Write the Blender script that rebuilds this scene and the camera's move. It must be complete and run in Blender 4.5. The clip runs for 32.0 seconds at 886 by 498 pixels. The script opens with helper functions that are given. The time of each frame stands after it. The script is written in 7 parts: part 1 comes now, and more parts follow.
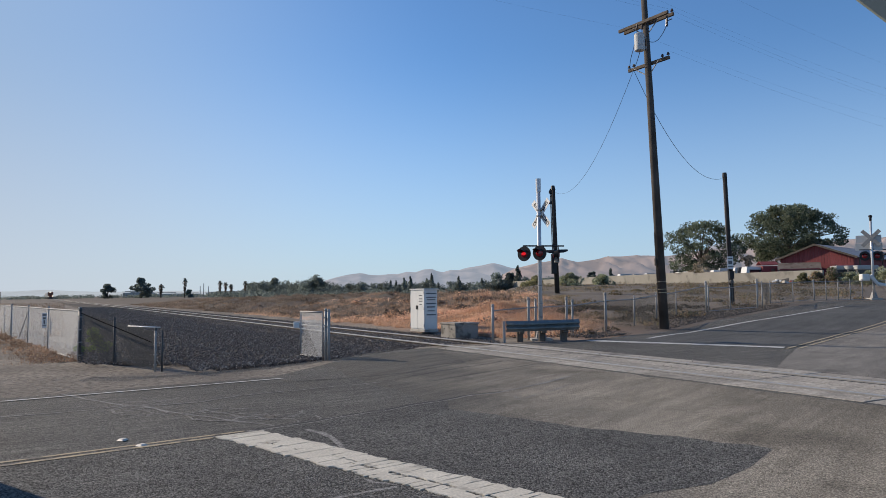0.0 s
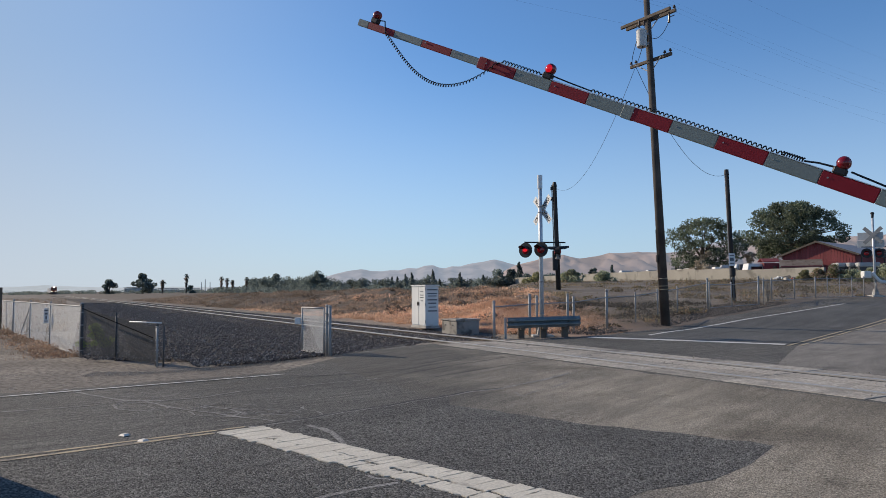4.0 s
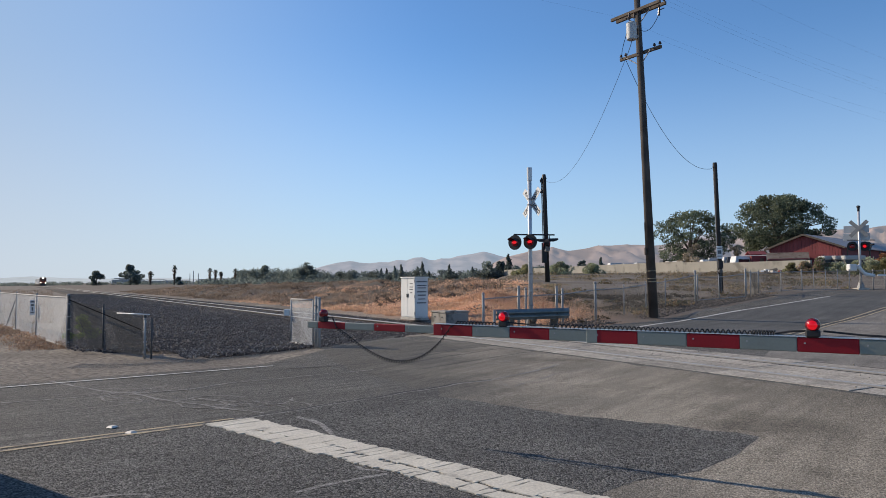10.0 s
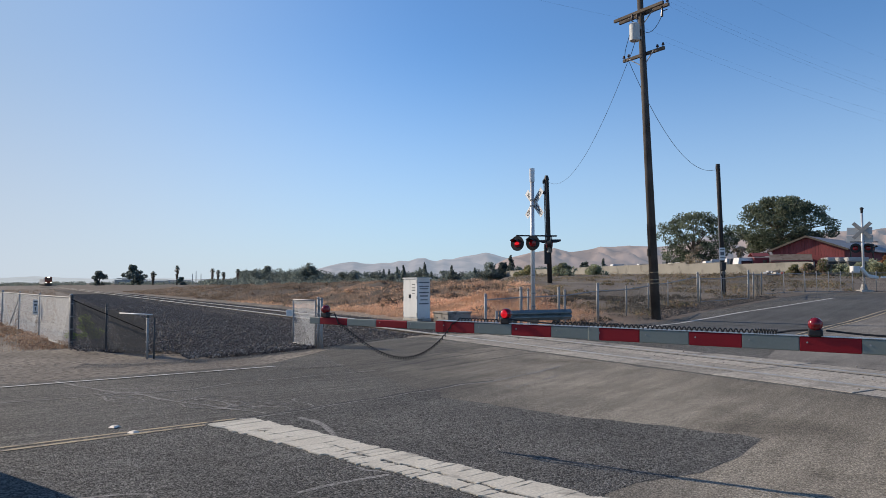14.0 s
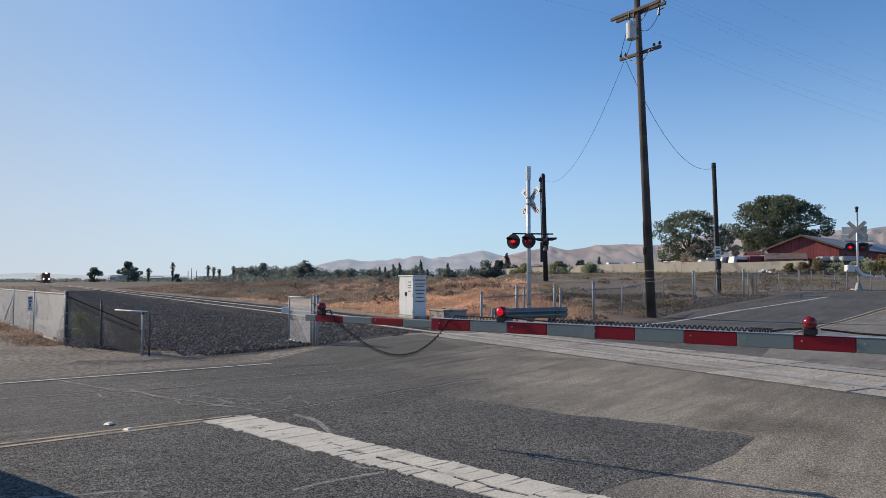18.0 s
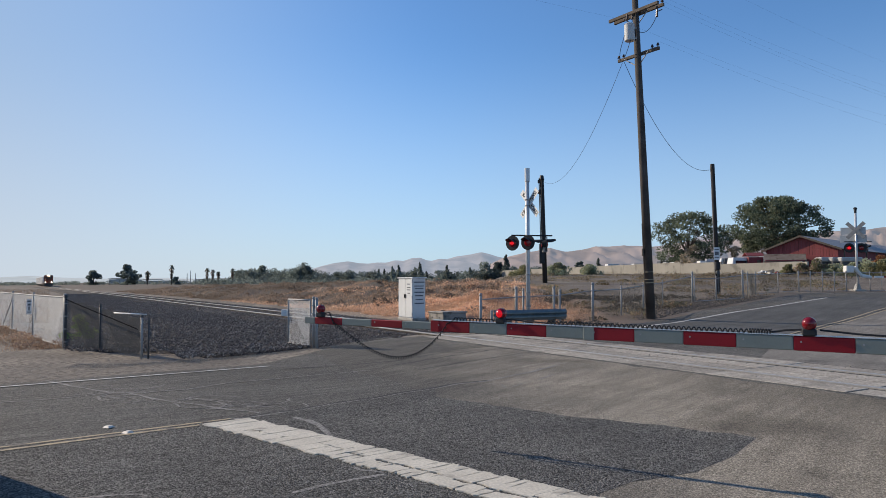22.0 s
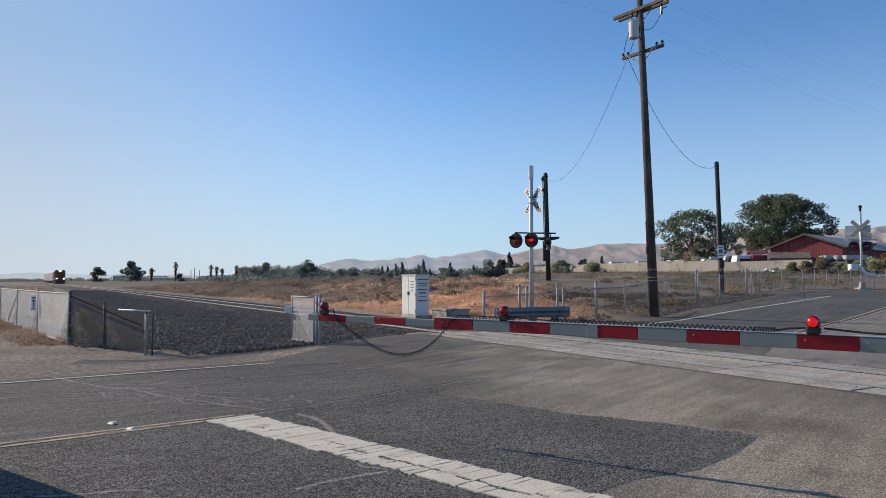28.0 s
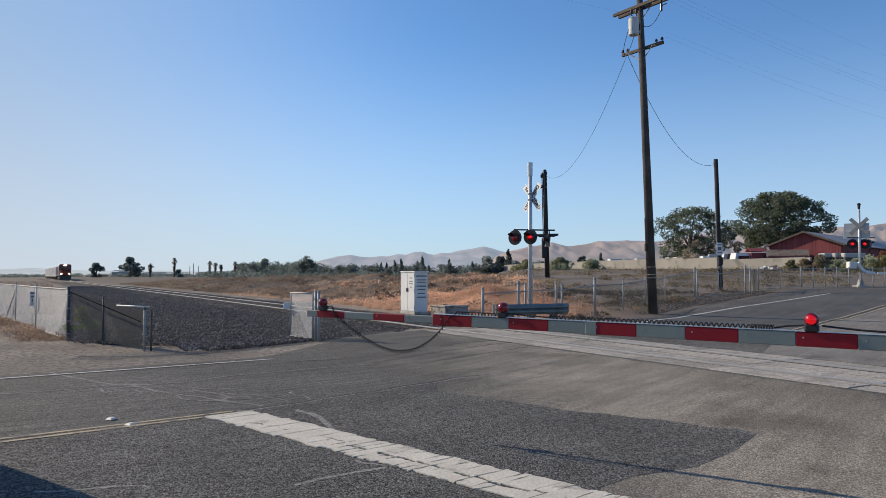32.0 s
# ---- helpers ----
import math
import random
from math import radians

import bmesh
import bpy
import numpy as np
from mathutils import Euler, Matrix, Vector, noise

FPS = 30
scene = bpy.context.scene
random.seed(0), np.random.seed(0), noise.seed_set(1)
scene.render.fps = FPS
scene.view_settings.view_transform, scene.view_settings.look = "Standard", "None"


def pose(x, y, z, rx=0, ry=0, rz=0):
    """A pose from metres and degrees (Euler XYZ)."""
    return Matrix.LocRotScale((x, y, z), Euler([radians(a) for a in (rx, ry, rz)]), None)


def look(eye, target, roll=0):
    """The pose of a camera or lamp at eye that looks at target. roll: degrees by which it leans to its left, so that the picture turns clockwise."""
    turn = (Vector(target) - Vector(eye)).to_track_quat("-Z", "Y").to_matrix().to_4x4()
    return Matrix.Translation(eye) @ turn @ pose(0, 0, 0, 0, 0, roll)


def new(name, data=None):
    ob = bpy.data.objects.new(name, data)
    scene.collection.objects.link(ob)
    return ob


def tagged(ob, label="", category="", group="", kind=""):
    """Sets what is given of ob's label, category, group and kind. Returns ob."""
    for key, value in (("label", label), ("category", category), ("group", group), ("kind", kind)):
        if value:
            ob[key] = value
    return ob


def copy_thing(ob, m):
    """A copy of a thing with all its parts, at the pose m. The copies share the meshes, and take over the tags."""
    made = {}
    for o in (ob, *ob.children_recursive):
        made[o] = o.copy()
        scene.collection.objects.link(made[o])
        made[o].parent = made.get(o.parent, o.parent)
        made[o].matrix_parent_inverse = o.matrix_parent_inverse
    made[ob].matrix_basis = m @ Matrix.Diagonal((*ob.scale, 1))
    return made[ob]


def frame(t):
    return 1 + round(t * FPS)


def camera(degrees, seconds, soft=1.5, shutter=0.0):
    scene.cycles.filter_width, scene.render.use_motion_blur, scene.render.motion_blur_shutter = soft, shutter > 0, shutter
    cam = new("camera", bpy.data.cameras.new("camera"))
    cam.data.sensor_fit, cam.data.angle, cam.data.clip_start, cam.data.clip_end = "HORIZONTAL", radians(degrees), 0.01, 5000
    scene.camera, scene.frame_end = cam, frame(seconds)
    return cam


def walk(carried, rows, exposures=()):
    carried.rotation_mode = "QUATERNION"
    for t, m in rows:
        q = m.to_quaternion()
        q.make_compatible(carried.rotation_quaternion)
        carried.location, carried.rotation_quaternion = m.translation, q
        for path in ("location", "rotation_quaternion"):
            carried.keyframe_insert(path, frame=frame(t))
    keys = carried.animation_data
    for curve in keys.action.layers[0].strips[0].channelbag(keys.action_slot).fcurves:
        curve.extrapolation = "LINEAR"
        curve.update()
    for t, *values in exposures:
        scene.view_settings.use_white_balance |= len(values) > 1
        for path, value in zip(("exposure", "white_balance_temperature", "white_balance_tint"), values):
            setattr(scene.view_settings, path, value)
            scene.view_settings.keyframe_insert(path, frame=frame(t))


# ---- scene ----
import itertools

DEG = 64.22
EYE = (0.0, 0.0, 1.7)
cam = camera(DEG, 32.0, soft=0.65)
PATH = [  # seconds, tilt, lean, turn in degrees
    (0, 93.557, 0.537, 0.698), (0.5, 93.576, 0.595, 0.647), (1, 93.666, 0.659, 0.771), (1.5, 93.775, 0.744, 0.933),
    (2, 93.896, 0.810, 0.994), (2.5, 93.735, 0.779, 0.971), (3, 93.451, 0.604, 0.861), (3.5, 93.335, 0.418, 0.762),
    (5.5, 93.047, 0.492, 0.912), (6, 93.005, 0.337, 0.695), (6.5, 92.874, 0.258, 0.541), (7, 92.563, 0.204, 0.415),
    (7.5, 92.401, 0.185, 0.264), (8, 92.438, 0.246, 0.191), (8.5, 92.476, 0.317, 0.153), (9, 92.508, 0.225, 0.120),
    (9.5, 92.560, 0.245, 0.005), (10, 92.603, 0.305, -0.062), (10.5, 92.660, 0.396, -0.087), (11, 92.766, 0.486, -0.111),
    (11.5, 92.822, 0.496, -0.220), (12, 92.854, 0.395, -0.336), (12.5, 92.832, 0.334, -0.227), (13, 92.771, 0.229, 0.011),
    (13.5, 92.744, 0.146, 0.120), (14, 92.675, 0.161, 0.127), (14.5, 92.531, 0.154, 0.076), (16.5, 92.640, -0.002, -0.120),
    (17, 92.551, 0.031, -0.149), (17.5, 92.501, 0.025, -0.166), (18, 92.487, -0.016, -0.197), (18.5, 92.517, 0.025, -0.182),
    (19, 92.546, 0.080, -0.137), (19.5, 92.552, 0.143, -0.128), (20, 92.591, 0.141, -0.140), (20.5, 92.619, 0.101, -0.225),
    (21, 92.645, 0.077, -0.330), (21.5, 92.633, 0.118, -0.320), (22, 92.647, 0.161, -0.262), (22.5, 92.692, 0.231, -0.260),
    (23, 92.620, 0.234, -0.313), (23.5, 92.622, 0.221, -0.294), (24, 92.627, 0.217, -0.165), (24.5, 92.560, 0.221, 0.001),
    (25, 92.468, 0.204, 0.004), (25.5, 92.427, 0.220, -0.005), (27.5, 92.508, 0.011, 0.016), (28, 92.434, 0.035, 0.014),
    (28.5, 92.484, 0.063, 0.015), (29, 92.558, 0.076, 0.071), (29.5, 92.546, 0.045, 0.084), (30, 92.452, 0.023, -0.029),
    (30.5, 92.398, 0.052, -0.135), (31, 92.339, 0.017, -0.188), (31.5, 92.292, -0.003, -0.161), (32, 92.161, -0.117, -0.077),
]

walk(cam, [(t, pose(*EYE, a, b, c)) for t, a, b, c in PATH], exposures=[(0, -0.09), (3.2, -0.09), (6.5, -0.05), (9.5, 0.0), (32, 0.0)])

# ---- world, sun, exposure ----
SUN_AZ, SUN_EL = radians(-62), radians(27.5)   # azimuth from +y towards +x
sun_way = Vector((math.sin(SUN_AZ) * math.cos(SUN_EL), math.cos(SUN_AZ) * math.cos(SUN_EL), math.sin(SUN_EL)))
world = bpy.data.worlds.new("world")
scene.world = world
world.use_nodes = True
wn = world.node_tree.nodes
wl = world.node_tree.links
sky = wn.new("ShaderNodeTexSky")
sky.sky_type, sky.sun_disc = "NISHITA", False
sky.sun_elevation, sky.sun_rotation = SUN_EL, SUN_AZ
sky.air_density, sky.dust_density, sky.ozone_density, sky.altitude = 1.0, 0.25, 3.0, 0
tint = wn.new("ShaderNodeMix")
tint.data_type, tint.blend_type = "RGBA", "MULTIPLY"
tint.inputs["Factor"].default_value = 1.0
tint.inputs["B"].default_value = (0.74, 1.0, 1.24, 1)
wl.new(sky.outputs["Color"], tint.inputs["A"])
# low haze towards the horizon, all the way round
geo = wn.new("ShaderNodeTexCoord")
sep = wn.new("ShaderNodeSeparateXYZ")
wl.new(geo.outputs["Generated"], sep.inputs["Vector"])
band_ = wn.new("ShaderNodeMapRange")
band_.interpolation_type = "SMOOTHSTEP"
for k_, v_ in (("From Min", -0.02), ("From Max", 0.34), ("To Min", 0.66), ("To Max", 0.0)):
    band_.inputs[k_].default_value = v_
wl.new(sep.outputs["Z"], band_.inputs["Value"])
haze = wn.new("ShaderNodeMix")
haze.data_type = "RGBA"
# the haze is whiter towards the sun
side_ = wn.new("ShaderNodeVectorMath")
side_.operation = "DOT_PRODUCT"
side_.inputs[1].default_value = (math.sin(SUN_AZ), math.cos(SUN_AZ), 0)
wl.new(geo.outputs["Generated"], side_.inputs[0])
near_ = wn.new("ShaderNodeMapRange")
near_.interpolation_type = "SMOOTHSTEP"
near_.inputs["From Min"].default_value, near_.inputs["From Max"].default_value = 0.42, 1.02
wl.new(side_.outputs["Value"], near_.inputs["Value"])
tone_ = wn.new("ShaderNodeMix")
tone_.data_type = "RGBA"
tone_.inputs["A"].default_value = (4.25, 5.3, 6.85, 1)
tone_.inputs["B"].default_value = (5.7, 5.95, 6.3, 1)
wl.new(near_.outputs["Result"], tone_.inputs["Factor"])
wl.new(tone_.outputs["Result"], haze.inputs["B"])
wl.new(band_.outputs["Result"], haze.inputs["Factor"])
veil_ = wn.new("ShaderNodeMix")
veil_.data_type = "RGBA"
veil_.inputs["B"].default_value = (2.9, 3.9, 5.35, 1)
wl.new(tint.outputs["Result"], veil_.inputs["A"])
wl.new(near_.outputs["Result"], veil_.inputs["Factor"])
wl.new(veil_.outputs["Result"], haze.inputs["A"])
wl.new(haze.outputs["Result"], wn["Background"].inputs["Color"])
wn["Background"].inputs["Strength"].default_value = 0.122
sun = new("sun", bpy.data.lights.new("sun", "SUN"))
sun.data.energy, sun.data.angle, sun.data.color = 5.0, radians(0.55), (1.0, 0.85, 0.68)
sun.matrix_world = look(sun_way * 100, (0, 0, 0))


# ---- materials ----
def nodes_of(name):
    m = bpy.data.materials.new(name)
    m.use_nodes = True
    return m, m.node_tree.nodes, m.node_tree.links, m.node_tree.nodes["Principled BSDF"]


def surf(name, c1, c2, scale=6.0, fine=80.0, rough=0.85, metal=0.0, bump=0.3, vary=0.0, spots=None, world_space=False, spec=0.3, dist=0.01, grit=0.0, fade=None, chips=None, streak=None):
    """Two tones mixed by a coarse and a fine noise, with relief; spots: (colour, scale, threshold) for stains."""
    m, n, l, b = nodes_of(name)
    if world_space:
        co = n.new("ShaderNodeNewGeometry").outputs["Position"]
    else:
        co = n.new("ShaderNodeTexCoord").outputs["Object"]
    a = n.new("ShaderNodeTexNoise")
    a.inputs["Scale"].default_value, a.inputs["Detail"].default_value = scale, 5
    f = n.new("ShaderNodeTexNoise")
    f.inputs["Scale"].default_value, f.inputs["Detail"].default_value = fine, 3
    l.new(co, a.inputs["Vector"])
    l.new(co, f.inputs["Vector"])
    mixf = n.new("ShaderNodeMath")
    mixf.operation = "MULTIPLY_ADD"
    l.new(f.outputs["Fac"], mixf.inputs[0])
    mixf.inputs[1].default_value = 0.5
    l.new(a.outputs["Fac"], mixf.inputs[2])
    ramp = n.new("ShaderNodeMapRange")
    ramp.inputs["From Min"].default_value, ramp.inputs["From Max"].default_value = 0.5, 1.0
    l.new(mixf.outputs[0], ramp.inputs["Value"])
    mix = n.new("ShaderNodeMix")
    mix.data_type = "RGBA"
    mix.inputs["A"].default_value, mix.inputs["B"].default_value = (*c1, 1), (*c2, 1)
    l.new(ramp.outputs["Result"], mix.inputs["Factor"])
    col = mix.outputs["Result"]
    if spots:
        sc, ss, st = spots
        s = n.new("ShaderNodeTexNoise")
        s.inputs["Scale"].default_value, s.inputs["Detail"].default_value = ss, 6
        l.new(co, s.inputs["Vector"])
        r = n.new("ShaderNodeMapRange")
        r.inputs["From Min"].default_value, r.inputs["From Max"].default_value = st, st + 0.12
        l.new(s.outputs["Fac"], r.inputs["Value"])
        mx = n.new("ShaderNodeMix")
        mx.data_type = "RGBA"
        mx.inputs["B"].default_value = (*sc, 1)
        l.new(col, mx.inputs["A"])
        l.new(r.outputs["Result"], mx.inputs["Factor"])
        col = mx.outputs["Result"]
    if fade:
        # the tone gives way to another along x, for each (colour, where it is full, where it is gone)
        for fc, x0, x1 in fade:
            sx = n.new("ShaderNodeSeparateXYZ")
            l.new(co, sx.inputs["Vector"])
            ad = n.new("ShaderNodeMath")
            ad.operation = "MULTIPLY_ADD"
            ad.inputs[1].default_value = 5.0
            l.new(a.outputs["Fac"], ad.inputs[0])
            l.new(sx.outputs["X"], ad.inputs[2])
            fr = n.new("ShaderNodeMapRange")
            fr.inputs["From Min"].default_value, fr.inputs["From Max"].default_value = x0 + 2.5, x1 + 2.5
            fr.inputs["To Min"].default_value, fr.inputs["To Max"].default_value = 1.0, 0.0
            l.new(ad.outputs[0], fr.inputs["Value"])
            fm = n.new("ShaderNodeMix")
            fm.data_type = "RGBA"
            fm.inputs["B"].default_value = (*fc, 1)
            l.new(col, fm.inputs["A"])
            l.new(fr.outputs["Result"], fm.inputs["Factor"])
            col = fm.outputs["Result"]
    if vary:
        oi = n.new("ShaderNodeObjectInfo")
        mr = n.new("ShaderNodeMapRange")
        mr.inputs["To Min"].default_value, mr.inputs["To Max"].default_value = 1 - vary, 1 + vary
        l.new(oi.outputs["Random"], mr.inputs["Value"])
        sc_ = n.new("ShaderNodeVectorMath")
        sc_.operation = "SCALE"
        l.new(col, sc_.inputs[0])
        l.new(mr.outputs["Result"], sc_.inputs["Scale"])
        col = sc_.outputs["Vector"]
    if grit:
        gr_ = n.new("ShaderNodeMapRange")
        gr_.inputs["From Min"].default_value, gr_.inputs["From Max"].default_value = 0.38, 0.64
        gr_.inputs["To Min"].default_value, gr_.inputs["To Max"].default_value = 1 - 0.85 * grit, 1 + 1.1 * grit
        l.new(f.outputs["Fac"], gr_.inputs["Value"])
        gs_ = n.new("ShaderNodeVectorMath")
        gs_.operation = "SCALE"
        l.new(col, gs_.inputs[0])
        l.new(gr_.outputs["Result"], gs_.inputs["Scale"])
        col = gs_.outputs["Vector"]
    chip_h = None
    if chips:
        # each stone chip of the aggregate has a tone and a rounded top
        per_m, amount = chips
        vo = n.new("ShaderNodeTexVoronoi")
        vo.inputs["Scale"].default_value = per_m
        l.new(co, vo.inputs["Vector"])
        cr = n.new("ShaderNodeSeparateColor")
        l.new(vo.outputs["Color"], cr.inputs["Color"])
        cm = n.new("ShaderNodeMapRange")
        cm.interpolation_type = "SMOOTHSTEP"
        cm.inputs["To Min"].default_value, cm.inputs["To Max"].default_value = 1 - 0.62 * amount, 1 + 0.85 * amount
        l.new(cr.outputs["Red"], cm.inputs["Value"])
        cs = n.new("ShaderNodeVectorMath")
        cs.operation = "SCALE"
        l.new(col, cs.inputs[0])
        l.new(cm.outputs["Result"], cs.inputs["Scale"])
        col = cs.outputs["Vector"]
        ch = n.new("ShaderNodeMath")
        ch.operation = "MULTIPLY_ADD"
        ch.inputs[1].default_value = -1.0
        l.new(vo.outputs["Distance"], ch.inputs[0])
        l.new(cr.outputs["Green"], ch.inputs[2])
        chip_h = ch.outputs[0]
    if streak:
        # worn streaks along the driving direction
        turn_, along, across, amount = streak
        mp = n.new("ShaderNodeMapping")
        mp.vector_type = "TEXTURE"
        mp.inputs["Rotation"].default_value = (0, 0, turn_)
        mp.inputs["Scale"].default_value = (along, across, 1)
        l.new(co, mp.inputs["Vector"])
        st_ = n.new("ShaderNodeTexNoise")
        st_.inputs["Scale"].default_value, st_.inputs["Detail"].default_value = 1.0, 6
        l.new(mp.outputs["Vector"], st_.inputs["Vector"])
        sm = n.new("ShaderNodeMapRange")
        sm.inputs["From Min"].default_value, sm.inputs["From Max"].default_value = 0.32, 0.68
        sm.inputs["To Min"].default_value, sm.inputs["To Max"].default_value = 1 - amount, 1 + amount
        l.new(st_.outputs["Fac"], sm.inputs["Value"])
        ss_ = n.new("ShaderNodeVectorMath")
        ss_.operation = "SCALE"
        l.new(col, ss_.inputs[0])
        l.new(sm.outputs["Result"], ss_.inputs["Scale"])
        col = ss_.outputs["Vector"]
    l.new(col, b.inputs["Base Color"])
    b.inputs["Roughness"].default_value, b.inputs["Metallic"].default_value = rough, metal
    b.inputs["Specular IOR Level"].default_value = spec
    if bump:
        bp = n.new("ShaderNodeBump")
        bp.inputs["Strength"].default_value, bp.inputs["Distance"].default_value = bump, dist
        l.new(chip_h if chip_h else f.outputs["Fac"], bp.inputs["Height"])
        l.new(bp.outputs["Normal"], b.inputs["Normal"])
    return m


def island(name, colours, rough=0.9, scale=0.0, trans=0.0, spec=0.2):
    """A tone for each loose piece of a joined mesh."""
    m, n, l, b = nodes_of(name)
    g = n.new("ShaderNodeNewGeometry")
    r = n.new("ShaderNodeValToRGB")
    while len(r.color_ramp.elements) < len(colours):
        r.color_ramp.elements.new(0.5)
    for i, c in enumerate(colours):
        r.color_ramp.elements[i].position = i / (len(colours) - 1)
        r.color_ramp.elements[i].color = (*c, 1)
    l.new(g.outputs["Random Per Island"], r.inputs["Fac"])
    col = r.outputs["Color"]
    if scale:
        t = n.new("ShaderNodeTexNoise")
        t.inputs["Scale"].default_value = scale
        l.new(g.outputs["Position"], t.inputs["Vector"])
        mr = n.new("ShaderNodeMapRange")
        mr.inputs["To Min"].default_value, mr.inputs["To Max"].default_value = 0.55, 1.45
        mr.inputs["From Min"].default_value, mr.inputs["From Max"].default_value = 0.3, 0.7
        l.new(t.outputs["Fac"], mr.inputs["Value"])
        s = n.new("ShaderNodeVectorMath")
        s.operation = "SCALE"
        l.new(col, s.inputs[0])
        l.new(mr.outputs["Result"], s.inputs["Scale"])
        col = s.outputs["Vector"]
    l.new(col, b.inputs["Base Color"])
    b.inputs["Roughness"].default_value = rough
    b.inputs["Specular IOR Level"].default_value = spec
    if trans:
        tr = n.new("ShaderNodeBsdfTranslucent")
        l.new(col, tr.inputs["Color"])
        ms = n.new("ShaderNodeMixShader")
        ms.inputs["Fac"].default_value = trans
        l.new(b.outputs["BSDF"], ms.inputs[1])
        l.new(tr.outputs["BSDF"], ms.inputs[2])
        l.new(ms.outputs["Shader"], n["Material Output"].inputs["Surface"])
    return m


def glow(name, colour, strength, base=0.3):
    m, n, l, b = nodes_of(name)
    b.inputs["Base Color"].default_value = (*[c * base for c in colour], 1)
    b.inputs["Emission Color"].default_value = (*colour, 1)
    b.inputs["Emission Strength"].default_value = strength
    b.inputs["Roughness"].default_value = 0.22
    return m


LANE = math.atan2(2.68, 3.67)   # the way of the near lane
M_asphalt = surf("asphalt", (0.081, 0.078, 0.071), (0.133, 0.128, 0.115), 0.35, 60, 0.9, 0, 0.75, spots=((0.14, 0.133, 0.120), 0.22, 0.58), world_space=True, dist=0.010, grit=0.35, chips=(75, 0.75), spec=0.12, streak=(LANE, 1.6, 0.11, 0.20))
M_asphalt_new = surf("dark_asphalt", (0.078, 0.076, 0.071), (0.124, 0.121, 0.111), 0.8, 66, 0.9, 0, 0.9, spots=((0.125, 0.122, 0.113), 0.55, 0.60), world_space=True, dist=0.012, grit=0.35, chips=(64, 0.95), spec=0.12, streak=(LANE, 1.1, 0.09, 0.12))
M_asphalt_lane = surf("smooth_dark_asphalt", (0.075, 0.074, 0.069), (0.117, 0.115, 0.107), 0.35, 40, 0.85, 0, 0.4, spots=((0.030, 0.030, 0.030), 0.5, 0.63), world_space=True, dist=0.006, grit=0.3, spec=0.12, streak=(0.86, 3.0, 0.35, 0.16))
M_asphalt_worn = surf("worn_pale_asphalt", (0.150, 0.139, 0.121), (0.23, 0.213, 0.186), 0.4, 50, 0.9, 0, 0.5, spots=((0.085, 0.081, 0.074), 0.35, 0.58), world_space=True, dist=0.008, grit=0.4, spec=0.12, streak=(0.86, 2.0, 0.3, 0.16))
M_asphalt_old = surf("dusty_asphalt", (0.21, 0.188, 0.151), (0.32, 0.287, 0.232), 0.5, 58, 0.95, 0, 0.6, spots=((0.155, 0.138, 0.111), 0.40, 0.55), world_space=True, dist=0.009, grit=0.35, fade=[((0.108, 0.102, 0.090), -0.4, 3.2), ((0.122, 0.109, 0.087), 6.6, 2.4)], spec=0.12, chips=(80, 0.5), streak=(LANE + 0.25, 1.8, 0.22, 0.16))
M_concrete = surf("crossing_concrete", (0.255, 0.232, 0.196), (0.355, 0.325, 0.276), 0.9, 26, 0.95, 0, 0.3, vary=0.14, spots=((0.125, 0.115, 0.100), 0.7, 0.57), world_space=True, grit=0.22, streak=(LANE, 1.5, 0.16, 0.14))
M_seal = surf("crack_sealant", (0.155, 0.150, 0.140), (0.215, 0.207, 0.193), 2, 40, 0.9, 0, 0.2, world_space=True, grit=0.4, chips=(70, 0.4))
M_seam = surf("dark_seam", (0.03, 0.03, 0.03), (0.05, 0.05, 0.05), 2, 40, 0.9, 0, 0.2, world_space=True)
M_white_line = surf("worn_white_line", (0.58, 0.57, 0.53), (0.40, 0.39, 0.365), 1.5, 30, 0.8, 0, 0.3, spots=((0.16, 0.155, 0.15), 6, 0.56), world_space=True)
M_stop = surf("thick_white_thermoplastic", (0.60, 0.56, 0.47), (0.47, 0.435, 0.36), 3, 40, 0.85, 0, 0.5, spots=((0.27, 0.25, 0.21), 4, 0.58), world_space=True, grit=0.15)
M_yellow_line = surf("worn_yellow_line", (0.46, 0.37, 0.235), (0.31, 0.26, 0.18), 1.5, 30, 0.8, 0, 0.3, spots=((0.15, 0.135, 0.115), 5, 0.53), world_space=True)
M_marker = surf("white_road_marker", (0.74, 0.68, 0.58), (0.62, 0.55, 0.46), 20, 90, 0.5)
M_rail_top = surf("polished_rail", (0.42, 0.40, 0.37), (0.33, 0.315, 0.29), 3, 60, 0.34, 0.5, 0.05, spec=0.5)
M_rail = surf("rusty_rail", (0.075, 0.053, 0.040), (0.13, 0.096, 0.072), 5, 60, 0.85, 0.1, 0.3)
M_tie = surf("weathered_tie", (0.20, 0.18, 0.155), (0.10, 0.085, 0.07), 4, 40, 0.9, 0, 0.5, vary=0.25)
M_ballast = island("ballast_stone", [(0.066, 0.057, 0.053), (0.150, 0.131, 0.120), (0.096, 0.083, 0.076), (0.38, 0.345, 0.31), (0.12, 0.102, 0.094), (0.072, 0.062, 0.058), (0.23, 0.20, 0.182)], 0.9)
M_gravel = island("mixed_gravel", [(0.30, 0.265, 0.22), (0.16, 0.14, 0.12), (0.42, 0.38, 0.32), (0.22, 0.19, 0.16)], 0.9)
M_wood_pole = surf("dark_creosoted_pole", (0.046, 0.039, 0.034), (0.115, 0.10, 0.088), 1.2, 40, 0.9, 0, 0.4)
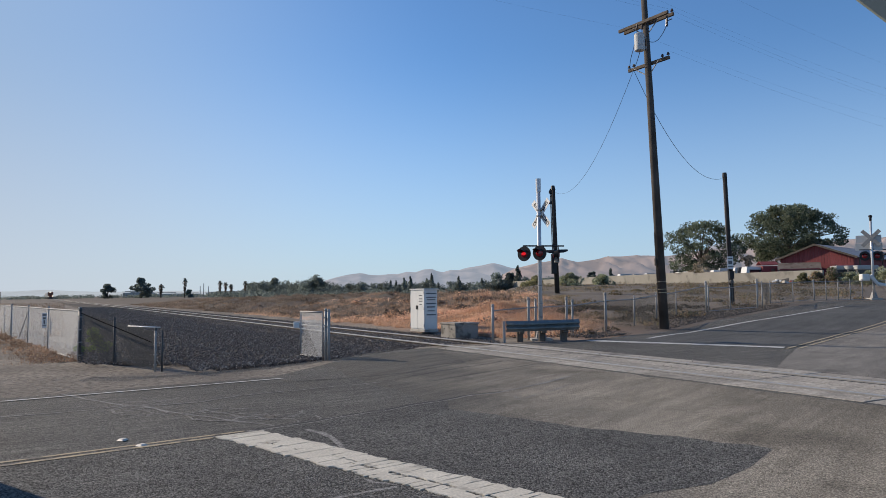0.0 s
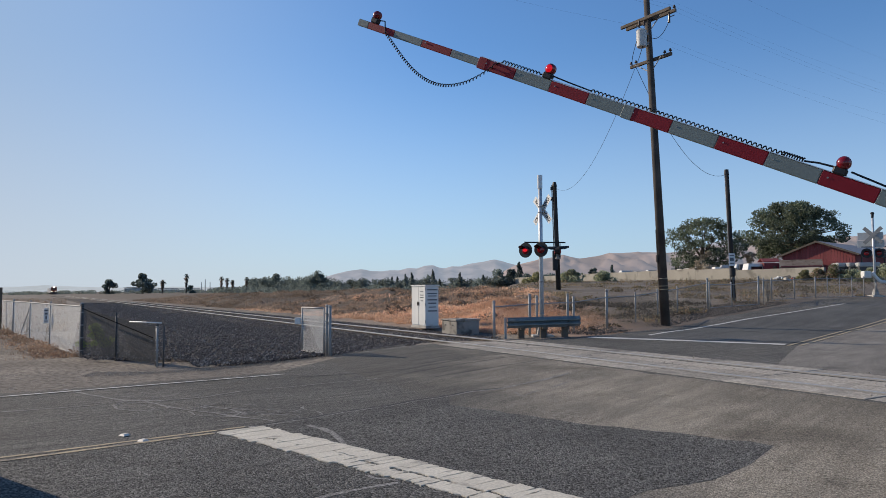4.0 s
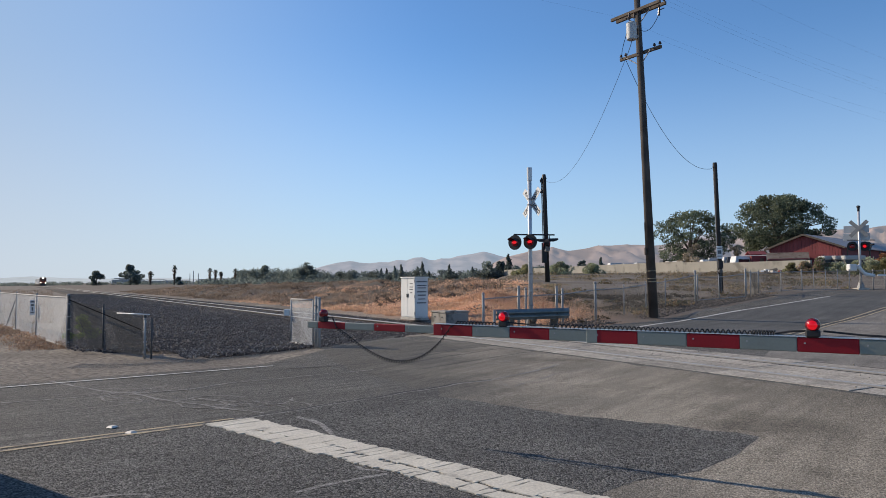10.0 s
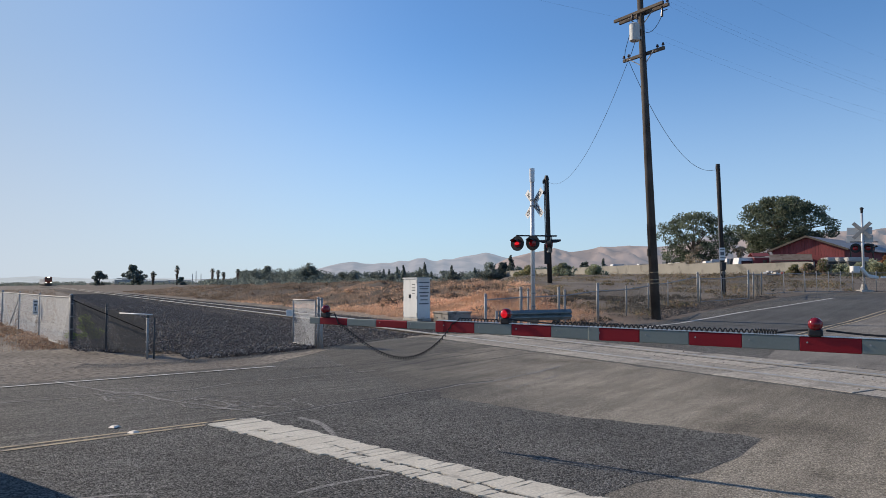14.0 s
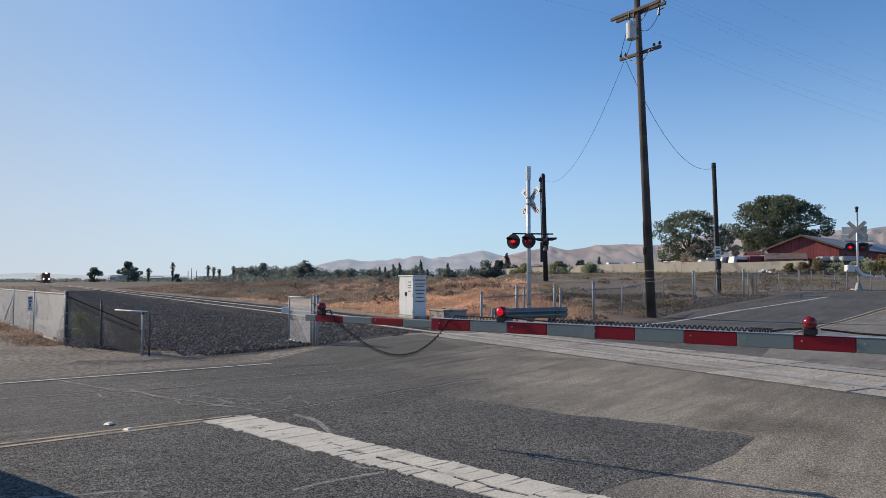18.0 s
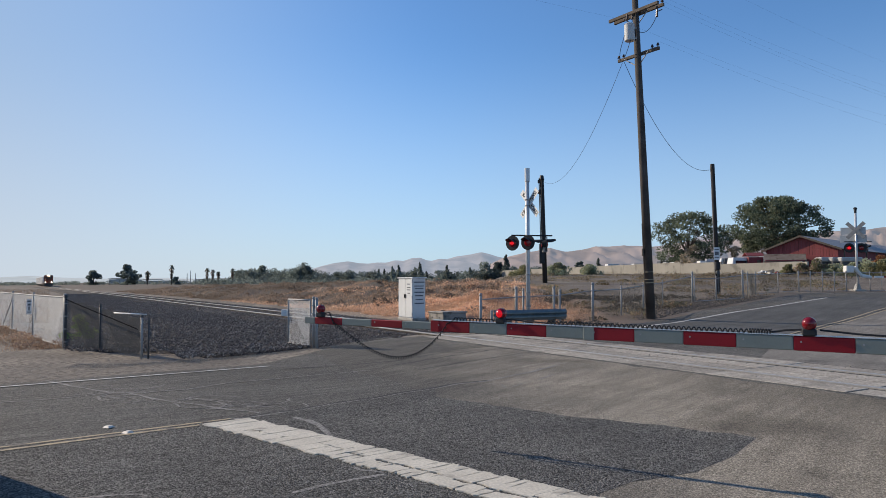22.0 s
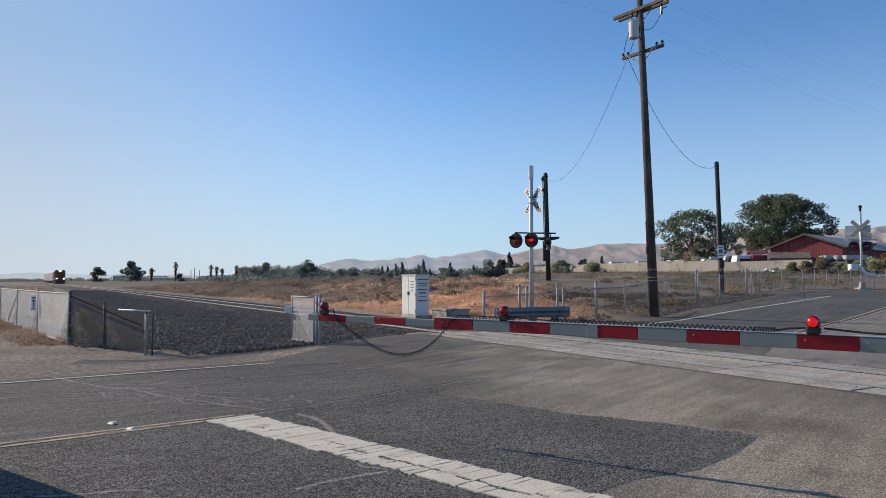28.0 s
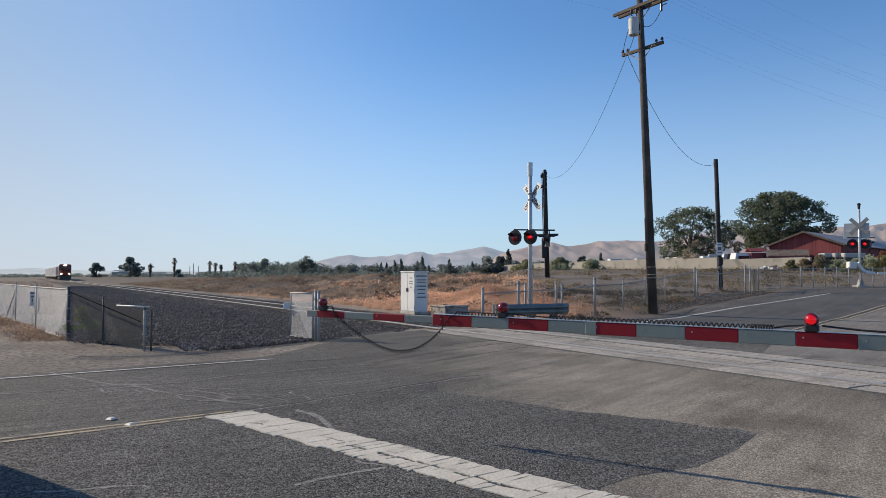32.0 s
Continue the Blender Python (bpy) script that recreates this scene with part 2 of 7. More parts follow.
M_pole_black = surf("black_tarred_pole", (0.020, 0.018, 0.017), (0.050, 0.045, 0.042), 1.2, 40, 0.9, 0, 0.4)
M_timber = surf("grey_weathered_timber", (0.17, 0.14, 0.11), (0.09, 0.072, 0.058), 2.5, 30, 0.9, 0, 0.4)
M_galv = surf("galvanised_steel", (0.37, 0.365, 0.355), (0.26, 0.257, 0.25), 6, 50, 0.6, 0.15, 0.08)
M_galv_dull = surf("dull_galvanised_wire", (0.15, 0.15, 0.142), (0.095, 0.095, 0.09), 9, 60, 0.8, 0.05, 0.0)
# paler than bare steel: the sunlit look of the mesh is in its colour
M_fence_pale = surf("sunlit_pale_mesh", (0.70, 0.70, 0.68), (0.57, 0.57, 0.56), 3, 60, 0.8, 0.0, 0.0)
# dark steel; on the return fence this tone stands for shade
M_galv_dark = surf("dark_steel", (0.10, 0.10, 0.10), (0.06, 0.06, 0.06), 6, 50, 0.7, 0.2, 0.08)
M_guard = surf("grey_green_guardrail", (0.23, 0.26, 0.26), (0.15, 0.17, 0.17), 5, 50, 0.55, 0.5, 0.1)
M_alu = surf("silver_painted_mast", (0.62, 0.63, 0.64), (0.48, 0.49, 0.50), 4, 60, 0.4, 0.3, 0.05)
M_black = surf("matt_black_metal", (0.018, 0.018, 0.02), (0.03, 0.03, 0.032), 8, 60, 0.55, 0, 0.05)
M_dull = surf("dull_black_wire", (0.010, 0.010, 0.010), (0.016, 0.016, 0.016), 8, 60, 1.0, 0, 0.0, spec=0.0)
M_rubber = surf("black_cable", (0.012, 0.012, 0.013), (0.022, 0.022, 0.022), 8, 60, 0.5, 0, 0.0)
M_red = surf("reflective_red_sheeting", (0.28, 0.007, 0.016), (0.22, 0.006, 0.012), 2.5, 50, 0.5, 0, 0.06, spots=((0.18, 0.025, 0.025), 7, 0.70))
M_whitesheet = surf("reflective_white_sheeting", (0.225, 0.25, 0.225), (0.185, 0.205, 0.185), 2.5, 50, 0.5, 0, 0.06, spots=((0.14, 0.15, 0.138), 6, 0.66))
M_armedge = surf("bare_aluminium_edge", (0.70, 0.70, 0.70), (0.58, 0.58, 0.58), 3, 60, 0.35, 0.6, 0.05)
M_lens = surf("dark_red_lens", (0.28, 0.006, 0.012), (0.20, 0.004, 0.008), 8, 60, 0.18, 0, 0.0, spec=0.6)
M_armlens = surf("red_lens_dome", (0.22, 0.004, 0.010), (0.16, 0.003, 0.007), 8, 60, 0.2, 0, 0.0, spec=0.6)
M_lit = glow("lit_red_lamp", (1.0, 0.012, 0.022), 0.75)
M_armlit = glow("lit_arm_lamp", (1.0, 0.006, 0.02), 0.55, 0.12)
M_head = glow("train_headlight", (1.0, 0.86, 0.66), 12.0)
M_cabinet = surf("white_painted_steel", (0.74, 0.74, 0.71), (0.64, 0.64, 0.61), 2.2, 40, 0.5, 0, 0.05, spots=((0.50, 0.46, 0.38), 2.5, 0.68))
M_grey_print = surf("grey_stencil_paint", (0.11, 0.115, 0.125), (0.17, 0.175, 0.185), 9, 60, 0.7)
M_sign_white = surf("white_sign_sheet", (0.78, 0.78, 0.76), (0.68, 0.68, 0.66), 5, 60, 0.5, 0, 0.03)
M_sign_black = surf("black_sign_paint", (0.02, 0.02, 0.02), (0.035, 0.035, 0.035), 9, 60, 0.6)
M_sign_back = surf("bare_sign_back", (0.58, 0.585, 0.57), (0.48, 0.485, 0.47), 4, 60, 0.6, 0.1, 0.03)
M_buck_back = surf("tarnished_sign_back", (0.36, 0.355, 0.335), (0.25, 0.247, 0.235), 4, 60, 0.7, 0.1, 0.03)
M_block = surf("cast_concrete", (0.50, 0.47, 0.42), (0.37, 0.35, 0.31), 2, 30, 0.9, 0, 0.3, spots=((0.24, 0.22, 0.19), 2, 0.6))
M_vault = surf("dirty_cast_concrete", (0.36, 0.335, 0.295), (0.24, 0.222, 0.195), 2.5, 30, 0.95, 0, 0.4, spots=((0.14, 0.125, 0.105), 3, 0.55))
M_wall = surf("pale_block_wall", (0.30, 0.283, 0.245), (0.225, 0.213, 0.187), 0.25, 6, 0.95, 0, 0.2, spots=((0.16, 0.152, 0.132), 0.45, 0.55), world_space=True)
M_barn = surf("barn_red_boards", (0.27, 0.072, 0.072), (0.21, 0.058, 0.059), 0.6, 9, 0.85, 0, 0.2, vary=0.12)
M_barn_roof = surf("grey_metal_roof", (0.33, 0.31, 0.30), (0.24, 0.22, 0.215), 0.4, 6, 0.6, 0.1, 0.1, spots=((0.26, 0.19, 0.15), 0.3, 0.60))
M_shed_roof = surf("rusty_brown_roof", (0.20, 0.17, 0.145), (0.12, 0.09, 0.07), 0.9, 6, 0.85, 0.0, 0.1, spots=((0.08, 0.055, 0.042), 1.2, 0.54))
M_transformer = surf("pale_grey_tank", (0.55, 0.56, 0.55), (0.46, 0.47, 0.46), 4, 60, 0.5, 0, 0.05)
M_porcelain = surf("brown_porcelain", (0.05, 0.03, 0.025), (0.07, 0.05, 0.04), 8, 60, 0.3)
M_bark = surf("grey_brown_bark", (0.11, 0.088, 0.07), (0.065, 0.053, 0.043), 1.5, 12, 0.95, 0, 0.5)
M_euc = island("eucalyptus_leaves", [(0.074, 0.100, 0.066), (0.132, 0.162, 0.106), (0.21, 0.23, 0.158), (0.10, 0.13, 0.086)], 0.55, 0.25, 0.55)
# paler and bluer than near leaves: distance haze put into the colour
M_leaf_hazed = island("hazed_far_leaves", [(0.125, 0.155, 0.14), (0.20, 0.23, 0.205), (0.165, 0.195, 0.175)], 0.9, 0.1, 0.55)
M_shrub = island("olive_shrub_leaves", [(0.17, 0.18, 0.095), (0.28, 0.275, 0.15), (0.40, 0.36, 0.21), (0.21, 0.23, 0.115)], 0.8, 0.5, 0.55)
M_oleander = island("pink_flowering_leaves", [(0.14, 0.17, 0.085), (0.23, 0.24, 0.12), (0.34, 0.25, 0.18), (0.50, 0.35, 0.31)], 0.8, 0.4, 0.5)
M_grass = island("dry_grass_blades", [(0.68, 0.44, 0.30), (0.60, 0.375, 0.25), (0.74, 0.52, 0.365), (0.52, 0.315, 0.205)], 0.95, 0.12, 0.5)
M_weed = island("grey_brown_weeds", [(0.21, 0.165, 0.128), (0.29, 0.222, 0.168), (0.145, 0.122, 0.099), (0.36, 0.26, 0.185)], 0.95, 0.2, 0.45)
M_loco = surf("rusty_red_paint", (0.19, 0.042, 0.022), (0.14, 0.032, 0.018), 0.8, 20, 0.5, 0, 0.05, spots=((0.10, 0.035, 0.025), 1.2, 0.60))
M_loco_dark = surf("dark_grime_paint", (0.06, 0.05, 0.045), (0.10, 0.085, 0.075), 0.8, 20, 0.7)
M_loco_white = surf("dusty_white_paint", (0.58, 0.55, 0.50), (0.48, 0.45, 0.41), 0.8, 20, 0.6)
M_container = surf("white_container_paint", (0.66, 0.65, 0.62), (0.55, 0.54, 0.51), 0.6, 10, 0.6, 0, 0.05, vary=0.08)
M_glass = surf("dark_window_glass", (0.02, 0.022, 0.025), (0.03, 0.032, 0.035), 5, 40, 0.08, 0, 0.0, spec=0.5)
M_farwhite = surf("pale_far_roofs", (0.42, 0.42, 0.40), (0.34, 0.34, 0.325), 0.2, 3, 0.7)
M_tyre = surf("dark_tyre", (0.02, 0.02, 0.02), (0.03, 0.03, 0.03), 8, 40, 0.9)
CAR_PAINTS = [surf("car_paint_" + n_, c_, tuple(0.85 * q for q in c_), 2, 30, 0.35, 0, 0.0) for n_, c_ in (("white", (0.75, 0.75, 0.73)), ("silver", (0.45, 0.46, 0.47)), ("dark", (0.06, 0.065, 0.075)), ("red", (0.4, 0.05, 0.04)))]
M_lot = surf("junk_heap", (0.30, 0.25, 0.19), (0.18, 0.15, 0.115), 0.6, 5, 0.9, 0, 0.4)


# ---- mesh helpers ----
def part(name, bm, material, parent=None, label="", smooth=False):
    me = bpy.data.meshes.new(name)
    bm.to_mesh(me)
    bm.free()
    me.materials.append(material)
    if smooth:
        for p in me.polygons:
            p.use_smooth = True
    ob = new(name, me)
    if parent:
        ob.parent = parent
    if label:
        ob["label"] = label
    return ob


def raw(name, verts, faces, material, parent=None, label="", smooth=False):
    me = bpy.data.meshes.new(name)
    me.from_pydata([tuple(v) for v in verts] if not isinstance(verts, np.ndarray) else verts.tolist(), [], faces if isinstance(faces, list) else faces.tolist())
    me.materials.append(material)
    if smooth:
        for p in me.polygons:
            p.use_smooth = True
    ob = new(name, me)
    if parent:
        ob.parent = parent
    if label:
        ob["label"] = label
    return ob


def box(bm, c, s, m=None, bevel=0.0):
    r = bmesh.ops.create_cube(bm, size=1.0)
    mat = Matrix.Translation(c) @ Matrix.Diagonal((*s, 1))
    if m:
        mat = m @ mat
    bmesh.ops.transform(bm, matrix=mat, verts=r["verts"])
    if bevel:
        es = {e for v in r["verts"] for e in v.link_edges}
        bmesh.ops.bevel(bm, geom=list(es), offset=bevel, segments=1, affect="EDGES")
    return bm


def rod(bm, a, b, r0, r1=None, seg=10, caps=True):
    a, b = Vector(a), Vector(b)
    r1 = r0 if r1 is None else r1
    d = b - a
    m = Matrix.Translation((a + b) / 2) @ d.to_track_quat("Z", "Y").to_matrix().to_4x4()
    bmesh.ops.create_cone(bm, cap_ends=caps, segments=seg, radius1=r0, radius2=r1, depth=d.length, matrix=m)
    return bm


def tube(bm, pts, r, seg=6):
    """A round cable along a run of points."""
    pts = [Vector(p) for p in pts]
    rings = []
    for i, p in enumerate(pts):
        d = (pts[min(i + 1, len(pts) - 1)] - pts[max(i - 1, 0)]).normalized()
        side = d.cross(Vector((0.13, 0.21, 1))).normalized()
        up = side.cross(d)
        rings.append([bm.verts.new(p + r * (math.cos(k * math.tau / seg) * side + math.sin(k * math.tau / seg) * up)) for k in range(seg)])
    for a, b in zip(rings, rings[1:]):
        for k in range(seg):
            bm.faces.new((a[k], a[(k + 1) % seg], b[(k + 1) % seg], b[k]))
    return bm


def ball(bm, c, r, s=(1, 1, 1), u=12, v=8):
    bmesh.ops.create_uvsphere(bm, u_segments=u, v_segments=v, radius=r, matrix=Matrix.Translation(c) @ Matrix.Diagonal((*s, 1)))
    return bm


def empty(name, m, label, category, group="", kind=""):
    ob = new(name)
    ob.empty_display_size = 0.2
    ob.matrix_basis = m
    return tagged(ob, label, category, group, kind)


def bmn():
    return bmesh.new()


# ---- plan ----
TN = Vector((0.857, 0.515, 0))     # across the track, away from the eye
TT = Vector((-0.515, 0.857, 0))    # along the track, towards the train
V_NEAR, V_FAR = 10.70, 12.20       # rail centres


def step(a, b, x):
    t = min(1.0, max(0.0, (x - a) / (b - a)))
    return t * t * (3 - 2 * t)


def ground_z(x, y):
    u, v = -0.515 * x + 0.857 * y, 0.857 * x + 0.515 * y
    z = 0.1 * step(4, 10, v)
    rise = 0.045 * min(25.0, max(0.0, y - 25)) * step(25, 31, y) + 0.030 * min(50.0, max(0.0, y - 50)) + 0.004 * min(200.0, max(0.0, y - 100))
    hb = 1.42 - 0.55 * step(40, 130, u)
    berm = hb * step(14.5, 31, v)
    k = step(1.0, 9.0, x - 0.06 * max(0, y - 30))
    lift = berm * (1 - k) + rise * k * step(13, 20, v)
    far = 1 - 0.7 * step(120, 400, y) * (1 - k)
    return z + lift * far


BAL = [(-6.35, 14.75), (-5.04, 15.66), (-4.1, 16.7), (-2.75, 18.3), (-1.55, 20.4), (-0.4, 21.8)]


def outside_road(x, y, gap=0.0):
    """True on the ballast side of the paving's edge."""
    for (a, b), (c, d) in zip(BAL, BAL[1:]):
        if a <= x <= c:
            return y > b + (d - b) * (x - a) / (c - a) + gap
    return x < BAL[0][0] or (x > BAL[-1][0] and y > BAL[-1][1] + 0.6 * (x - BAL[-1][0]))


def rough_z(x, y):
    """The ground with its hummocks, away from the paving and the track."""
    v = 0.857 * x + 0.515 * y
    g = ground_z(x, y)
    if outside_road(x, y, 0.3):
        g -= 0.30 * step(3.5, 8, v) * (1 - step(13.6, 15.2, v)) * (1 if x < 2 else 0)
    w = step(15.5, 19, v) * (1 - step(4, 9, x - 0.05 * max(0, y - 30)))
    if w > 0:
        g += w * (0.46 * noise.noise((x * 0.22, y * 0.22, 3)) + 0.36 * noise.noise((x * 0.6, y * 0.6, 7)))
    return g


def weedy(x, y):
    """How far grey weeds take over from straw on the bank."""
    u, v = -0.515 * x + 0.857 * y, 0.857 * x + 0.515 * y
    n_ = noise.noise((x * 0.12, y * 0.12, 17)) + 0.5 * noise.noise((x * 0.4, y * 0.4, 27))
    return max(step(30, 44, u + 7 * n_), step(21, 27, v + 4 * n_) * step(16, 28, u) * 0.8)


def bare(x, y):
    """True where no grass grows: on the paving, the track and the strip beside it."""
    if x > 0.6:
        return y < 23.3 + (x - 1.31) * 0.92
    return 0.857 * x + 0.515 * y < 15.3 + 0.5 * noise.noise((x * 0.5, y * 0.5, 44))


def tp(u, v, z=0.0):
    p = TT * u + TN * v
    return Vector((p.x, p.y, z))


# ---- ground ----
def axis(lo, hi, fine, far):
    a = list(np.arange(lo, hi + 0.01, fine))
    d, x = fine, hi
    while x < far:
        d *= 1.16
        x += d
        a.append(x)
    d, x = fine, lo
    while x > -far:
        d *= 1.16
        x -= d
        a.insert(0, x)
    return a


def build_ground():
    xs, ys = axis(-42, 46, 1.0, 4600), axis(-14, 92, 1.0, 4600)
    nx = len(xs)
    verts = [(x, y, rough_z(x, y)) for y in ys for x in xs]
    faces = [(j * nx + i, j * nx + i + 1, (j + 1) * nx + i + 1, (j + 1) * nx + i) for j in range(len(ys) - 1) for i in range(nx - 1)]
    m, n, l, b = nodes_of("dry_earth")
    g = n.new("ShaderNodeNewGeometry")
    at = n.new("ShaderNodeAttribute")
    at.attribute_name = "dry"
    big = n.new("ShaderNodeTexNoise")
    big.inputs["Scale"].default_value, big.inputs["Detail"].default_value = 0.35, 8
    small = n.new("ShaderNodeTexNoise")
    small.inputs["Scale"].default_value, small.inputs["Detail"].default_value = 9, 6
    l.new(g.outputs["Position"], big.inputs["Vector"])
    l.new(g.outputs["Position"], small.inputs["Vector"])

    def mix(fac, a, c):
        x = n.new("ShaderNodeMix")
        x.data_type = "RGBA"
        for k, v in (("A", a), ("B", c)):
            if isinstance(v, tuple):
                x.inputs[k].default_value = (*v, 1)
            else:
                l.new(v, x.inputs[k])
        l.new(fac, x.inputs["Factor"])
        return x.outputs["Result"]

    def band(v, a, c):
        r = n.new("ShaderNodeMapRange")
        r.inputs["From Min"].default_value, r.inputs["From Max"].default_value = a, c
        l.new(v, r.inputs["Value"])
        return r.outputs["Result"]

    dirt = mix(band(big.outputs["Fac"], 0.38, 0.62), (0.185, 0.164, 0.139), (0.30, 0.266, 0.221))
    dirt = mix(band(small.outputs["Fac"], 0.42, 0.66), dirt, (0.098, 0.087, 0.075))
    # dark weedy soil, with the shade of the slope put into its tone
    at2 = n.new("ShaderNodeAttribute")
    at2.attribute_name = "shaded_soil"
    shaded_soil = mix(band(big.outputs["Fac"], 0.40, 0.60), (0.100, 0.086, 0.072), (0.172, 0.145, 0.118))
    shaded_soil = mix(band(small.outputs["Fac"], 0.50, 0.66), shaded_soil, (0.20, 0.16, 0.115))
    dirt = mix(at2.outputs["Fac"], dirt, shaded_soil)
    grass = mix(band(small.outputs["Fac"], 0.35, 0.65), (0.50, 0.31, 0.20), (0.68, 0.45, 0.295))
    grass = mix(band(big.outputs["Fac"], 0.40, 0.62), grass, (0.37, 0.25, 0.17))
    at3 = n.new("ShaderNodeAttribute")
    at3.attribute_name = "weedy"
    weed_ = mix(band(small.outputs["Fac"], 0.38, 0.64), (0.105, 0.090, 0.076), (0.19, 0.158, 0.128))
    weed_ = mix(band(big.outputs["Fac"], 0.46, 0.62), weed_, (0.15, 0.132, 0.108))
    grass = mix(at3.outputs["Fac"], grass, weed_)
    col = mix(at.outputs["Fac"], dirt, grass)
    l.new(col, b.inputs["Base Color"])
    b.inputs["Roughness"].default_value = 0.95
    b.inputs["Specular IOR Level"].default_value = 0.1
    bp = n.new("ShaderNodeBump")
    bp.inputs["Strength"].default_value, bp.inputs["Distance"].default_value = 0.7, 0.06
    l.new(small.outputs["Fac"], bp.inputs["Height"])
    l.new(bp.outputs["Normal"], b.inputs["Normal"])
    ob = raw("ground", verts, faces, m, smooth=True)
    a = ob.data.attributes.new("dry", "FLOAT", "POINT")
    vals = []
    for x, y, z in verts:
        v = 0.857 * x + 0.515 * y
        vals.append(step(14.0, 17.5, v + 0.8 * noise.noise((x * 0.4, y * 0.4, 1))) * (1 - 0.92 * step(3, 8, x - 0.05 * max(0, y - 30)) * (1 - step(60, 110, y))))
    a.data.foreach_set("value", vals)
    # where the darker soil and painted slope shade lie, behind the long fence
    a = ob.data.attributes.new("shaded_soil", "FLOAT", "POINT")
    a.data.foreach_set("value", [0.85 * step(22, 26, y) * step(0.8, 4, x - 0.05 * max(0, y - 30)) * (1 - step(96, 110, y)) * (1 - 0.7 * step(33, 48, y)) for x, y, z in verts])
    a = ob.data.attributes.new("weedy", "FLOAT", "POINT")
    a.data.foreach_set("value", [weedy(x, y) for x, y, z in verts])
    tagged(ob, "dusty dry earth with straw-brown grass banks", "ground", kind="structure")
    return ob


ground = build_ground()

# ---- paving ----
EDGE = [(-39.9, -11.4), (-20, 2.86), (-7.45, 11.9), (-3.75, 14.6), (-2.75, 18.2), (-1.6, 19.9), (1.25, 21.6), (5.1, 23.7), (7.9, 27.0), (13.8, 33.6), (18.0, 38.6), (22.5, 43.5)]
ROAD_UP = 0.03


def road_z(x, y):
    return ground_z(x, y) + ROAD_UP


def build_road():
    pts = []
    for (a, b), (c, d) in zip(EDGE, EDGE[1:]):
        k = max(1, int(math.hypot(c - a, d - b) / 0.6))
        for i in range(k):
            pts.append((a + (c - a) * i / k, b + (d - b) * i / k))
    pts.append(EDGE[-1])
    lat = [0.0] + [0.15 * 1.13 ** i for i in range(1, 60)]
    lat = [q for q in itertools.accumulate(lat) if q < 60]
    verts, faces = [], []
    for x, y in pts:
        k = step(27, 43, y)
        dx, dy = 0.6 + 0.4 * k, -0.8 + 0.8 * k
        wob = 0.12 * noise.noise((x * 0.8, y * 0.8, 5))
        for i, q in enumerate(lat):
            px, py = x + dx * (q + wob), y + dy * (q + wob)
            verts.append((px, py, road_z(px, py) - (0.06 if i == 0 else 0)))
    w = len(lat)
    for j in range(len(pts) - 1):
        for i in range(w - 1):
            faces.append((j * w + i, j * w + i + 1, (j + 1) * w + i + 1, (j + 1) * w + i))
    ob = raw("road", verts, faces, M_asphalt, smooth=True)
    return tagged(ob, "worn grey asphalt road and paved apron", "road", kind="structure")


road = build_road()


def decal(name, poly, up, material, cell=0.7, parent=None, label="", jag=0.0):
    """A thin layer laid on the paving, cut to follow its rise."""
    bm = bmn()
    if jag:
        out = []
        for i, (x, y) in enumerate(poly):
            x2, y2 = poly[(i + 1) % len(poly)]
            k = max(1, int(math.hypot(x2 - x, y2 - y) / 0.25))
            for j in range(k):
                qx, qy = x + (x2 - x) * j / k, y + (y2 - y) * j / k
                s = jag * noise.noise((qx * 2.1, qy * 2.1, 11)) + 0.5 * jag * noise.noise((qx * 7, qy * 7, 4))
                out.append((qx + s, qy + s))
        poly = out
    f = bm.faces.new([bm.verts.new((x, y, 0)) for x, y in poly])
    bmesh.ops.triangulate(bm, faces=[f])
    xs, ys = [p[0] for p in poly], [p[1] for p in poly]
    for lo, hi, k in ((min(xs), max(xs), 0), (min(ys), max(ys), 1)):
        q = lo + cell
        while q < hi:
            co, no = [0, 0, 0], [0, 0, 0]
            co[k], no[k] = q, 1
            bmesh.ops.bisect_plane(bm, geom=list(bm.verts) + list(bm.edges) + list(bm.faces), plane_co=co, plane_no=no)
            q += cell
    for v in bm.verts:
        v.co.z = road_z(v.co.x, v.co.y) + up
    bmesh.ops.recalc_face_normals(bm, faces=bm.faces)
    for f in bm.faces:
        if f.normal.z < 0:
            f.normal_flip()
    return part(name, bm, material, parent, label)


def ribbon(a, b, w, bend=0.0, n=1):
    """The outline of a painted line from a to b."""
    a, b = Vector(a), Vector(b)
    s = Vector((-(b - a).y, (b - a).x)).normalized()
    left, right = [], []
    for i in range(n + 1):
        t = i / n
        p = a.lerp(b, t) + s * (bend * 4 * t * (1 - t))
        left.append(tuple(p + s * w / 2))
        right.append(tuple(p - s * w / 2))
    return left + right[::-1]


def along(pts, w):
    """The outline of a painted line through several points."""
    left, right = [], []
    for i, p in enumerate(pts):
        d = Vector(pts[min(i + 1, len(pts) - 1)]) - Vector(pts[max(i - 1, 0)])
        s = Vector((-d.y, d.x)).normalized() * w / 2
        left.append(tuple(Vector(p) + s))
        right.append(tuple(Vector(p) - s))
    return left + right[::-1]


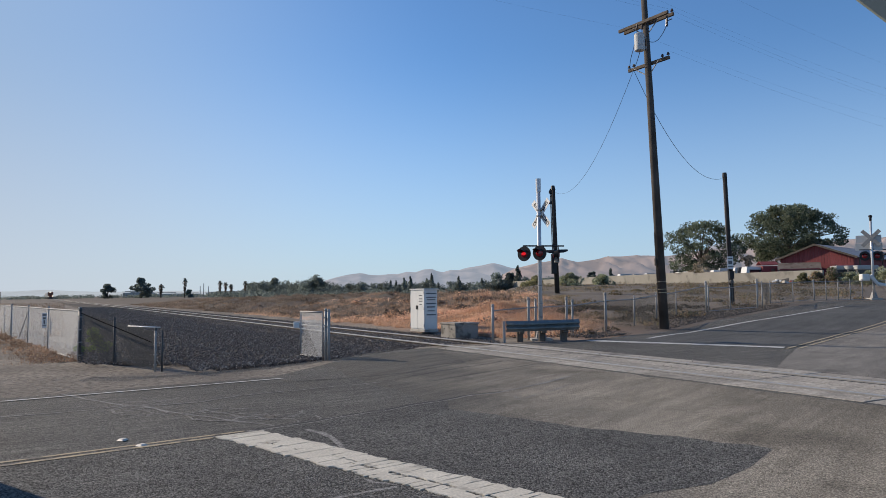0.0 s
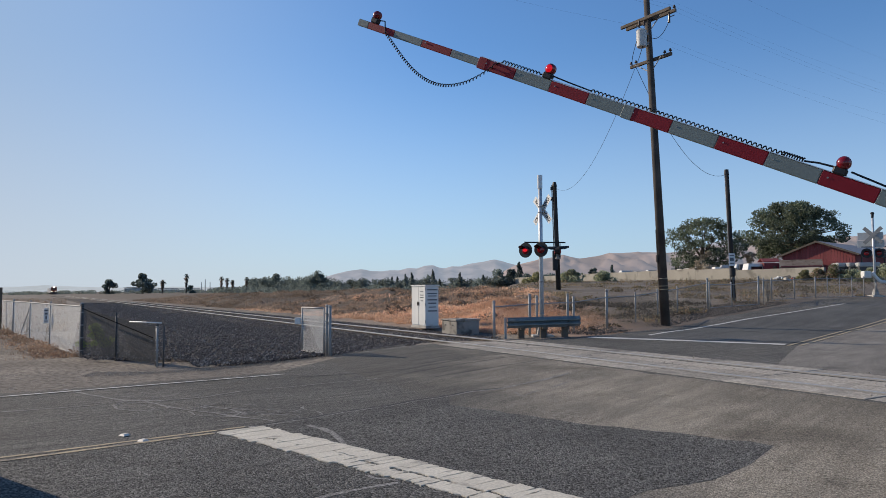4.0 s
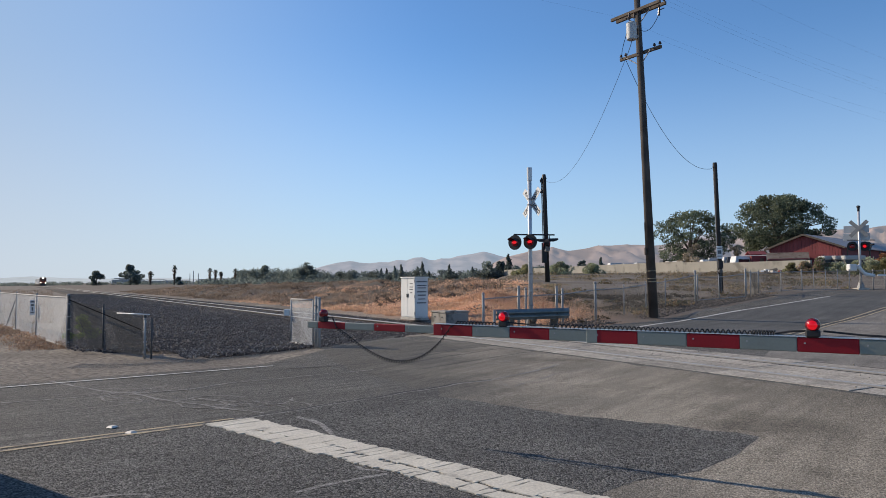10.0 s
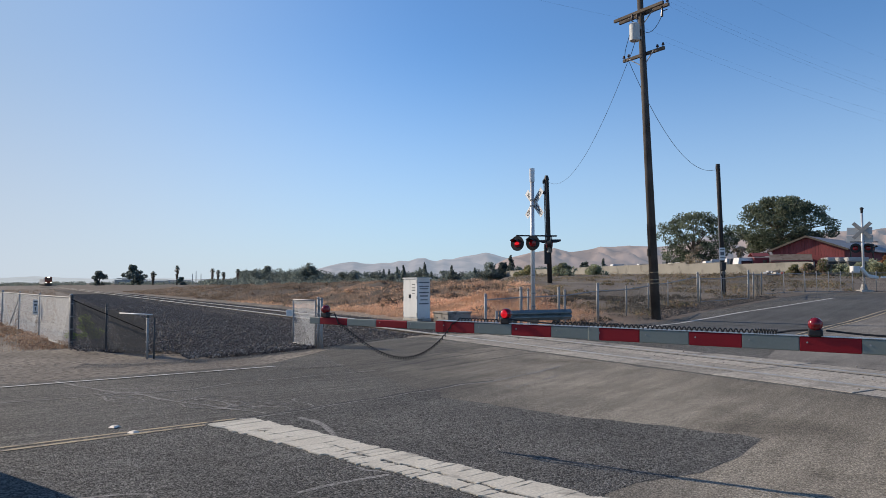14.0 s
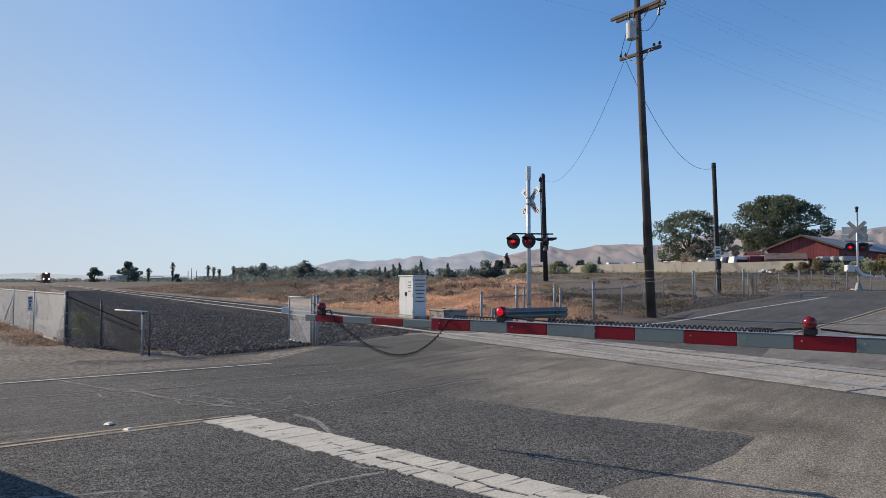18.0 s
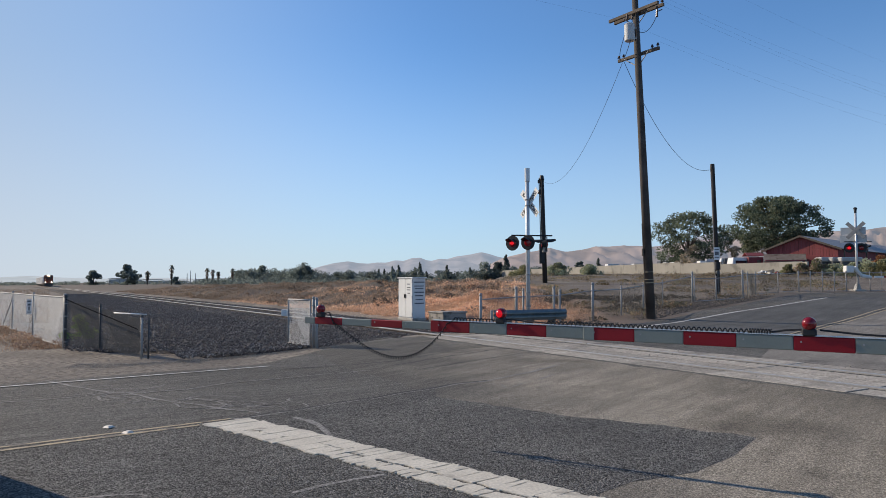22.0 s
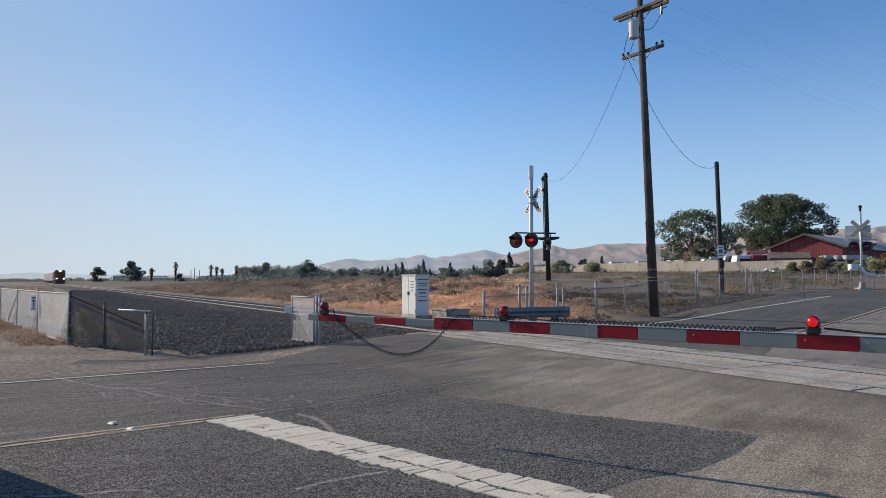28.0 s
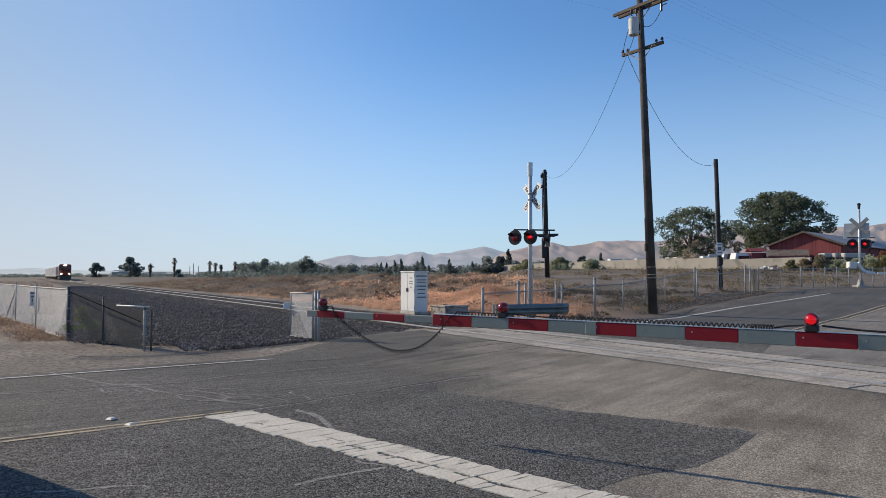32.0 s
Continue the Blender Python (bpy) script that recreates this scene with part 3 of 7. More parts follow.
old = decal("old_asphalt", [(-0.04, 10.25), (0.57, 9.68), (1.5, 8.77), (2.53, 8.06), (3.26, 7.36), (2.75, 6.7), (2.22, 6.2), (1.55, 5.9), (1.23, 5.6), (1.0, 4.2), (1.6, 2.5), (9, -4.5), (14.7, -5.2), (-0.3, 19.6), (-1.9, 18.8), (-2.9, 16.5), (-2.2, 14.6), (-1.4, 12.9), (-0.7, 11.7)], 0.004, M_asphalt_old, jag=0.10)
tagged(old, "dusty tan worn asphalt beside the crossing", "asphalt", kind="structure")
newer = decal("dark_asphalt", [(-0.1, 11.2), (-0.04, 10.25), (0.57, 9.68), (1.5, 8.77), (2.53, 8.06), (3.26, 7.36), (2.75, 6.7), (2.22, 6.2), (1.55, 5.9), (1.23, 5.6), (1.0, 4.2), (0.5, 1.5), (-6.5, 2.0), (-4.7, 7.0), (-2.9, 8.4), (-2.2, 9.15)], 0.0065, M_asphalt_new, jag=0.075)
tagged(newer, "darker newer asphalt patch before the crossing", "asphalt", kind="structure")

far_lane = decal("dark_asphalt", [(4.45, 22.8), (6.1, 21.6), (7.7, 20.5), (9.1, 19.6), (12.05, 22.82), (14.1, 25.4), (16.1, 27.65), (20.0, 31.5), (27.0, 40.5), (31.0, 45.0), (24.5, 42.0), (21.3, 38.95), (18.15, 35.8), (15.52, 33.2), (13.3, 31.05), (11.45, 29.4), (9.7, 27.7), (8.0, 25.7), (6.3, 23.25)], 0.004, M_asphalt_lane, jag=0.04)
tagged(far_lane, "dark smooth asphalt lane beyond the track", "asphalt", kind="structure")

worn = decal("worn_asphalt", [(6.5, 14.4), (9.2, 19.1), (12.1, 22.78), (14.15, 25.36), (16.15, 27.6), (20.1, 31.45), (27.1, 40.4), (34, 47), (50, 46), (50, -8), (21.4, -10.4), (10.1, 8.4)], 0.0035, M_asphalt_worn, jag=0.10)
tagged(worn, "pale worn asphalt of the lane beyond the rails", "asphalt", kind="structure")
lines = [
    ("edge_line", ribbon((-31.0, -6.10), (-3.35, 14.10), 0.085, 0.0, 30), M_white_line, "thin worn white edge line"),
    ("centre_line", ribbon((-21.0, -5.88), (-2.80, 8.32), 0.075, 0.0, 20), M_yellow_line, "faded double yellow centre line"),
    ("centre_line", ribbon((-21.0, -5.45), (-2.55, 8.70), 0.055, 0.0, 20), M_yellow_line, "faded double yellow centre line"),
    ("edge_line", along([(6.34, 23.06), (8.03, 25.5), (9.7, 27.5), (11.45, 29.2), (13.3, 30.85), (15.52, 33.0), (18.14, 35.62), (21.3, 38.8)], 0.14), M_white_line, "white edge line of the road beyond the track"),
    ("centre_line", along([(8.9, 19.0), (11.93, 22.86), (13.98, 25.45), (15.98, 27.7), (19.85, 31.6), (34, 47)], 0.085), M_yellow_line, "faded double yellow line beyond the track"),
    ("centre_line", along([(9.2, 18.98), (12.2, 22.78), (14.25, 25.37), (16.25, 27.6), (20.1, 31.45), (34.3, 46.8)], 0.085), M_yellow_line, "faded double yellow line beyond the track"),
    ("stop_line", along([(4.32, 22.59), (6.04, 21.3), (7.61, 20.25), (9.0, 19.36)], 0.45), M_white_line, "white stop line beyond the track"),
]
for nm, poly, mt, lb in lines:
    tagged(decal(nm, poly, 0.012, mt, 0.6), lb, "road marking", kind="structure")
seals = [
    ([(-2.5, 8.68), (-2.01, 9.12), (-1.38, 9.8), (-0.65, 10.54), (0.2, 11.28), (0.75, 11.6), (1.62, 12.54), (2.19, 13.3)], 0.042, M_seal),
    ([(-2.46, 8.76), (-1.97, 9.2), (-1.34, 9.88), (-0.6, 10.62), (0.25, 11.37), (0.8, 11.7)], 0.032, M_seam),
    ([(-1.8, 8.81), (-1.58, 8.56), (-1.37, 8.13), (-1.27, 7.92), (-1.16, 7.61), (-1.1, 7.5)], 0.045, M_seal),
    ([(-1.15, 5.64), (-0.96, 5.85), (-0.75, 6.02), (-0.48, 6.2)], 0.035, M_seal),
    ([(-0.8, 6.42), (-0.69, 6.32), (-0.49, 6.26)], 0.026, M_seal),
    ([(-3.13, 5.49), (-2.86, 5.55), (-2.58, 5.61), (-2.35, 5.64), (-2.26, 5.58), (-2.31, 5.51)], 0.024, M_seal),
    ([(-6.66, 12.15), (-6.25, 11.74), (-5.57, 11.22), (-5.03, 10.81), (-4.44, 10.83), (-3.93, 11.08), (-3.53, 11.79)], 0.035, M_seal),
    ([(-8.0, 9.2), (-6.13, 9.97), (-5.75, 10.14), (-5.33, 10.41), (-5.0, 10.75)], 0.032, M_seal),
    ([(-5.0, 10.75), (-5.04, 10.4), (-4.79, 10.05), (-4.38, 9.94), (-4.06, 10.11), (-4.43, 10.52), (-4.9, 10.70)], 0.026, M_seal),
    ([(-4.65, 10.74), (-3.78, 10.0), (-3.08, 9.53), (-2.47, 9.22), (-2.2, 9.01), (-2.01, 8.82), (-1.8, 8.81)], 0.032, M_seal),
    ([(-3.78, 10.0), (-3.56, 10.28), (-2.93, 9.78), (-2.92, 9.4), (-3.47, 9.59), (-3.7, 9.88)], 0.022, M_seal),
    ([(-3.53, 11.79), (-2.4, 12.6), (-1.3, 13.3)], 0.026, M_seal),
    ([(1.0, 11.24), (1.02, 10.83), (1.37, 11.34), (2.0, 12.15)], 0.018, M_seal),
    ([(-0.86, 13.93), (0.27, 15.26), (1.63, 16.74), (3.23, 18.22)], 0.030, M_seam),
    ([(-0.71, 15.44), (0.29, 16.44), (1.41, 17.31)], 0.035, M_seam),
    ([(-3.0, 13.62), (-1.97, 14.0), (-0.9, 14.6), (0.29, 16.19)], 0.030, M_seam),
    ([(-0.4, 13.2), (0.6, 14.2), (1.9, 15.6), (3.2, 16.6)], 0.022, M_seam),
]
rc = random.Random(21)
# a web of thin sealed cracks across the lane
for i in range(20):
    x0 = rc.uniform(-5.6, -1.6)
    y0 = 10.9 - 0.42 * (x0 + 5.2) + rc.gauss(0, 0.30)
    a0 = rc.choice((-0.35, -0.25, 0.9, -1.2)) + rc.uniform(-0.3, 0.3)
    run = [(x0, y0)]
    for k in range(rc.randint(2, 5)):
        a0 += rc.uniform(-0.7, 0.7)
        run.append((run[-1][0] + 0.22 * math.cos(a0), run[-1][1] + 0.22 * math.sin(a0)))
    seals.append((run, rc.uniform(0.012, 0.022), M_seal))
for k_, (pts, w, mt) in enumerate(seals):
    L, R = [], []
    fine = []
    for (a, b), (c, d) in zip(pts, pts[1:]):
        k = max(2, int(math.hypot(c - a, d - b) / 0.12))
        fine += [(a + (c - a) * i / k, b + (d - b) * i / k) for i in range(k)]
    fine.append(pts[-1])
    for i, p in enumerate(fine):
        q, o = fine[min(i + 1, len(fine) - 1)], fine[max(i - 1, 0)]
        s = Vector((-(q[1] - o[1]), q[0] - o[0])).normalized()
        c = Vector(p) + s * (0.07 * noise.noise((p[0] * 1.7, p[1] * 1.7, 2)) + 0.02 * noise.noise((p[0] * 9, p[1] * 9, 6)))
        ww = 0.85 * w * (0.9 + 0.7 * noise.noise((p[0] * 3, p[1] * 3, 9)))
        L.append(tuple(c + s * ww))
        R.append(tuple(c - s * ww))
    tagged(decal("crack_seal", L + R[::-1], 0.0085 + 0.0002 * k_ if k_ < 6 else 0.0048 + 0.0001 * k_ if k_ < 12 else 0.0068 if k_ < 17 else 0.0040, mt, 0.8), "sealed crack wandering over the asphalt", "road crack", kind="structure")


def stop_bar():
    """Thick cracked white bar, in broken plates."""
    ob = empty("stop_bar", Matrix.Identity(4), "thick cracked white stop line in broken plates", "road marking", kind="structure")
    a, al, ac = Vector((-2.79, 8.36)), Vector((0.741, -0.672)), Vector((0.767, 0.641))
    rnd = random.Random(4)
    q = 0.0
    while q < 6.6:
        ln = rnd.choice((0.07, 0.10, 0.14, 0.18, 0.25)) * rnd.uniform(0.8, 1.2)
        mid_ = 0.24 + 0.10 * noise.noise((q * 0.9, 3, 3)) + 0.05 * noise.noise((q * 3, 1, 3))
        cuts = [0.0 + rnd.uniform(-0.028, 0.028), mid_, 0.585 + rnd.uniform(-0.03, 0.02)]
        if rnd.random() < (0.5 if q < 1.6 else 0.12):
            cuts = [cuts[0], cuts[2]]
        for c0, c1 in zip(cuts, cuts[1:]):
            g = 0.0035 if rnd.random() < 0.7 else 0.008
            gm_ = 0.022 if q > 2.2 else 0.006
            lo_, hi_ = (gm_ if c0 > 0.1 else 0), (gm_ if c1 < 0.5 else 0)
            cor = [(q + g, c0 + lo_), (q + ln - g, c0 + lo_), (q + ln - g, c1 - hi_), (q + g, c1 - hi_)]
            out = []
            for i, (s, t) in enumerate(cor):
                s2, t2 = cor[(i + 1) % 4]
                for k in range(3):
                    f = k / 3
                    out.append((s + (s2 - s) * f + rnd.uniform(-0.014, 0.014), t + (t2 - t) * f + rnd.uniform(-0.016, 0.016)))
            bm = bmn()
            top = []
            for s, t in out:
                p = a + al * s + ac * t
                top.append(bm.verts.new((p.x, p.y, road_z(p.x, p.y) + 0.016 + rnd.uniform(-0.001, 0.001))))
            low = [bm.verts.new((v.co.x, v.co.y, v.co.z - 0.014)) for v in top]
            bm.faces.new(top[::-1])
            for i in range(len(top)):
                bm.faces.new((top[i], top[(i + 1) % len(top)], low[(i + 1) % len(top)], low[i]))
            bmesh.ops.recalc_face_normals(bm, faces=bm.faces)
            part("plate", bm, M_stop, ob)
        q += ln
    return ob


stop_bar()
for x, y in ((-3.81, 8.22), (-3.46, 7.92)):
    bm = bmn()
    z = road_z(x, y)
    bmesh.ops.create_cone(bm, cap_ends=True, segments=4, radius1=0.068, radius2=0.04, depth=0.020, matrix=Matrix.Translation((x, y, z + 0.018)) @ pose(0, 0, 0, 0, 0, 20))
    tagged(part("road_marker", bm, M_marker), "raised white road marker on the centre line", "road marker", "markers on the centre line")

# ---- the crossing: concrete panels and rails ----
def build_track():
    ob = empty("railway_track", Matrix.Identity(4), "single railway track with polished rail heads", "railway track", kind="structure")
    prof_foot = [(-0.07, 0), (0.07, 0), (0.07, 0.015), (0.012, 0.03), (0.012, 0.125), (-0.012, 0.125), (-0.012, 0.03), (-0.07, 0.015)]
    prof_head = [(-0.036, 0), (0.036, 0), (0.036, 0.03), (0.028, 0.038), (-0.028, 0.038), (-0.036, 0.03)]
    RT = 0.13 + ROAD_UP
    for v in (V_NEAR, V_FAR):
        for nm, prof, base, mt in (("rail", prof_foot, RT - 0.163, M_rail), ("rail_head", prof_head, RT - 0.038, M_rail_top)):
            bm = bmn()
            rings = []
            for u in (-60, -20, -5, 5, 20, 60, 150, 400, 900):
                rings.append([bm.verts.new(tp(u, v + s, base + h)) for s, h in prof])
            for a, b in zip(rings, rings[1:]):
                for k in range(len(prof)):
                    bm.faces.new((a[k], a[(k + 1) % len(prof)], b[(k + 1) % len(prof)], b[k]))
            bmesh.ops.recalc_face_normals(bm, faces=bm.faces)
            part(nm, bm, mt, ob, "polished rail head" if nm == "rail_head" else "")
    # a dark sheet paints the shade of deep grooves; panels between and beside the rails on the road
    corner = [tp(u_, v_) for u_, v_ in ((17.7, 10.0), (17.7, 12.97), (-14.5, 12.97), (-14.5, 10.0))]
    decal("joint_bed", [(q.x, q.y) for q in corner], 0.001, M_seam, 1.5, ob, "dark sheet painting the shade of the panel gaps")
    bounds = [(10.02, V_NEAR - 0.085), (V_NEAR + 0.15, 11.43), (11.46, V_FAR - 0.15), (V_FAR + 0.085, 12.95)]
    u = 17.6
    rnd = random.Random(2)
    while u > -14:
        for v0, v1 in bounds:
            bm = bmn()
            c = tp(u - 1.2, (v0 + v1) / 2, RT - 0.15 + rnd.uniform(-0.004, 0.004))
            box(bm, (0, 0, 0), (v1 - v0, 2.385, 0.25), bevel=0.012)
            p = part("panel", bm, M_concrete, ob)
            p.matrix_basis = Matrix.Translation(c) @ Matrix.Rotation(math.atan2(0.515, 0.857), 4, "Z")
        u -= 2.4
    # ties
    bm = bmn()
    box(bm, (0, 0, 0), (2.6, 0.23, 0.18), bevel=0.012)
    first = part("tie", bm, M_tie, ob)
    me = first.data
    turn = Matrix.Rotation(math.atan2(0.515, 0.857), 4, "Z")
    for i in range(150):
        o = first if i == 0 else new("tie", me)
        o.parent = ob
        o.matrix_basis = Matrix.Translation(tp(18.0 + i * 0.56, 11.45, RT - 0.163 - 0.005)) @ turn
    return ob


build_track()


def stones(name, count, place, lo, hi, material, seed, label, category):
    """Loose broken stones, strewn by place(rnd) -> x, y, z."""
    rng = np.random.default_rng(seed)
    base = np.array([(1, 0, 0), (-0.9, 0.1, 0), (0.1, 1, 0), (-0.1, -1, 0.1), (0, 0.1, 0.8), (0, 0, -0.8)], float)
    tri = np.array([(0, 2, 4), (2, 1, 4), (1, 3, 4), (3, 0, 4), (2, 0, 5), (1, 2, 5), (3, 1, 5), (0, 3, 5)])
    V, F = [], []
    rnd = random.Random(seed)
    for i in range(count):
        x, y, z = place(rnd)
        s = rng.uniform(lo, hi)
        q = rng.normal(size=4)
        q /= np.linalg.norm(q)
        w, a, b, c = q
        R = np.array([[1 - 2 * (b * b + c * c), 2 * (a * b - c * w), 2 * (a * c + b * w)], [2 * (a * b + c * w), 1 - 2 * (a * a + c * c), 2 * (b * c - a * w)], [2 * (a * c - b * w), 2 * (b * c + a * w), 1 - 2 * (a * a + b * b)]])
        V.append((base * rng.uniform(0.7, 1.15, (6, 1)) * s) @ R.T + np.array((x, y, z)))
        F.append(tri + 6 * i)
    ob = raw(name, np.concatenate(V), np.concatenate(F), material)
    return tagged(ob, label, category, kind="stuff")


def bed_z(u, v):
    """The height of the ballast's top: level with the ties, falling away to the earth."""
    crown = 0.075 * step(9.4, 10.3, v) * (1 - step(12.6, 13.5, v)) * step(17.2, 18.2, u)
    if v < 11.45:
        return 0.08 * (1 - step(5.5, 9.4, v)) + crown
    return 0.0 - 0.05 * step(13.4, 15.2, v) + crown


def ballast_edge(u):
    """Where the ballast ends towards the fence."""
    return min(6.4, max(1.0, 1.2 + (u - 20) * 0.055)) + (2.2 * step(19.5, 17.0, u) if u < 19.5 else 0)


def build_bed():
    us = list(np.arange(12, 60, 0.5)) + list(np.arange(60, 200, 4)) + list(np.arange(200, 900, 50))
    vs = list(np.arange(0, 1.001, 0.05))
    verts, faces = [], []
    for u in us:
        v0 = ballast_edge(u)
        for k in vs:
            v = v0 + (15.0 - v0) * k
            p = tp(u, v)
            z = bed_z(u, v) - (0 if 0 < k < 1 else 0.4) + 0.02 * noise.noise((p.x * 3, p.y * 3, 0))
            verts.append((p.x, p.y, z if outside_road(p.x, p.y) else -0.3))
    w = len(vs)
    for j in range(len(us) - 1):
        for i in range(w - 1):
            faces.append((j * w + i, j * w + i + 1, (j + 1) * w + i + 1, (j + 1) * w + i))
    ob = raw("ballast_bed", verts, faces, surf("ballast_ground", (0.020, 0.017, 0.016), (0.055, 0.047, 0.043), 1.5, 12, 0.95, 0, 1.0, world_space=True, dist=0.06, grit=0.8), smooth=True)
    return tagged(ob, "bed of dark crushed rock ballast", "ballast", kind="structure")


build_bed()


def on_bed(rnd):
    while True:
        u = 13 + 105 * rnd.random() ** 2.3
        v0 = ballast_edge(u)
        v = rnd.uniform(v0 - 0.1, 15.2)
        p = tp(u, v)
        if V_NEAR - 0.25 < v < V_FAR + 0.25 and rnd.random() < 0.35:
            continue
        if outside_road(p.x, p.y, -0.1 + 0.25 * noise.noise((p.x, p.y, 3))):
            return p.x, p.y, bed_z(u, v) + rnd.uniform(-0.006, 0.034)


stones("ballast_stones", 80000, on_bed, 0.015, 0.036, M_ballast, 3, "loose dark crushed rock along the track", "ballast")


def on_verge(rnd):
    k = rnd.random()
    if k < 0.5:
        u = rnd.uniform(14, 19)
        x, y = rnd.uniform(-7.5, -1.4), 0
        y = np.interp(x, [p[0] for p in BAL], [p[1] for p in BAL]) - rnd.random() ** 2 * 0.7
        return x, y, road_z(x, y) + 0.01 if not outside_road(x, y, -0.5) else ground_z(x, y) + 0.02
    x = rnd.uniform(-16, -4)
    y = 12.2 + 0.72 * (x + 7) + rnd.random() * 4
    return x, y, ground_z(x, y) + 0.01


def on_crossing(rnd):
    u, v = rnd.uniform(-4, 17), rnd.uniform(9.9, 13.2)
    p = tp(u, v)
    return p.x, p.y, 0.165


stones("track_debris", 110, on_crossing, 0.006, 0.022, M_gravel, 18, "bits of stone and litter on the crossing", "debris")
stones("gravel", 9000, on_verge, 0.003, 0.011, M_gravel, 8, "scattered gravel on the dirt verge", "gravel")


def on_far_verge(rnd):
    t = rnd.random()
    a, c = Vector((4.9, 24.0)), Vector((19.0, 40.2))
    p = a.lerp(c, t)
    q = rnd.random() ** 1.3 * 2.6
    x, y = p.x - 0.75 * q, p.y + 0.66 * q
    return x, y, ground_z(x, y) + 0.01


stones("verge_stones", 5000, on_far_verge, 0.012, 0.055, island("dark_verge_stone", [(0.07, 0.06, 0.052), (0.15, 0.13, 0.11), (0.10, 0.088, 0.075), (0.24, 0.20, 0.165)], 0.9), 19, "dark broken stones along the far road verge", "gravel")


# ---- fences ----
def link_mesh(bm, a, b, h0, h1, pitch, r, ridge=1.2):
    """Woven diagonal wires between two posts; a, b: foot points; h0, h1: heights at each end."""
    a, b = Vector(a), Vector(b)
    L = (b - a).length
    d = (b - a) / L
    side = Vector((-d.y, d.x, 0))
    H = max(h0, h1)

    def clip(s0, t0, s1, t1):
        pts = []
        for k in range(25):
            f = k / 24
            s, t = s0 + (s1 - s0) * f, t0 + (t1 - t0) * f
            if 0 <= s <= L and 0.02 <= t <= h0 + (h1 - h0) * s / L:
                pts.append((s, t))
        return (pts[0], pts[-1]) if len(pts) > 2 else None
    n = int((L + H) / pitch)
    for sgn in (1, -1):
        for i in range(n + 1):
            s = i * pitch - (H if sgn > 0 else 0)
            c = clip(s, 0, s + H, H) if sgn > 0 else clip(s, H, s + H, 0)
            if not c:
                continue
            (s0, t0), (s1, t1) = c
            p, q = a + d * s0 + Vector((0, 0, t0)), a + d * s1 + Vector((0, 0, t1))
            off = side * 0.003 * sgn
            across = Vector((-(q - p).z * d.x, -(q - p).z * d.y, (q - p).dot(d))).normalized()
            ring = []
            for e in (p, q):
                ring.append([bm.verts.new(e + off + across * r), bm.verts.new(e + off - across * r), bm.verts.new(e + off + side * r * ridge * sgn)])
            for k in range(3):
                bm.faces.new((ring[0][k], ring[0][(k + 1) % 3], ring[1][(k + 1) % 3], ring[1][k]))
    return bm


def post_mesh(h, r=0.03, cap=True):
    bm = bmn()
    rod(bm, (0, 0, -0.1), (0, 0, h), r, seg=10)
    if cap:
        ball(bm, (0, 0, h + 0.005), r * 1.1, (1, 1, 0.75), 10, 6)
        rod(bm, (0, 0, h - 0.05), (0, 0, h - 0.01), r * 1.12, seg=10)
    return bm


def fence(name, feet, heights, label, category, pitch=0.07, wire=0.0022, bands=True, rails=(1.0,), post_r=0.03, zfun=None, thick=None, steel=None, wires=None, ridge=1.2, tops=None):
    zf = zfun or ground_z
    ob = empty(name, Matrix.Identity(4), label, category)
    feet = [Vector((x, y, zf(x, y))) for x, y in feet]
    for i, (p, h) in enumerate(zip(feet, heights)):
        r = thick[i] if thick else post_r
        pp = part("post", post_mesh(h + 0.04, r), steel or M_galv, ob, smooth=True)
        pp.matrix_basis = Matrix.Translation(p)
        if bands and i % 2 == 0:
            for k in range(4):
                bm = bmn()
                rod(bm, (0, 0, 0), (0, 0, 0.03), r * 1.25, seg=10)
                q = part("tension_band", bm, M_galv, pp)
                q.matrix_basis = Matrix.Translation((0, 0, h * (0.12 + 0.25 * k)))
    tops = tops or heights
    for (p, h), (q, g) in zip(zip(feet, tops), zip(feet[1:], tops[1:])):
        bm = link_mesh(bmn(), p, q, h - 0.03, g - 0.03, pitch, wire, ridge)
        part("chain_link", bm, wires or steel or M_galv_dull, ob)
        for k in rails:
            bm = bmn()
            rod(bm, p + Vector((0, 0, h * k - 0.02)), q + Vector((0, 0, g * k - 0.02)), 0.02, seg=8)
            part("rail", bm, M_galv, ob)
    return ob


# sunlit fence at the dirt verge, running back beside the track
lf = [(-9.76, 18.48), (-12.6, 22.0), (-15.4, 25.6), (-18.2, 29.1), (-24.0, 36.6), (-30.0, 44.2)]
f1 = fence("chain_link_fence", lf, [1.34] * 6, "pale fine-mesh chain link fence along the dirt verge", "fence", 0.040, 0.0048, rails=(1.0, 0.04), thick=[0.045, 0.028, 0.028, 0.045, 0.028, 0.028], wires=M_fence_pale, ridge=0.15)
for i in (2, 3):
    a, b = lf[i], lf[i - 1] if i == 3 else lf[i + 1]
    bm = bmn()
    rod(bm, (a[0], a[1], 1.2), (a[0] + (b[0] - a[0]) * 0.5, a[1] + (b[1] - a[1]) * 0.5, 0.12), 0.02, seg=8)
    part("brace", bm, M_galv, f1)
bm = bmn()
box(bm, (-20.33, 31.52, 0.92), (0.11, 0.11, 2.0), bevel=0.015)
part("stake", bm, M_timber, f1, "weathered timber stake")
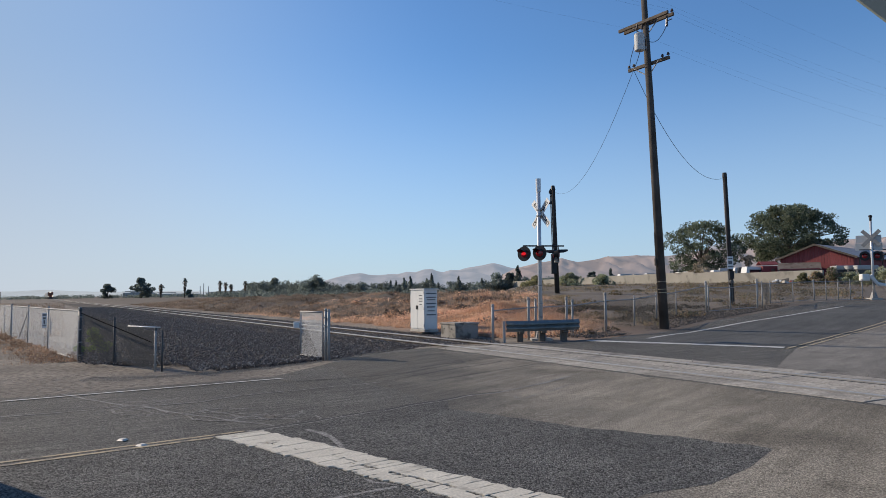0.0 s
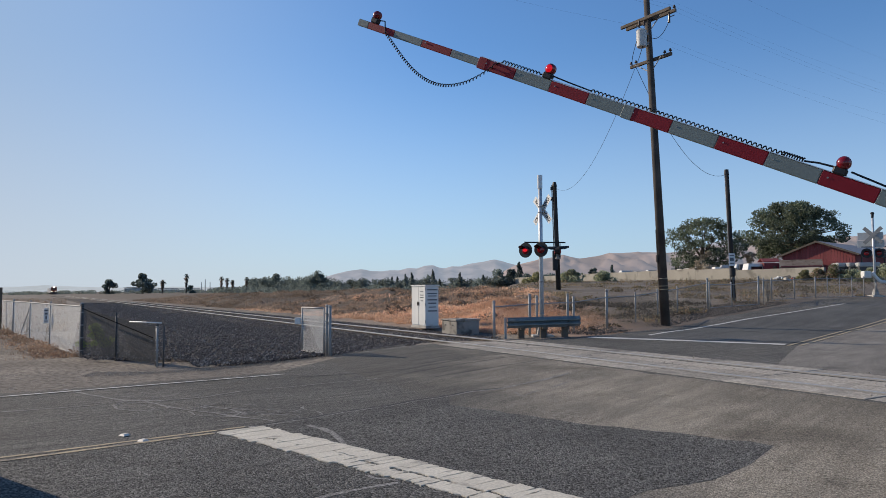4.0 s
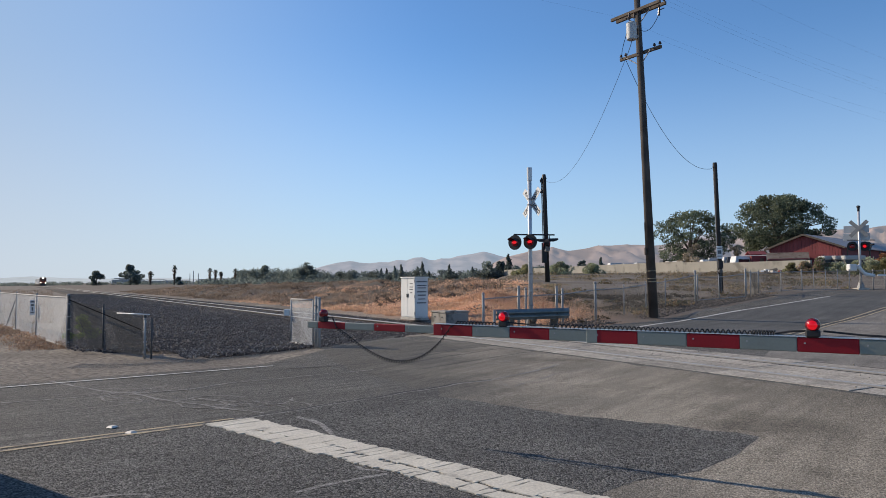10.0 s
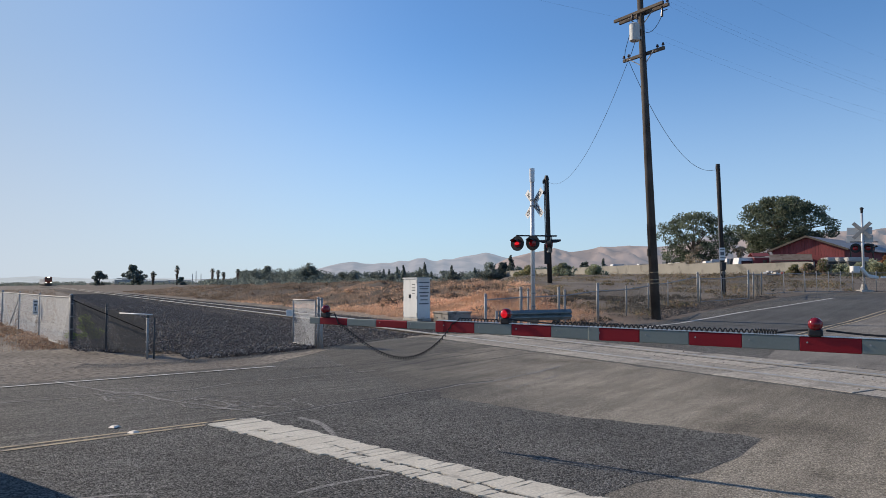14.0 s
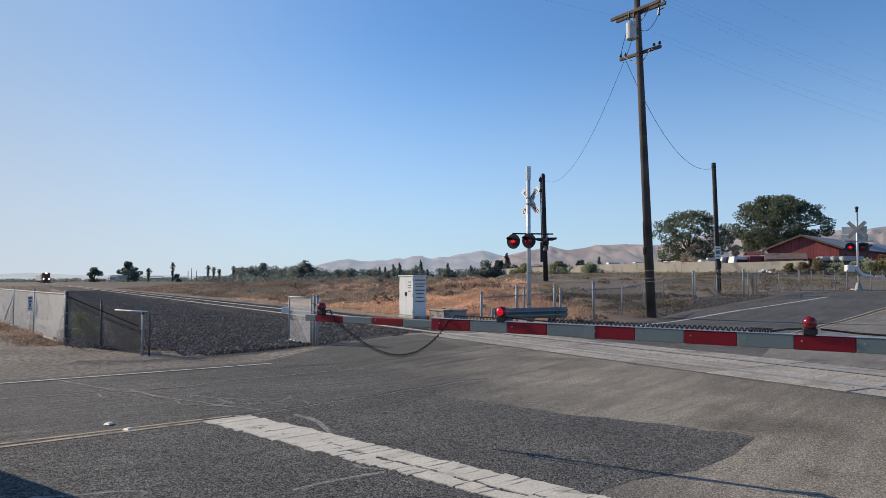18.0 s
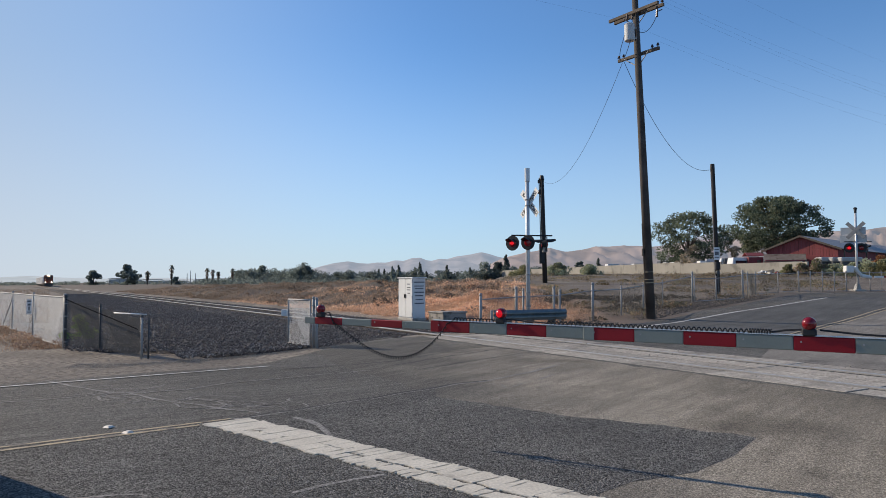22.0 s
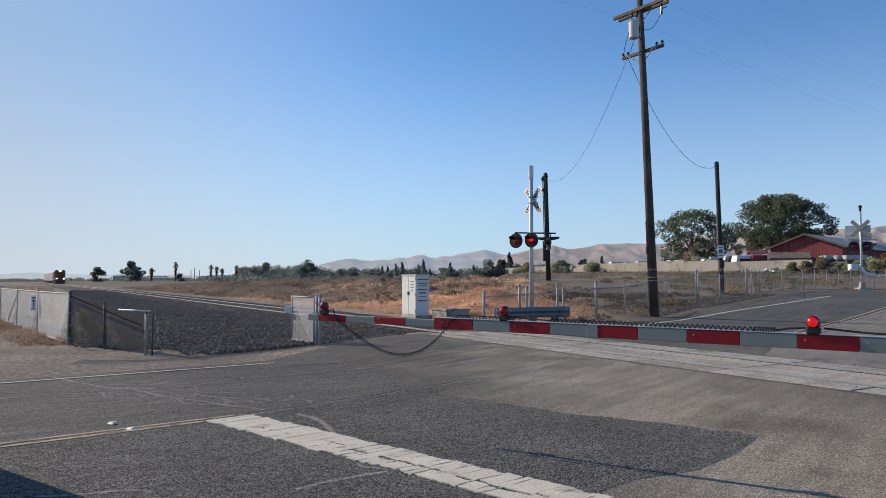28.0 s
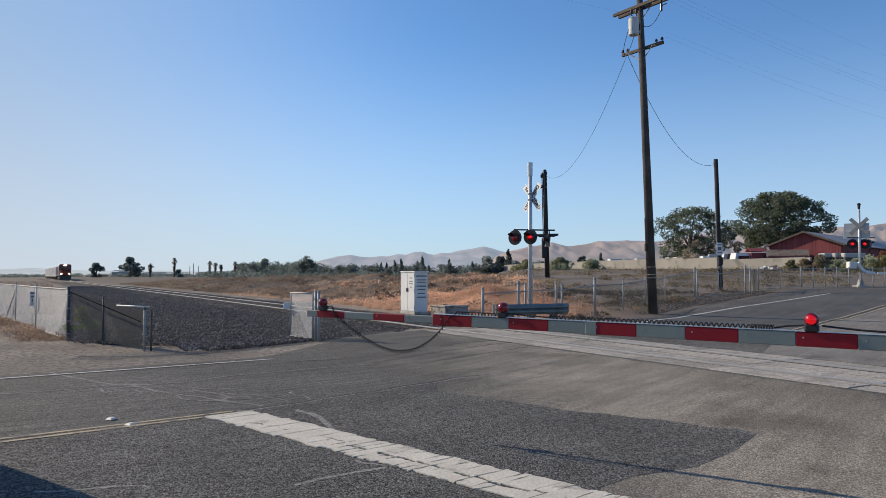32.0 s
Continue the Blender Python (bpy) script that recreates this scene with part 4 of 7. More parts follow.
# return fence, its shade put into darker steel, with a lower end post, and its bar
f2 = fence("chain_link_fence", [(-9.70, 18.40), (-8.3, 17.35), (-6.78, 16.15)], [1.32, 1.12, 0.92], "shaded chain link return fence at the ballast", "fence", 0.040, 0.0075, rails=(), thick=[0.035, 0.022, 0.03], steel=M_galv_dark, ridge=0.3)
bm = bmn()
tube(bm, [(-9.62, 18.26, 1.27), (-8.9, 17.7, 1.10), (-8.0, 17.0, 0.90), (-6.85, 16.1, 0.64)], 0.011)
part("top_wire", bm, M_dull, f2)
bar = empty("barrier_bar", Matrix.Translation((-6.5, 15.85, ground_z(-6.5, 15.85))), "low white pipe bar beside the end post", "barrier")
bm = bmn()
rod(bm, (0, 0, -0.05), (0, 0, 0.90), 0.02, seg=10)
part("post", bm, M_galv_dark, bar, smooth=True)
bm = bmn()
rod(bm, (-0.06, 0.02, 0.985), (-1.03, 0.55, 1.0), 0.014, seg=8)
part("bar", bm, M_sign_white, bar, "white painted pipe", smooth=True)
bm = bmn()
rod(bm, (-0.15, 0.0, -0.05), (-0.15, 0.0, 0.88), 0.022, seg=10)
ball(bm, (-0.15, 0, 0.89), 0.032, (1, 1, 0.8), 10, 6)
part("bollard", bm, M_galv, bar, smooth=True)
# small notice on the sunlit fence
nt = empty("notice_sign", Matrix.Translation((-12.66, 21.88, 0.86)) @ Matrix.Rotation(radians(205), 4, "Z"), "small white notice with dark print wired to the fence", "sign")
bm = bmn()
box(bm, (0, 0.03, 0.1), (0.14, 0.006, 0.46), bevel=0.002)
part("plate", bm, M_sign_white, nt)
for k, (w, h, zz) in enumerate(((0.11, 0.05, 0.27), (0.08, 0.06, 0.17), (0.04, 0.12, 0.05), (0.10, 0.03, -0.06))):
    bm = bmn()
    box(bm, (0, 0.036, zz), (w, 0.003, h))
    part("printed_bar", bm, M_grey_print, nt)

# gate leaf left standing at the ballast, with its box
gl = empty("fence_panel", Matrix.Translation((0, 0, 0)), "galvanised mesh fence panel standing in the ballast", "fence")
gp, gq = Vector((-4.05, 18.95, 0.06)), Vector((-3.28, 17.95, 0.06))
part("mesh", link_mesh(bmn(), gp, gq, 1.16, 1.16, 0.035, 0.0042, 0.2), M_fence_pale, gl)
bm = bmn()
for a, b in ((gp, gp + Vector((0, 0, 1.18))), (gq, gq + Vector((0, 0, 1.18))), (gp + Vector((0, 0, 1.18)), gq + Vector((0, 0, 1.18))), (gp + Vector((0, 0, 0.03)), gq + Vector((0, 0, 0.03)))):
    rod(bm, a, b, 0.02, seg=8)
part("frame", bm, M_galv, gl, smooth=True)
for dx, dy, h in ((0.10, -0.12, 1.24), (0.19, -0.2, 1.22)):
    bm = bmn()
    rod(bm, gq + Vector((dx, dy, -0.1)), gq + Vector((dx, dy, h)), 0.038, seg=10)
    ball(bm, gq + Vector((dx, dy, h)), 0.046, (1, 1, 0.8), 10, 6)
    part("post", bm, M_galv, gl, smooth=True)
for zz in (0.45, 0.85, 1.05):
    bm = bmn()
    box(bm, tuple(gq + Vector((0.12, -0.14, zz))), (0.14, 0.12, 0.03), bevel=0.004)
    part("hinge", bm, M_galv, gl)
bm = bmn()
box(bm, tuple(gp + Vector((-0.12, 0.06, 0.82))), (0.16, 0.13, 0.17), bevel=0.01)
part("box", bm, M_cabinet, gl, "small white switch box")

# long fence along the far verge
right = [(1.31, 22.7), (2.58, 23.9), (2.85, 24.15), (4.05, 25.1), (4.3, 25.35), (5.78, 26.74), (7.36, 28.7), (9.0, 31.3), (10.63, 33.7), (12.95, 36.2)]
fence("chain_link_fence", right, [1.15, 1.35, 1.3, 1.3, 1.2, 1.38, 1.2, 1.2, 1.2, 1.5], "long grey chain link fence along the far verge", "fence", 0.075, 0.0034, rails=(0.96,), thick=[0.045, 0.05, 0.04, 0.045, 0.04, 0.05, 0.03, 0.03, 0.03, 0.05], bands=False, tops=[1.08, 1.14, 1.14, 1.13, 1.12, 1.22, 1.18, 1.18, 1.2, 1.4])
fence("chain_link_fence", [(16.7, 38.9), (17.1, 39.2), (18.8, 42.0)], [1.5, 1.4, 1.3], "chain link fence by the slim pole", "fence", 0.085, 0.0036, bands=False, rails=(0.96,), thick=[0.05, 0.035, 0.04])
fence("chain_link_fence", [(13.1, 36.3), (14.6, 37.3), (16.6, 38.7)], [1.3, 1.25, 1.35], "chain link fence bay beside the slim pole", "fence", 0.085, 0.0036, bands=False, rails=(0.96, 0.05))
# picket-like post row far right
feet = [(22.9 + 0.79 * i, 45.0 + 0.05 * i) for i in range(25)]
fence("chain_link_fence", feet, [1.25] * 25, "chain link fence with close grey posts beyond the road", "fence", 0.09, 0.0042, bands=False, rails=(0.97, 0.04), thick=[0.045] + [0.030] * 24)
fence("chain_link_fence", [(18.8, 42.0), (20.9, 43.6), (22.9, 45.0)], [1.25] * 3, "chain link fence with a bottom rail by the road", "fence", 0.09, 0.0042, bands=False, rails=(0.97, 0.06))

# ---- equipment beside the track ----
def cabinet():
    ob = empty("signal_cabinet", Matrix.Translation((-1.18, 30.0, 0.1)) @ pose(0, 0, 0, 0, 0, -59), "white steel signal cabinet with double doors and grey print", "cabinet")
    W, D, H = 1.24, 0.60, 1.66
    bm = bmn()
    box(bm, (0, 0, 0.03), (W + 0.06, D + 0.06, 0.10), bevel=0.01)
    part("plinth", bm, M_block, ob)
    bm = bmn()
    box(bm, (0, 0, 0.08 + H / 2), (W, D, H), bevel=0.012)
    part("body", bm, M_cabinet, ob)
    bm = bmn()
    box(bm, (0, 0, 0.08 + H + 0.02), (W + 0.10, D + 0.10, 0.05), bevel=0.012)
    part("roof", bm, M_cabinet, ob)
    for s in (-1, 1):
        bm = bmn()
        box(bm, (s * W / 4, -D / 2 - 0.012, 0.08 + H / 2), (W / 2 - 0.02, 0.026, H - 0.08), bevel=0.006)
        d = part("door", bm, M_cabinet, ob)
        for zz in (0.2, 0.9, 1.55):
            bm = bmn()
            rod(bm, (s * (W / 2 - 0.015), -D / 2 - 0.03, zz), (s * (W / 2 - 0.015), -D / 2 - 0.03, zz + 0.12), 0.014, seg=8)
            part("hinge", bm, M_galv, d)
        bm = bmn()
        box(bm, (s * 0.05, -D / 2 - 0.035, 1.0), (0.05, 0.03, 0.16), bevel=0.006)
        part("handle", bm, M_black, d, "dark latch handle")
    # illegible print as plain bars
    for k, (w, zz) in enumerate(((0.26, 1.5), (0.3, 1.36), (0.3, 1.26), (0.2, 1.12))):
        bm = bmn()
        box(bm, (W / 4, -D / 2 - 0.027, zz), (w, 0.004, 0.035))
        part("printed_bar", bm, M_grey_print, ob)
    for k, (w, zz, h) in enumerate(((0.5, 1.58, 0.05), (0.46, 1.42, 0.04), (0.40, 1.32, 0.04), (0.46, 1.16, 0.05), (0.38, 1.02, 0.05), (0.34, 0.86, 0.04), (0.44, 0.70, 0.05))):
        bm = bmn()
        box(bm, (W / 2 + 0.003, 0.0, zz), (0.004, w, h))
        part("printed_bar", bm, M_grey_print, ob)
    return ob


cabinet()


def concrete_vault(m, w, d, h, label):
    ob = empty("concrete_vault", m, label, "concrete box")
    bm = bmn()
    box(bm, (0, 0, h / 2 - 0.05), (w, d, h + 0.1), bevel=0.02)
    part("body", bm, M_vault, ob)
    for s in (-1, 1):
        bm = bmn()
        box(bm, (s * (w / 4 + 0.01), 0, h + 0.035), (w / 2 + 0.01, d + 0.06, 0.07 + 0.012 * s), bevel=0.015)
        lid = part("lid", bm, M_vault, ob)
        for k in (-1, 1):
            bm = bmn()
            rod(bm, (s * w * 0.27 + k * 0.08, -0.05, h + 0.08), (s * w * 0.27 + k * 0.08, 0.05, h + 0.08), 0.012, seg=6)
            part("lifting_eye", bm, M_rail, lid)
        bm = bmn()
        box(bm, (s * w * 0.24, -d / 2 - 0.004, h * 0.72), (0.10, 0.012, 0.05), bevel=0.004)
        part("inset_handle", bm, M_galv_dark, ob)


concrete_vault(pose(0.28, 26.93, -0.06, 0, 0, -59), 1.10, 1.0, 0.57, "pale square concrete vault with two flat lids")


# flashing lamp: a disc that slides out of the hood when lit
FLASH = {}


def flasher(parent, at, turn, key, r=0.152, back=0.305, tilt=0, low=0.62):
    """One railway signal head: round black backing, hood, red lens and a lit disc behind it."""
    m = Matrix.Translation(at) @ pose(0, 0, 0, tilt, 0, turn)
    bm = bmn()
    rod(bm, (0, -0.005, 0), (0, 0.010, 0), back, seg=28)
    hd = part("backing_disc", bm, M_black, parent)
    hd.matrix_basis = m
    bm = bmn()
    rod(bm, (0, 0.01, 0), (0, 0.16, 0), r * 1.1, r * 0.8, seg=20)
    part("housing", bm, M_black, hd, smooth=False)
    # hood: a half tube over the lens, longer on top
    bm = bmn()
    seg = 20
    outer, inner = [], []
    for i in range(seg + 1):
        a = math.pi * (0.10 + 0.80 * i / seg)
        ln = 0.29 * min(1.0, 0.45 + 1.6 * max(0.0, math.sin(a) - 0.3))
        for rr, lst in ((r * 1.14, outer), (r * 1.08, inner)):
            lst.append((bm.verts.new((rr * math.cos(a), -0.005, rr * math.sin(a))), bm.verts.new((rr * math.cos(a), -0.005 - ln, rr * math.sin(a)))))
    for i in range(seg):
        for lst in (outer, inner):
            bm.faces.new((lst[i][0], lst[i][1], lst[i + 1][1], lst[i + 1][0]))
        bm.faces.new((outer[i][1], inner[i][1], inner[i + 1][1], outer[i + 1][1]))
    bmesh.ops.recalc_face_normals(bm, faces=bm.faces)
    part("hood", bm, M_black, hd)
    bm = bmn()
    ball(bm, (0, -0.005, 0), r, (1, 0.22, 1), 20, 10)
    part("lens", bm, M_lens, hd, "dark red lens", smooth=True)
    bm = bmn()
    ball(bm, (0, 0, 0), r * 0.64, (1, 0.20, low), 20, 8)
    lit = part("bulb", bm, M_lit, hd, "glowing red lamp", smooth=True)
    if key:
        FLASH.setdefault(key, []).append(lit)
    lit.matrix_basis = Matrix.Translation((0, 0.03, 0))
    return hd


def lettering(text, size, parent, m):
    cu = bpy.data.curves.new("lettering", "FONT")
    cu.body, cu.size, cu.extrude, cu.align_x, cu.align_y = text, size, 0.001, "CENTER", "CENTER"
    cu.offset = size * 0.032
    cu.materials.append(M_sign_black)
    ob = new("lettering", cu)
    ob.parent = parent
    ob.matrix_basis = m
    return ob


def crossbuck(parent, z, turn, front=True, size=1.22, offset=-0.075):
    for k, (ang, words) in enumerate(((45, ("RAIL", "ROAD")), (-45, ("CROS", "SING")))):
        bm = bmn()
        box(bm, (0, 0, 0), (size, 0.006, 0.23), bevel=0.002)
        bl = part("crossbuck_blade", bm, M_sign_white if front else M_buck_back, parent, "white crossbuck blade with black letters" if front else "bare metal back of a crossbuck blade")
        bl.matrix_basis = Matrix.Translation((0, 0, z)) @ pose(0, 0, 0, 0, 0, turn) @ Matrix.Translation((0, offset - 0.008 * k, 0)) @ pose(0, 0, 0, 0, ang, 0)
        if front:
            for s, wd in ((-1, words[0]), (1, words[1])):
                lettering(wd, 0.17, bl, Matrix.Translation((s * size * 0.27, -0.0045, 0)) @ pose(0, 0, 0, 90, 0, 0))


def mast_base(parent, r=0.055):
    bm = bmn()
    bmesh.ops.create_cone(bm, cap_ends=True, segments=4, radius1=0.24, radius2=0.13, depth=0.4, matrix=Matrix.Translation((0, 0, 0.25)) @ pose(0, 0, 0, 0, 0, 45))
    part("base", bm, M_galv, parent)
    bm = bmn()
    box(bm, (0, 0, 0), (0.7, 0.7, 0.14), bevel=0.02)
    part("footing", bm, M_block, parent)


# crossing signal across the track
g1 = ground_z(2.95, 23.6)
s1 = empty("crossing_signal", Matrix.Translation((2.95, 23.6, g1)), "silver crossing signal mast with crossbuck and red flashers", "crossing signal", "crossing signals")
mast_base(s1)
bm = bmn()
rod(bm, (0, 0, 0.1), (0, 0, 5.22), 0.072, 0.068, seg=16)
part("mast", bm, M_alu, s1, smooth=True)
bm = bmn()
rod(bm, (0, 0, 4.95), (0, 0, 5.40), 0.085, 0.088, seg=16)
part("bell", bm, M_alu, s1, "silver bell housing")
for zz in (4.32, 4.12, 1.8, 1.2, 0.75):
    bm = bmn()
    rod(bm, (0, 0, zz), (0, 0, zz + 0.04), 0.088, seg=14)
    part("clamp", bm, M_galv, s1)
crossbuck(s1, 4.23, -59, size=1.2, offset=0.09)
bm = bmn()
rod(bm, (-0.55, -0.05, 3.14), (0.85, 0.2, 3.14), 0.025, seg=8)
part("cross_arm", bm, M_black, s1)
flasher(s1, (-0.53, -0.18, 2.87), -36, "left", 0.13, 0.25)
flasher(s1, (-0.02, -0.20, 2.89), -34, "right", 0.13, 0.25)
flasher(s1, (0.66, 0.1, 2.87), 78, None, 0.13, 0.25)
flasher(s1, (0.52, 0.3, 2.87), -100, None, 0.13, 0.25)
bm = bmn()
for x in (-0.53, -0.02):
    rod(bm, (x, -0.06, 3.14), (x, -0.1, 2.97), 0.02, seg=6)
part("hanger", bm, M_black, s1)
bm = bmn()
box(bm, (0.6, 0.2, 2.69), (0.16, 0.2, 0.22), bevel=0.02)
part("junction_box", bm, M_galv, s1)

# crossing signal beyond, with its gate machine
x2, y2 = 26.9, 45.4
g2 = ground_z(x2, y2) + 0.03
s2 = empty("crossing_signal", pose(x2, y2, g2), "silver crossing signal mast with gate machine and sign backs", "crossing signal", "crossing signals")
mast_base(s2)
bm = bmn()
rod(bm, (0, 0, 0.1), (0, 0, 5.0), 0.075, 0.07, seg=14)
part("mast", bm, M_alu, s2, smooth=True)
bm = bmn()
rod(bm, (0, 0, 4.9), (0, 0, 5.35), 0.06, 0.10, seg=10)
ball(bm, (0, 0, 5.3), 0.12, (1, 1, 0.8), 10, 6)
part("bell", bm, M_black, s2, smooth=True)
crossbuck(s2, 3.88, -36, front=False, size=1.40, offset=-0.14)
for zz, w in ((3.86, 1.42), (3.36, 1.5)):
    bm = bmn()
    box(bm, (0, 0, 0), (w, 0.01, 0.47), bevel=0.003)
    o = part("sign_back", bm, M_sign_back, s2, "plain pale back of a sign plate")
    o.matrix_basis = Matrix.Translation((-0.10, 0.14, zz)) @ pose(0, 0, 0, 0, 0, -34)
bm = bmn()
rod(bm, (-0.8, 0, 3.15), (1.0, 0, 3.15), 0.03, seg=8)
part("cross_arm", bm, M_black, s2)
flasher(s2, (-0.52, -0.1, 2.75), -30, "far_left", low=1.0)
flasher(s2, (0.26, -0.12, 2.75), -30, "far_right", low=1.0)
flasher(s2, (0.70, 0.15, 2.75), 30, None)
bm = bmn()
box(bm, (-0.58, -0.05, 1.38), (0.48, 0.42, 0.44), bevel=0.04)
part("gate_machine", bm, M_cabinet, s2, "white gate machine box")
bm = bmn()
for a, b in (((-0.3, -0.2, 1.5), (0.15, -0.25, 0.95)), ((0.15, -0.25, 0.95), (0.75, -0.25, 0.85))):
    rod(bm, a, b, 0.13, 0.10, seg=8)
part("counterweight_arm", bm, M_cabinet, s2)
for k in range(12):
    bm = bmn()
    box(bm, (1.25 + 0.62 * k, -0.25, 0.88), (0.62, 0.045, 0.11), bevel=0.006)
    part("red_stripe" if k % 2 else "white_stripe", bm, M_red if k % 2 else M_sign_white, s2, "red reflective band" if k % 2 else "white reflective band")

# guardrail before the mast
gr = empty("guardrail", Matrix.Identity(4), "short grey-green steel guardrail on timber posts", "guardrail")
prof = [(-0.17, 0.0), (-0.12, 0.03), (-0.085, 0.075), (-0.05, 0.075), (0.0, 0.005), (0.05, 0.075), (0.085, 0.075), (0.12, 0.03), (0.17, 0.0)]
ga, gb = Vector((1.76, 22.52, 0.61)), Vector((4.22, 23.30, 0.63))
gd = (gb - ga).normalized()
gs = Vector((gd.y, -gd.x, 0))
bm = bmn()
rings = []
for t in np.linspace(0, 1, 12):
    c = ga.lerp(gb, t) - gs * (0.35 * max(0, abs(t - 0.5) - 0.40) * 4)
    rings.append([[bm.verts.new(c + gs * (o + w) + Vector((0, 0, h))) for h, o in prof] for w in (0, -0.006)])
for a, b in zip(rings, rings[1:]):
    for k in range(len(prof) - 1):
        for w in (0, 1):
            bm.faces.new((a[w][k], a[w][k + 1], b[w][k + 1], b[w][k]))
bmesh.ops.recalc_face_normals(bm, faces=bm.faces)
part("beam", bm, M_guard, gr)
for t in (0.2, 0.5, 0.8):
    c = ga.lerp(gb, t)
    bm = bmn()
    box(bm, (c.x - gs.x * 0.22, c.y - gs.y * 0.22, 0.35), (0.2, 0.2, 0.72), bevel=0.015)
    pp = part("post", bm, M_timber, gr, "weathered timber post")
    bm = bmn()
    box(bm, (c.x - gs.x * 0.07, c.y - gs.y * 0.07, 0.54), (0.16, 0.16, 0.34), bevel=0.012)
    part("block", bm, M_timber, pp)
bm = bmn()
rod(bm, (ga.x - 0.1, ga.y + 0.1, 0.1), (ga.x - 0.1, ga.y + 0.1, 0.78), 0.045, seg=8)
part("end_stake", bm, M_galv, gr)


# ---- poles and wires ----
def wire(name, a, b, sag, r, label, n=24, group="wires"):
    a, b = Vector(a), Vector(b)
    pts = []
    for i in range(n + 1):
        t = i / n
        p = a.lerp(b, t)
        p.z -= sag * 4 * t * (1 - t)
        pts.append(p)
    return tagged(part(name, tube(bmn(), pts, r, 5), M_rubber, smooth=True), label, "wire", group)


def insulator(bm, p, h=0.16):
    p = Vector(p)
    rod(bm, p, p + Vector((0, 0, h)), 0.015, seg=6)
    rod(bm, p + Vector((0, 0, h * 0.4)), p + Vector((0, 0, h * 0.7)), 0.065, 0.05, seg=10)
    rod(bm, p + Vector((0, 0, h * 0.7)), p + Vector((0, 0, h)), 0.045, 0.035, seg=10)
    return bm


pole = empty("utility_pole", Matrix.Identity(4), "tall dark leaning timber utility pole with two crossarms", "utility pole", "utility poles")
PF, PT = Vector((8.41, 28.18, 0.1)), Vector((7.92, 28.18, 14.6))


def on_pole(z):
    return PF.lerp(PT, (z - PF.z) / (PT.z - PF.z))


bm = bmn()
rod(bm, PF, PT, 0.186, 0.112, seg=18)
part("shaft", bm, M_wood_pole, pole, smooth=True)
bm = bmn()
for zz in (1.75, 1.62, 2.05):
    rod(bm, on_pole(zz), on_pole(zz + 0.03), 0.182, seg=18)
part("strap", bm, M_yellow_line, pole, "faded yellow band")
ARM = Vector((0.56, -0.828, 0))
ends = {}
for nm, zz, hl, dbl in (("upper", 12.57, 1.26, True), ("lower", 10.92, 1.05, False)):
    c = on_pole(zz) - ARM * (0.0 if dbl else 0.11)
    for k in ((-1, 1) if dbl else (-1,)):
        side = Vector((ARM.y, -ARM.x, 0)) * 0.165 * -k
        bm = bmn()
        m = Matrix.Translation(c - side) @ Matrix.Rotation(math.atan2(ARM.y, ARM.x), 4, "Z")
        box(bm, (0, 0, 0), (2 * hl, 0.10, 0.13), m, bevel=0.01)
        part("crossarm", bm, M_timber, pole, "weathered timber crossarm")
    ends[nm] = (c - ARM * hl, c + ARM * hl)
    for s in (-1, 1):
        bm = bmn()
        rod(bm, c + ARM * s * 0.65 - Vector((0, 0, 0.03)), on_pole(zz - 0.55), 0.022, seg=6)
        part("brace", bm, M_galv, pole)
    for s in (-1, -0.75, 0.7, 0.97):
        bm = insulator(bmn(), c - Vector((ARM.y, -ARM.x, 0)) * 0.165 + ARM * hl * s * 0.97 + Vector((0, 0, 0.06)))
        part("insulator", bm, M_porcelain, pole, "dark porcelain insulator")
c = on_pole(12.57)
bm = bmn()
box(bm, tuple(c + Vector((0.1, -0.32, 0.02))), (0.22, 0.02, 0.12))
part("tag", bm, M_yellow_line, pole, "small yellow tag")
tr = on_pole(11.72) + Vector((-0.34, -0.18, 0))
bm = bmn()
rod(bm, tr - Vector((0, 0, 0.34)), tr + Vector((0, 0, 0.31)), 0.20, 0.205, seg=22)
rod(bm, tr + Vector((0, 0, 0.31)), tr + Vector((0, 0, 0.35)), 0.215, 0.17, seg=22)
rod(bm, tr - Vector((0, 0, 0.365)), tr - Vector((0, 0, 0.34)), 0.17, 0.20, seg=22)
tk = part("transformer", bm, M_transformer, pole, "pale grey cylindrical transformer")
bm = bmn()
for dx, dy in ((-0.1, -0.08), (0.1, -0.05)):
    insulator(bm, tr + Vector((dx, dy, 0.4)), 0.3)
part("bushing", bm, M_porcelain, tk)
bm = bmn()
box(bm, tuple(tr + Vector((0.2, 0.1, 0.2))), (0.2, 0.1, 0.1))
part("bracket", bm, M_galv, tk)
bm = bmn()
box(bm, tuple(tr + Vector((0.2, 0.1, -0.2))), (0.2, 0.1, 0.1))
part("bracket", bm, M_galv, tk)
bm = bmn()
e = ends["upper"][1]
rod(bm, e + Vector((-0.12, 0.1, -0.08)), e + Vector((-0.14, 0.1, -0.5)), 0.035, 0.05, seg=8)
rod(bm, e + Vector((-0.14, 0.1, -0.3)), e + Vector((0.05, 0.0, -0.24)), 0.02, seg=6)
part("fuse_cutout", bm, M_porcelain, pole)
bm = bmn()
a, b = on_pole(11.9), e + Vector((-0.14, 0.1, -0.45))
tube(bm, [a.lerp(b, t) - Vector((0, 0, 0.35 * 4 * t * (1 - t))) for t in np.linspace(0, 1, 12)], 0.012, 5)
l0, l1 = tr + Vector((-0.2, 0, -0.1)), ends["lower"][0] + Vector((0.2, -0.1, -0.05))
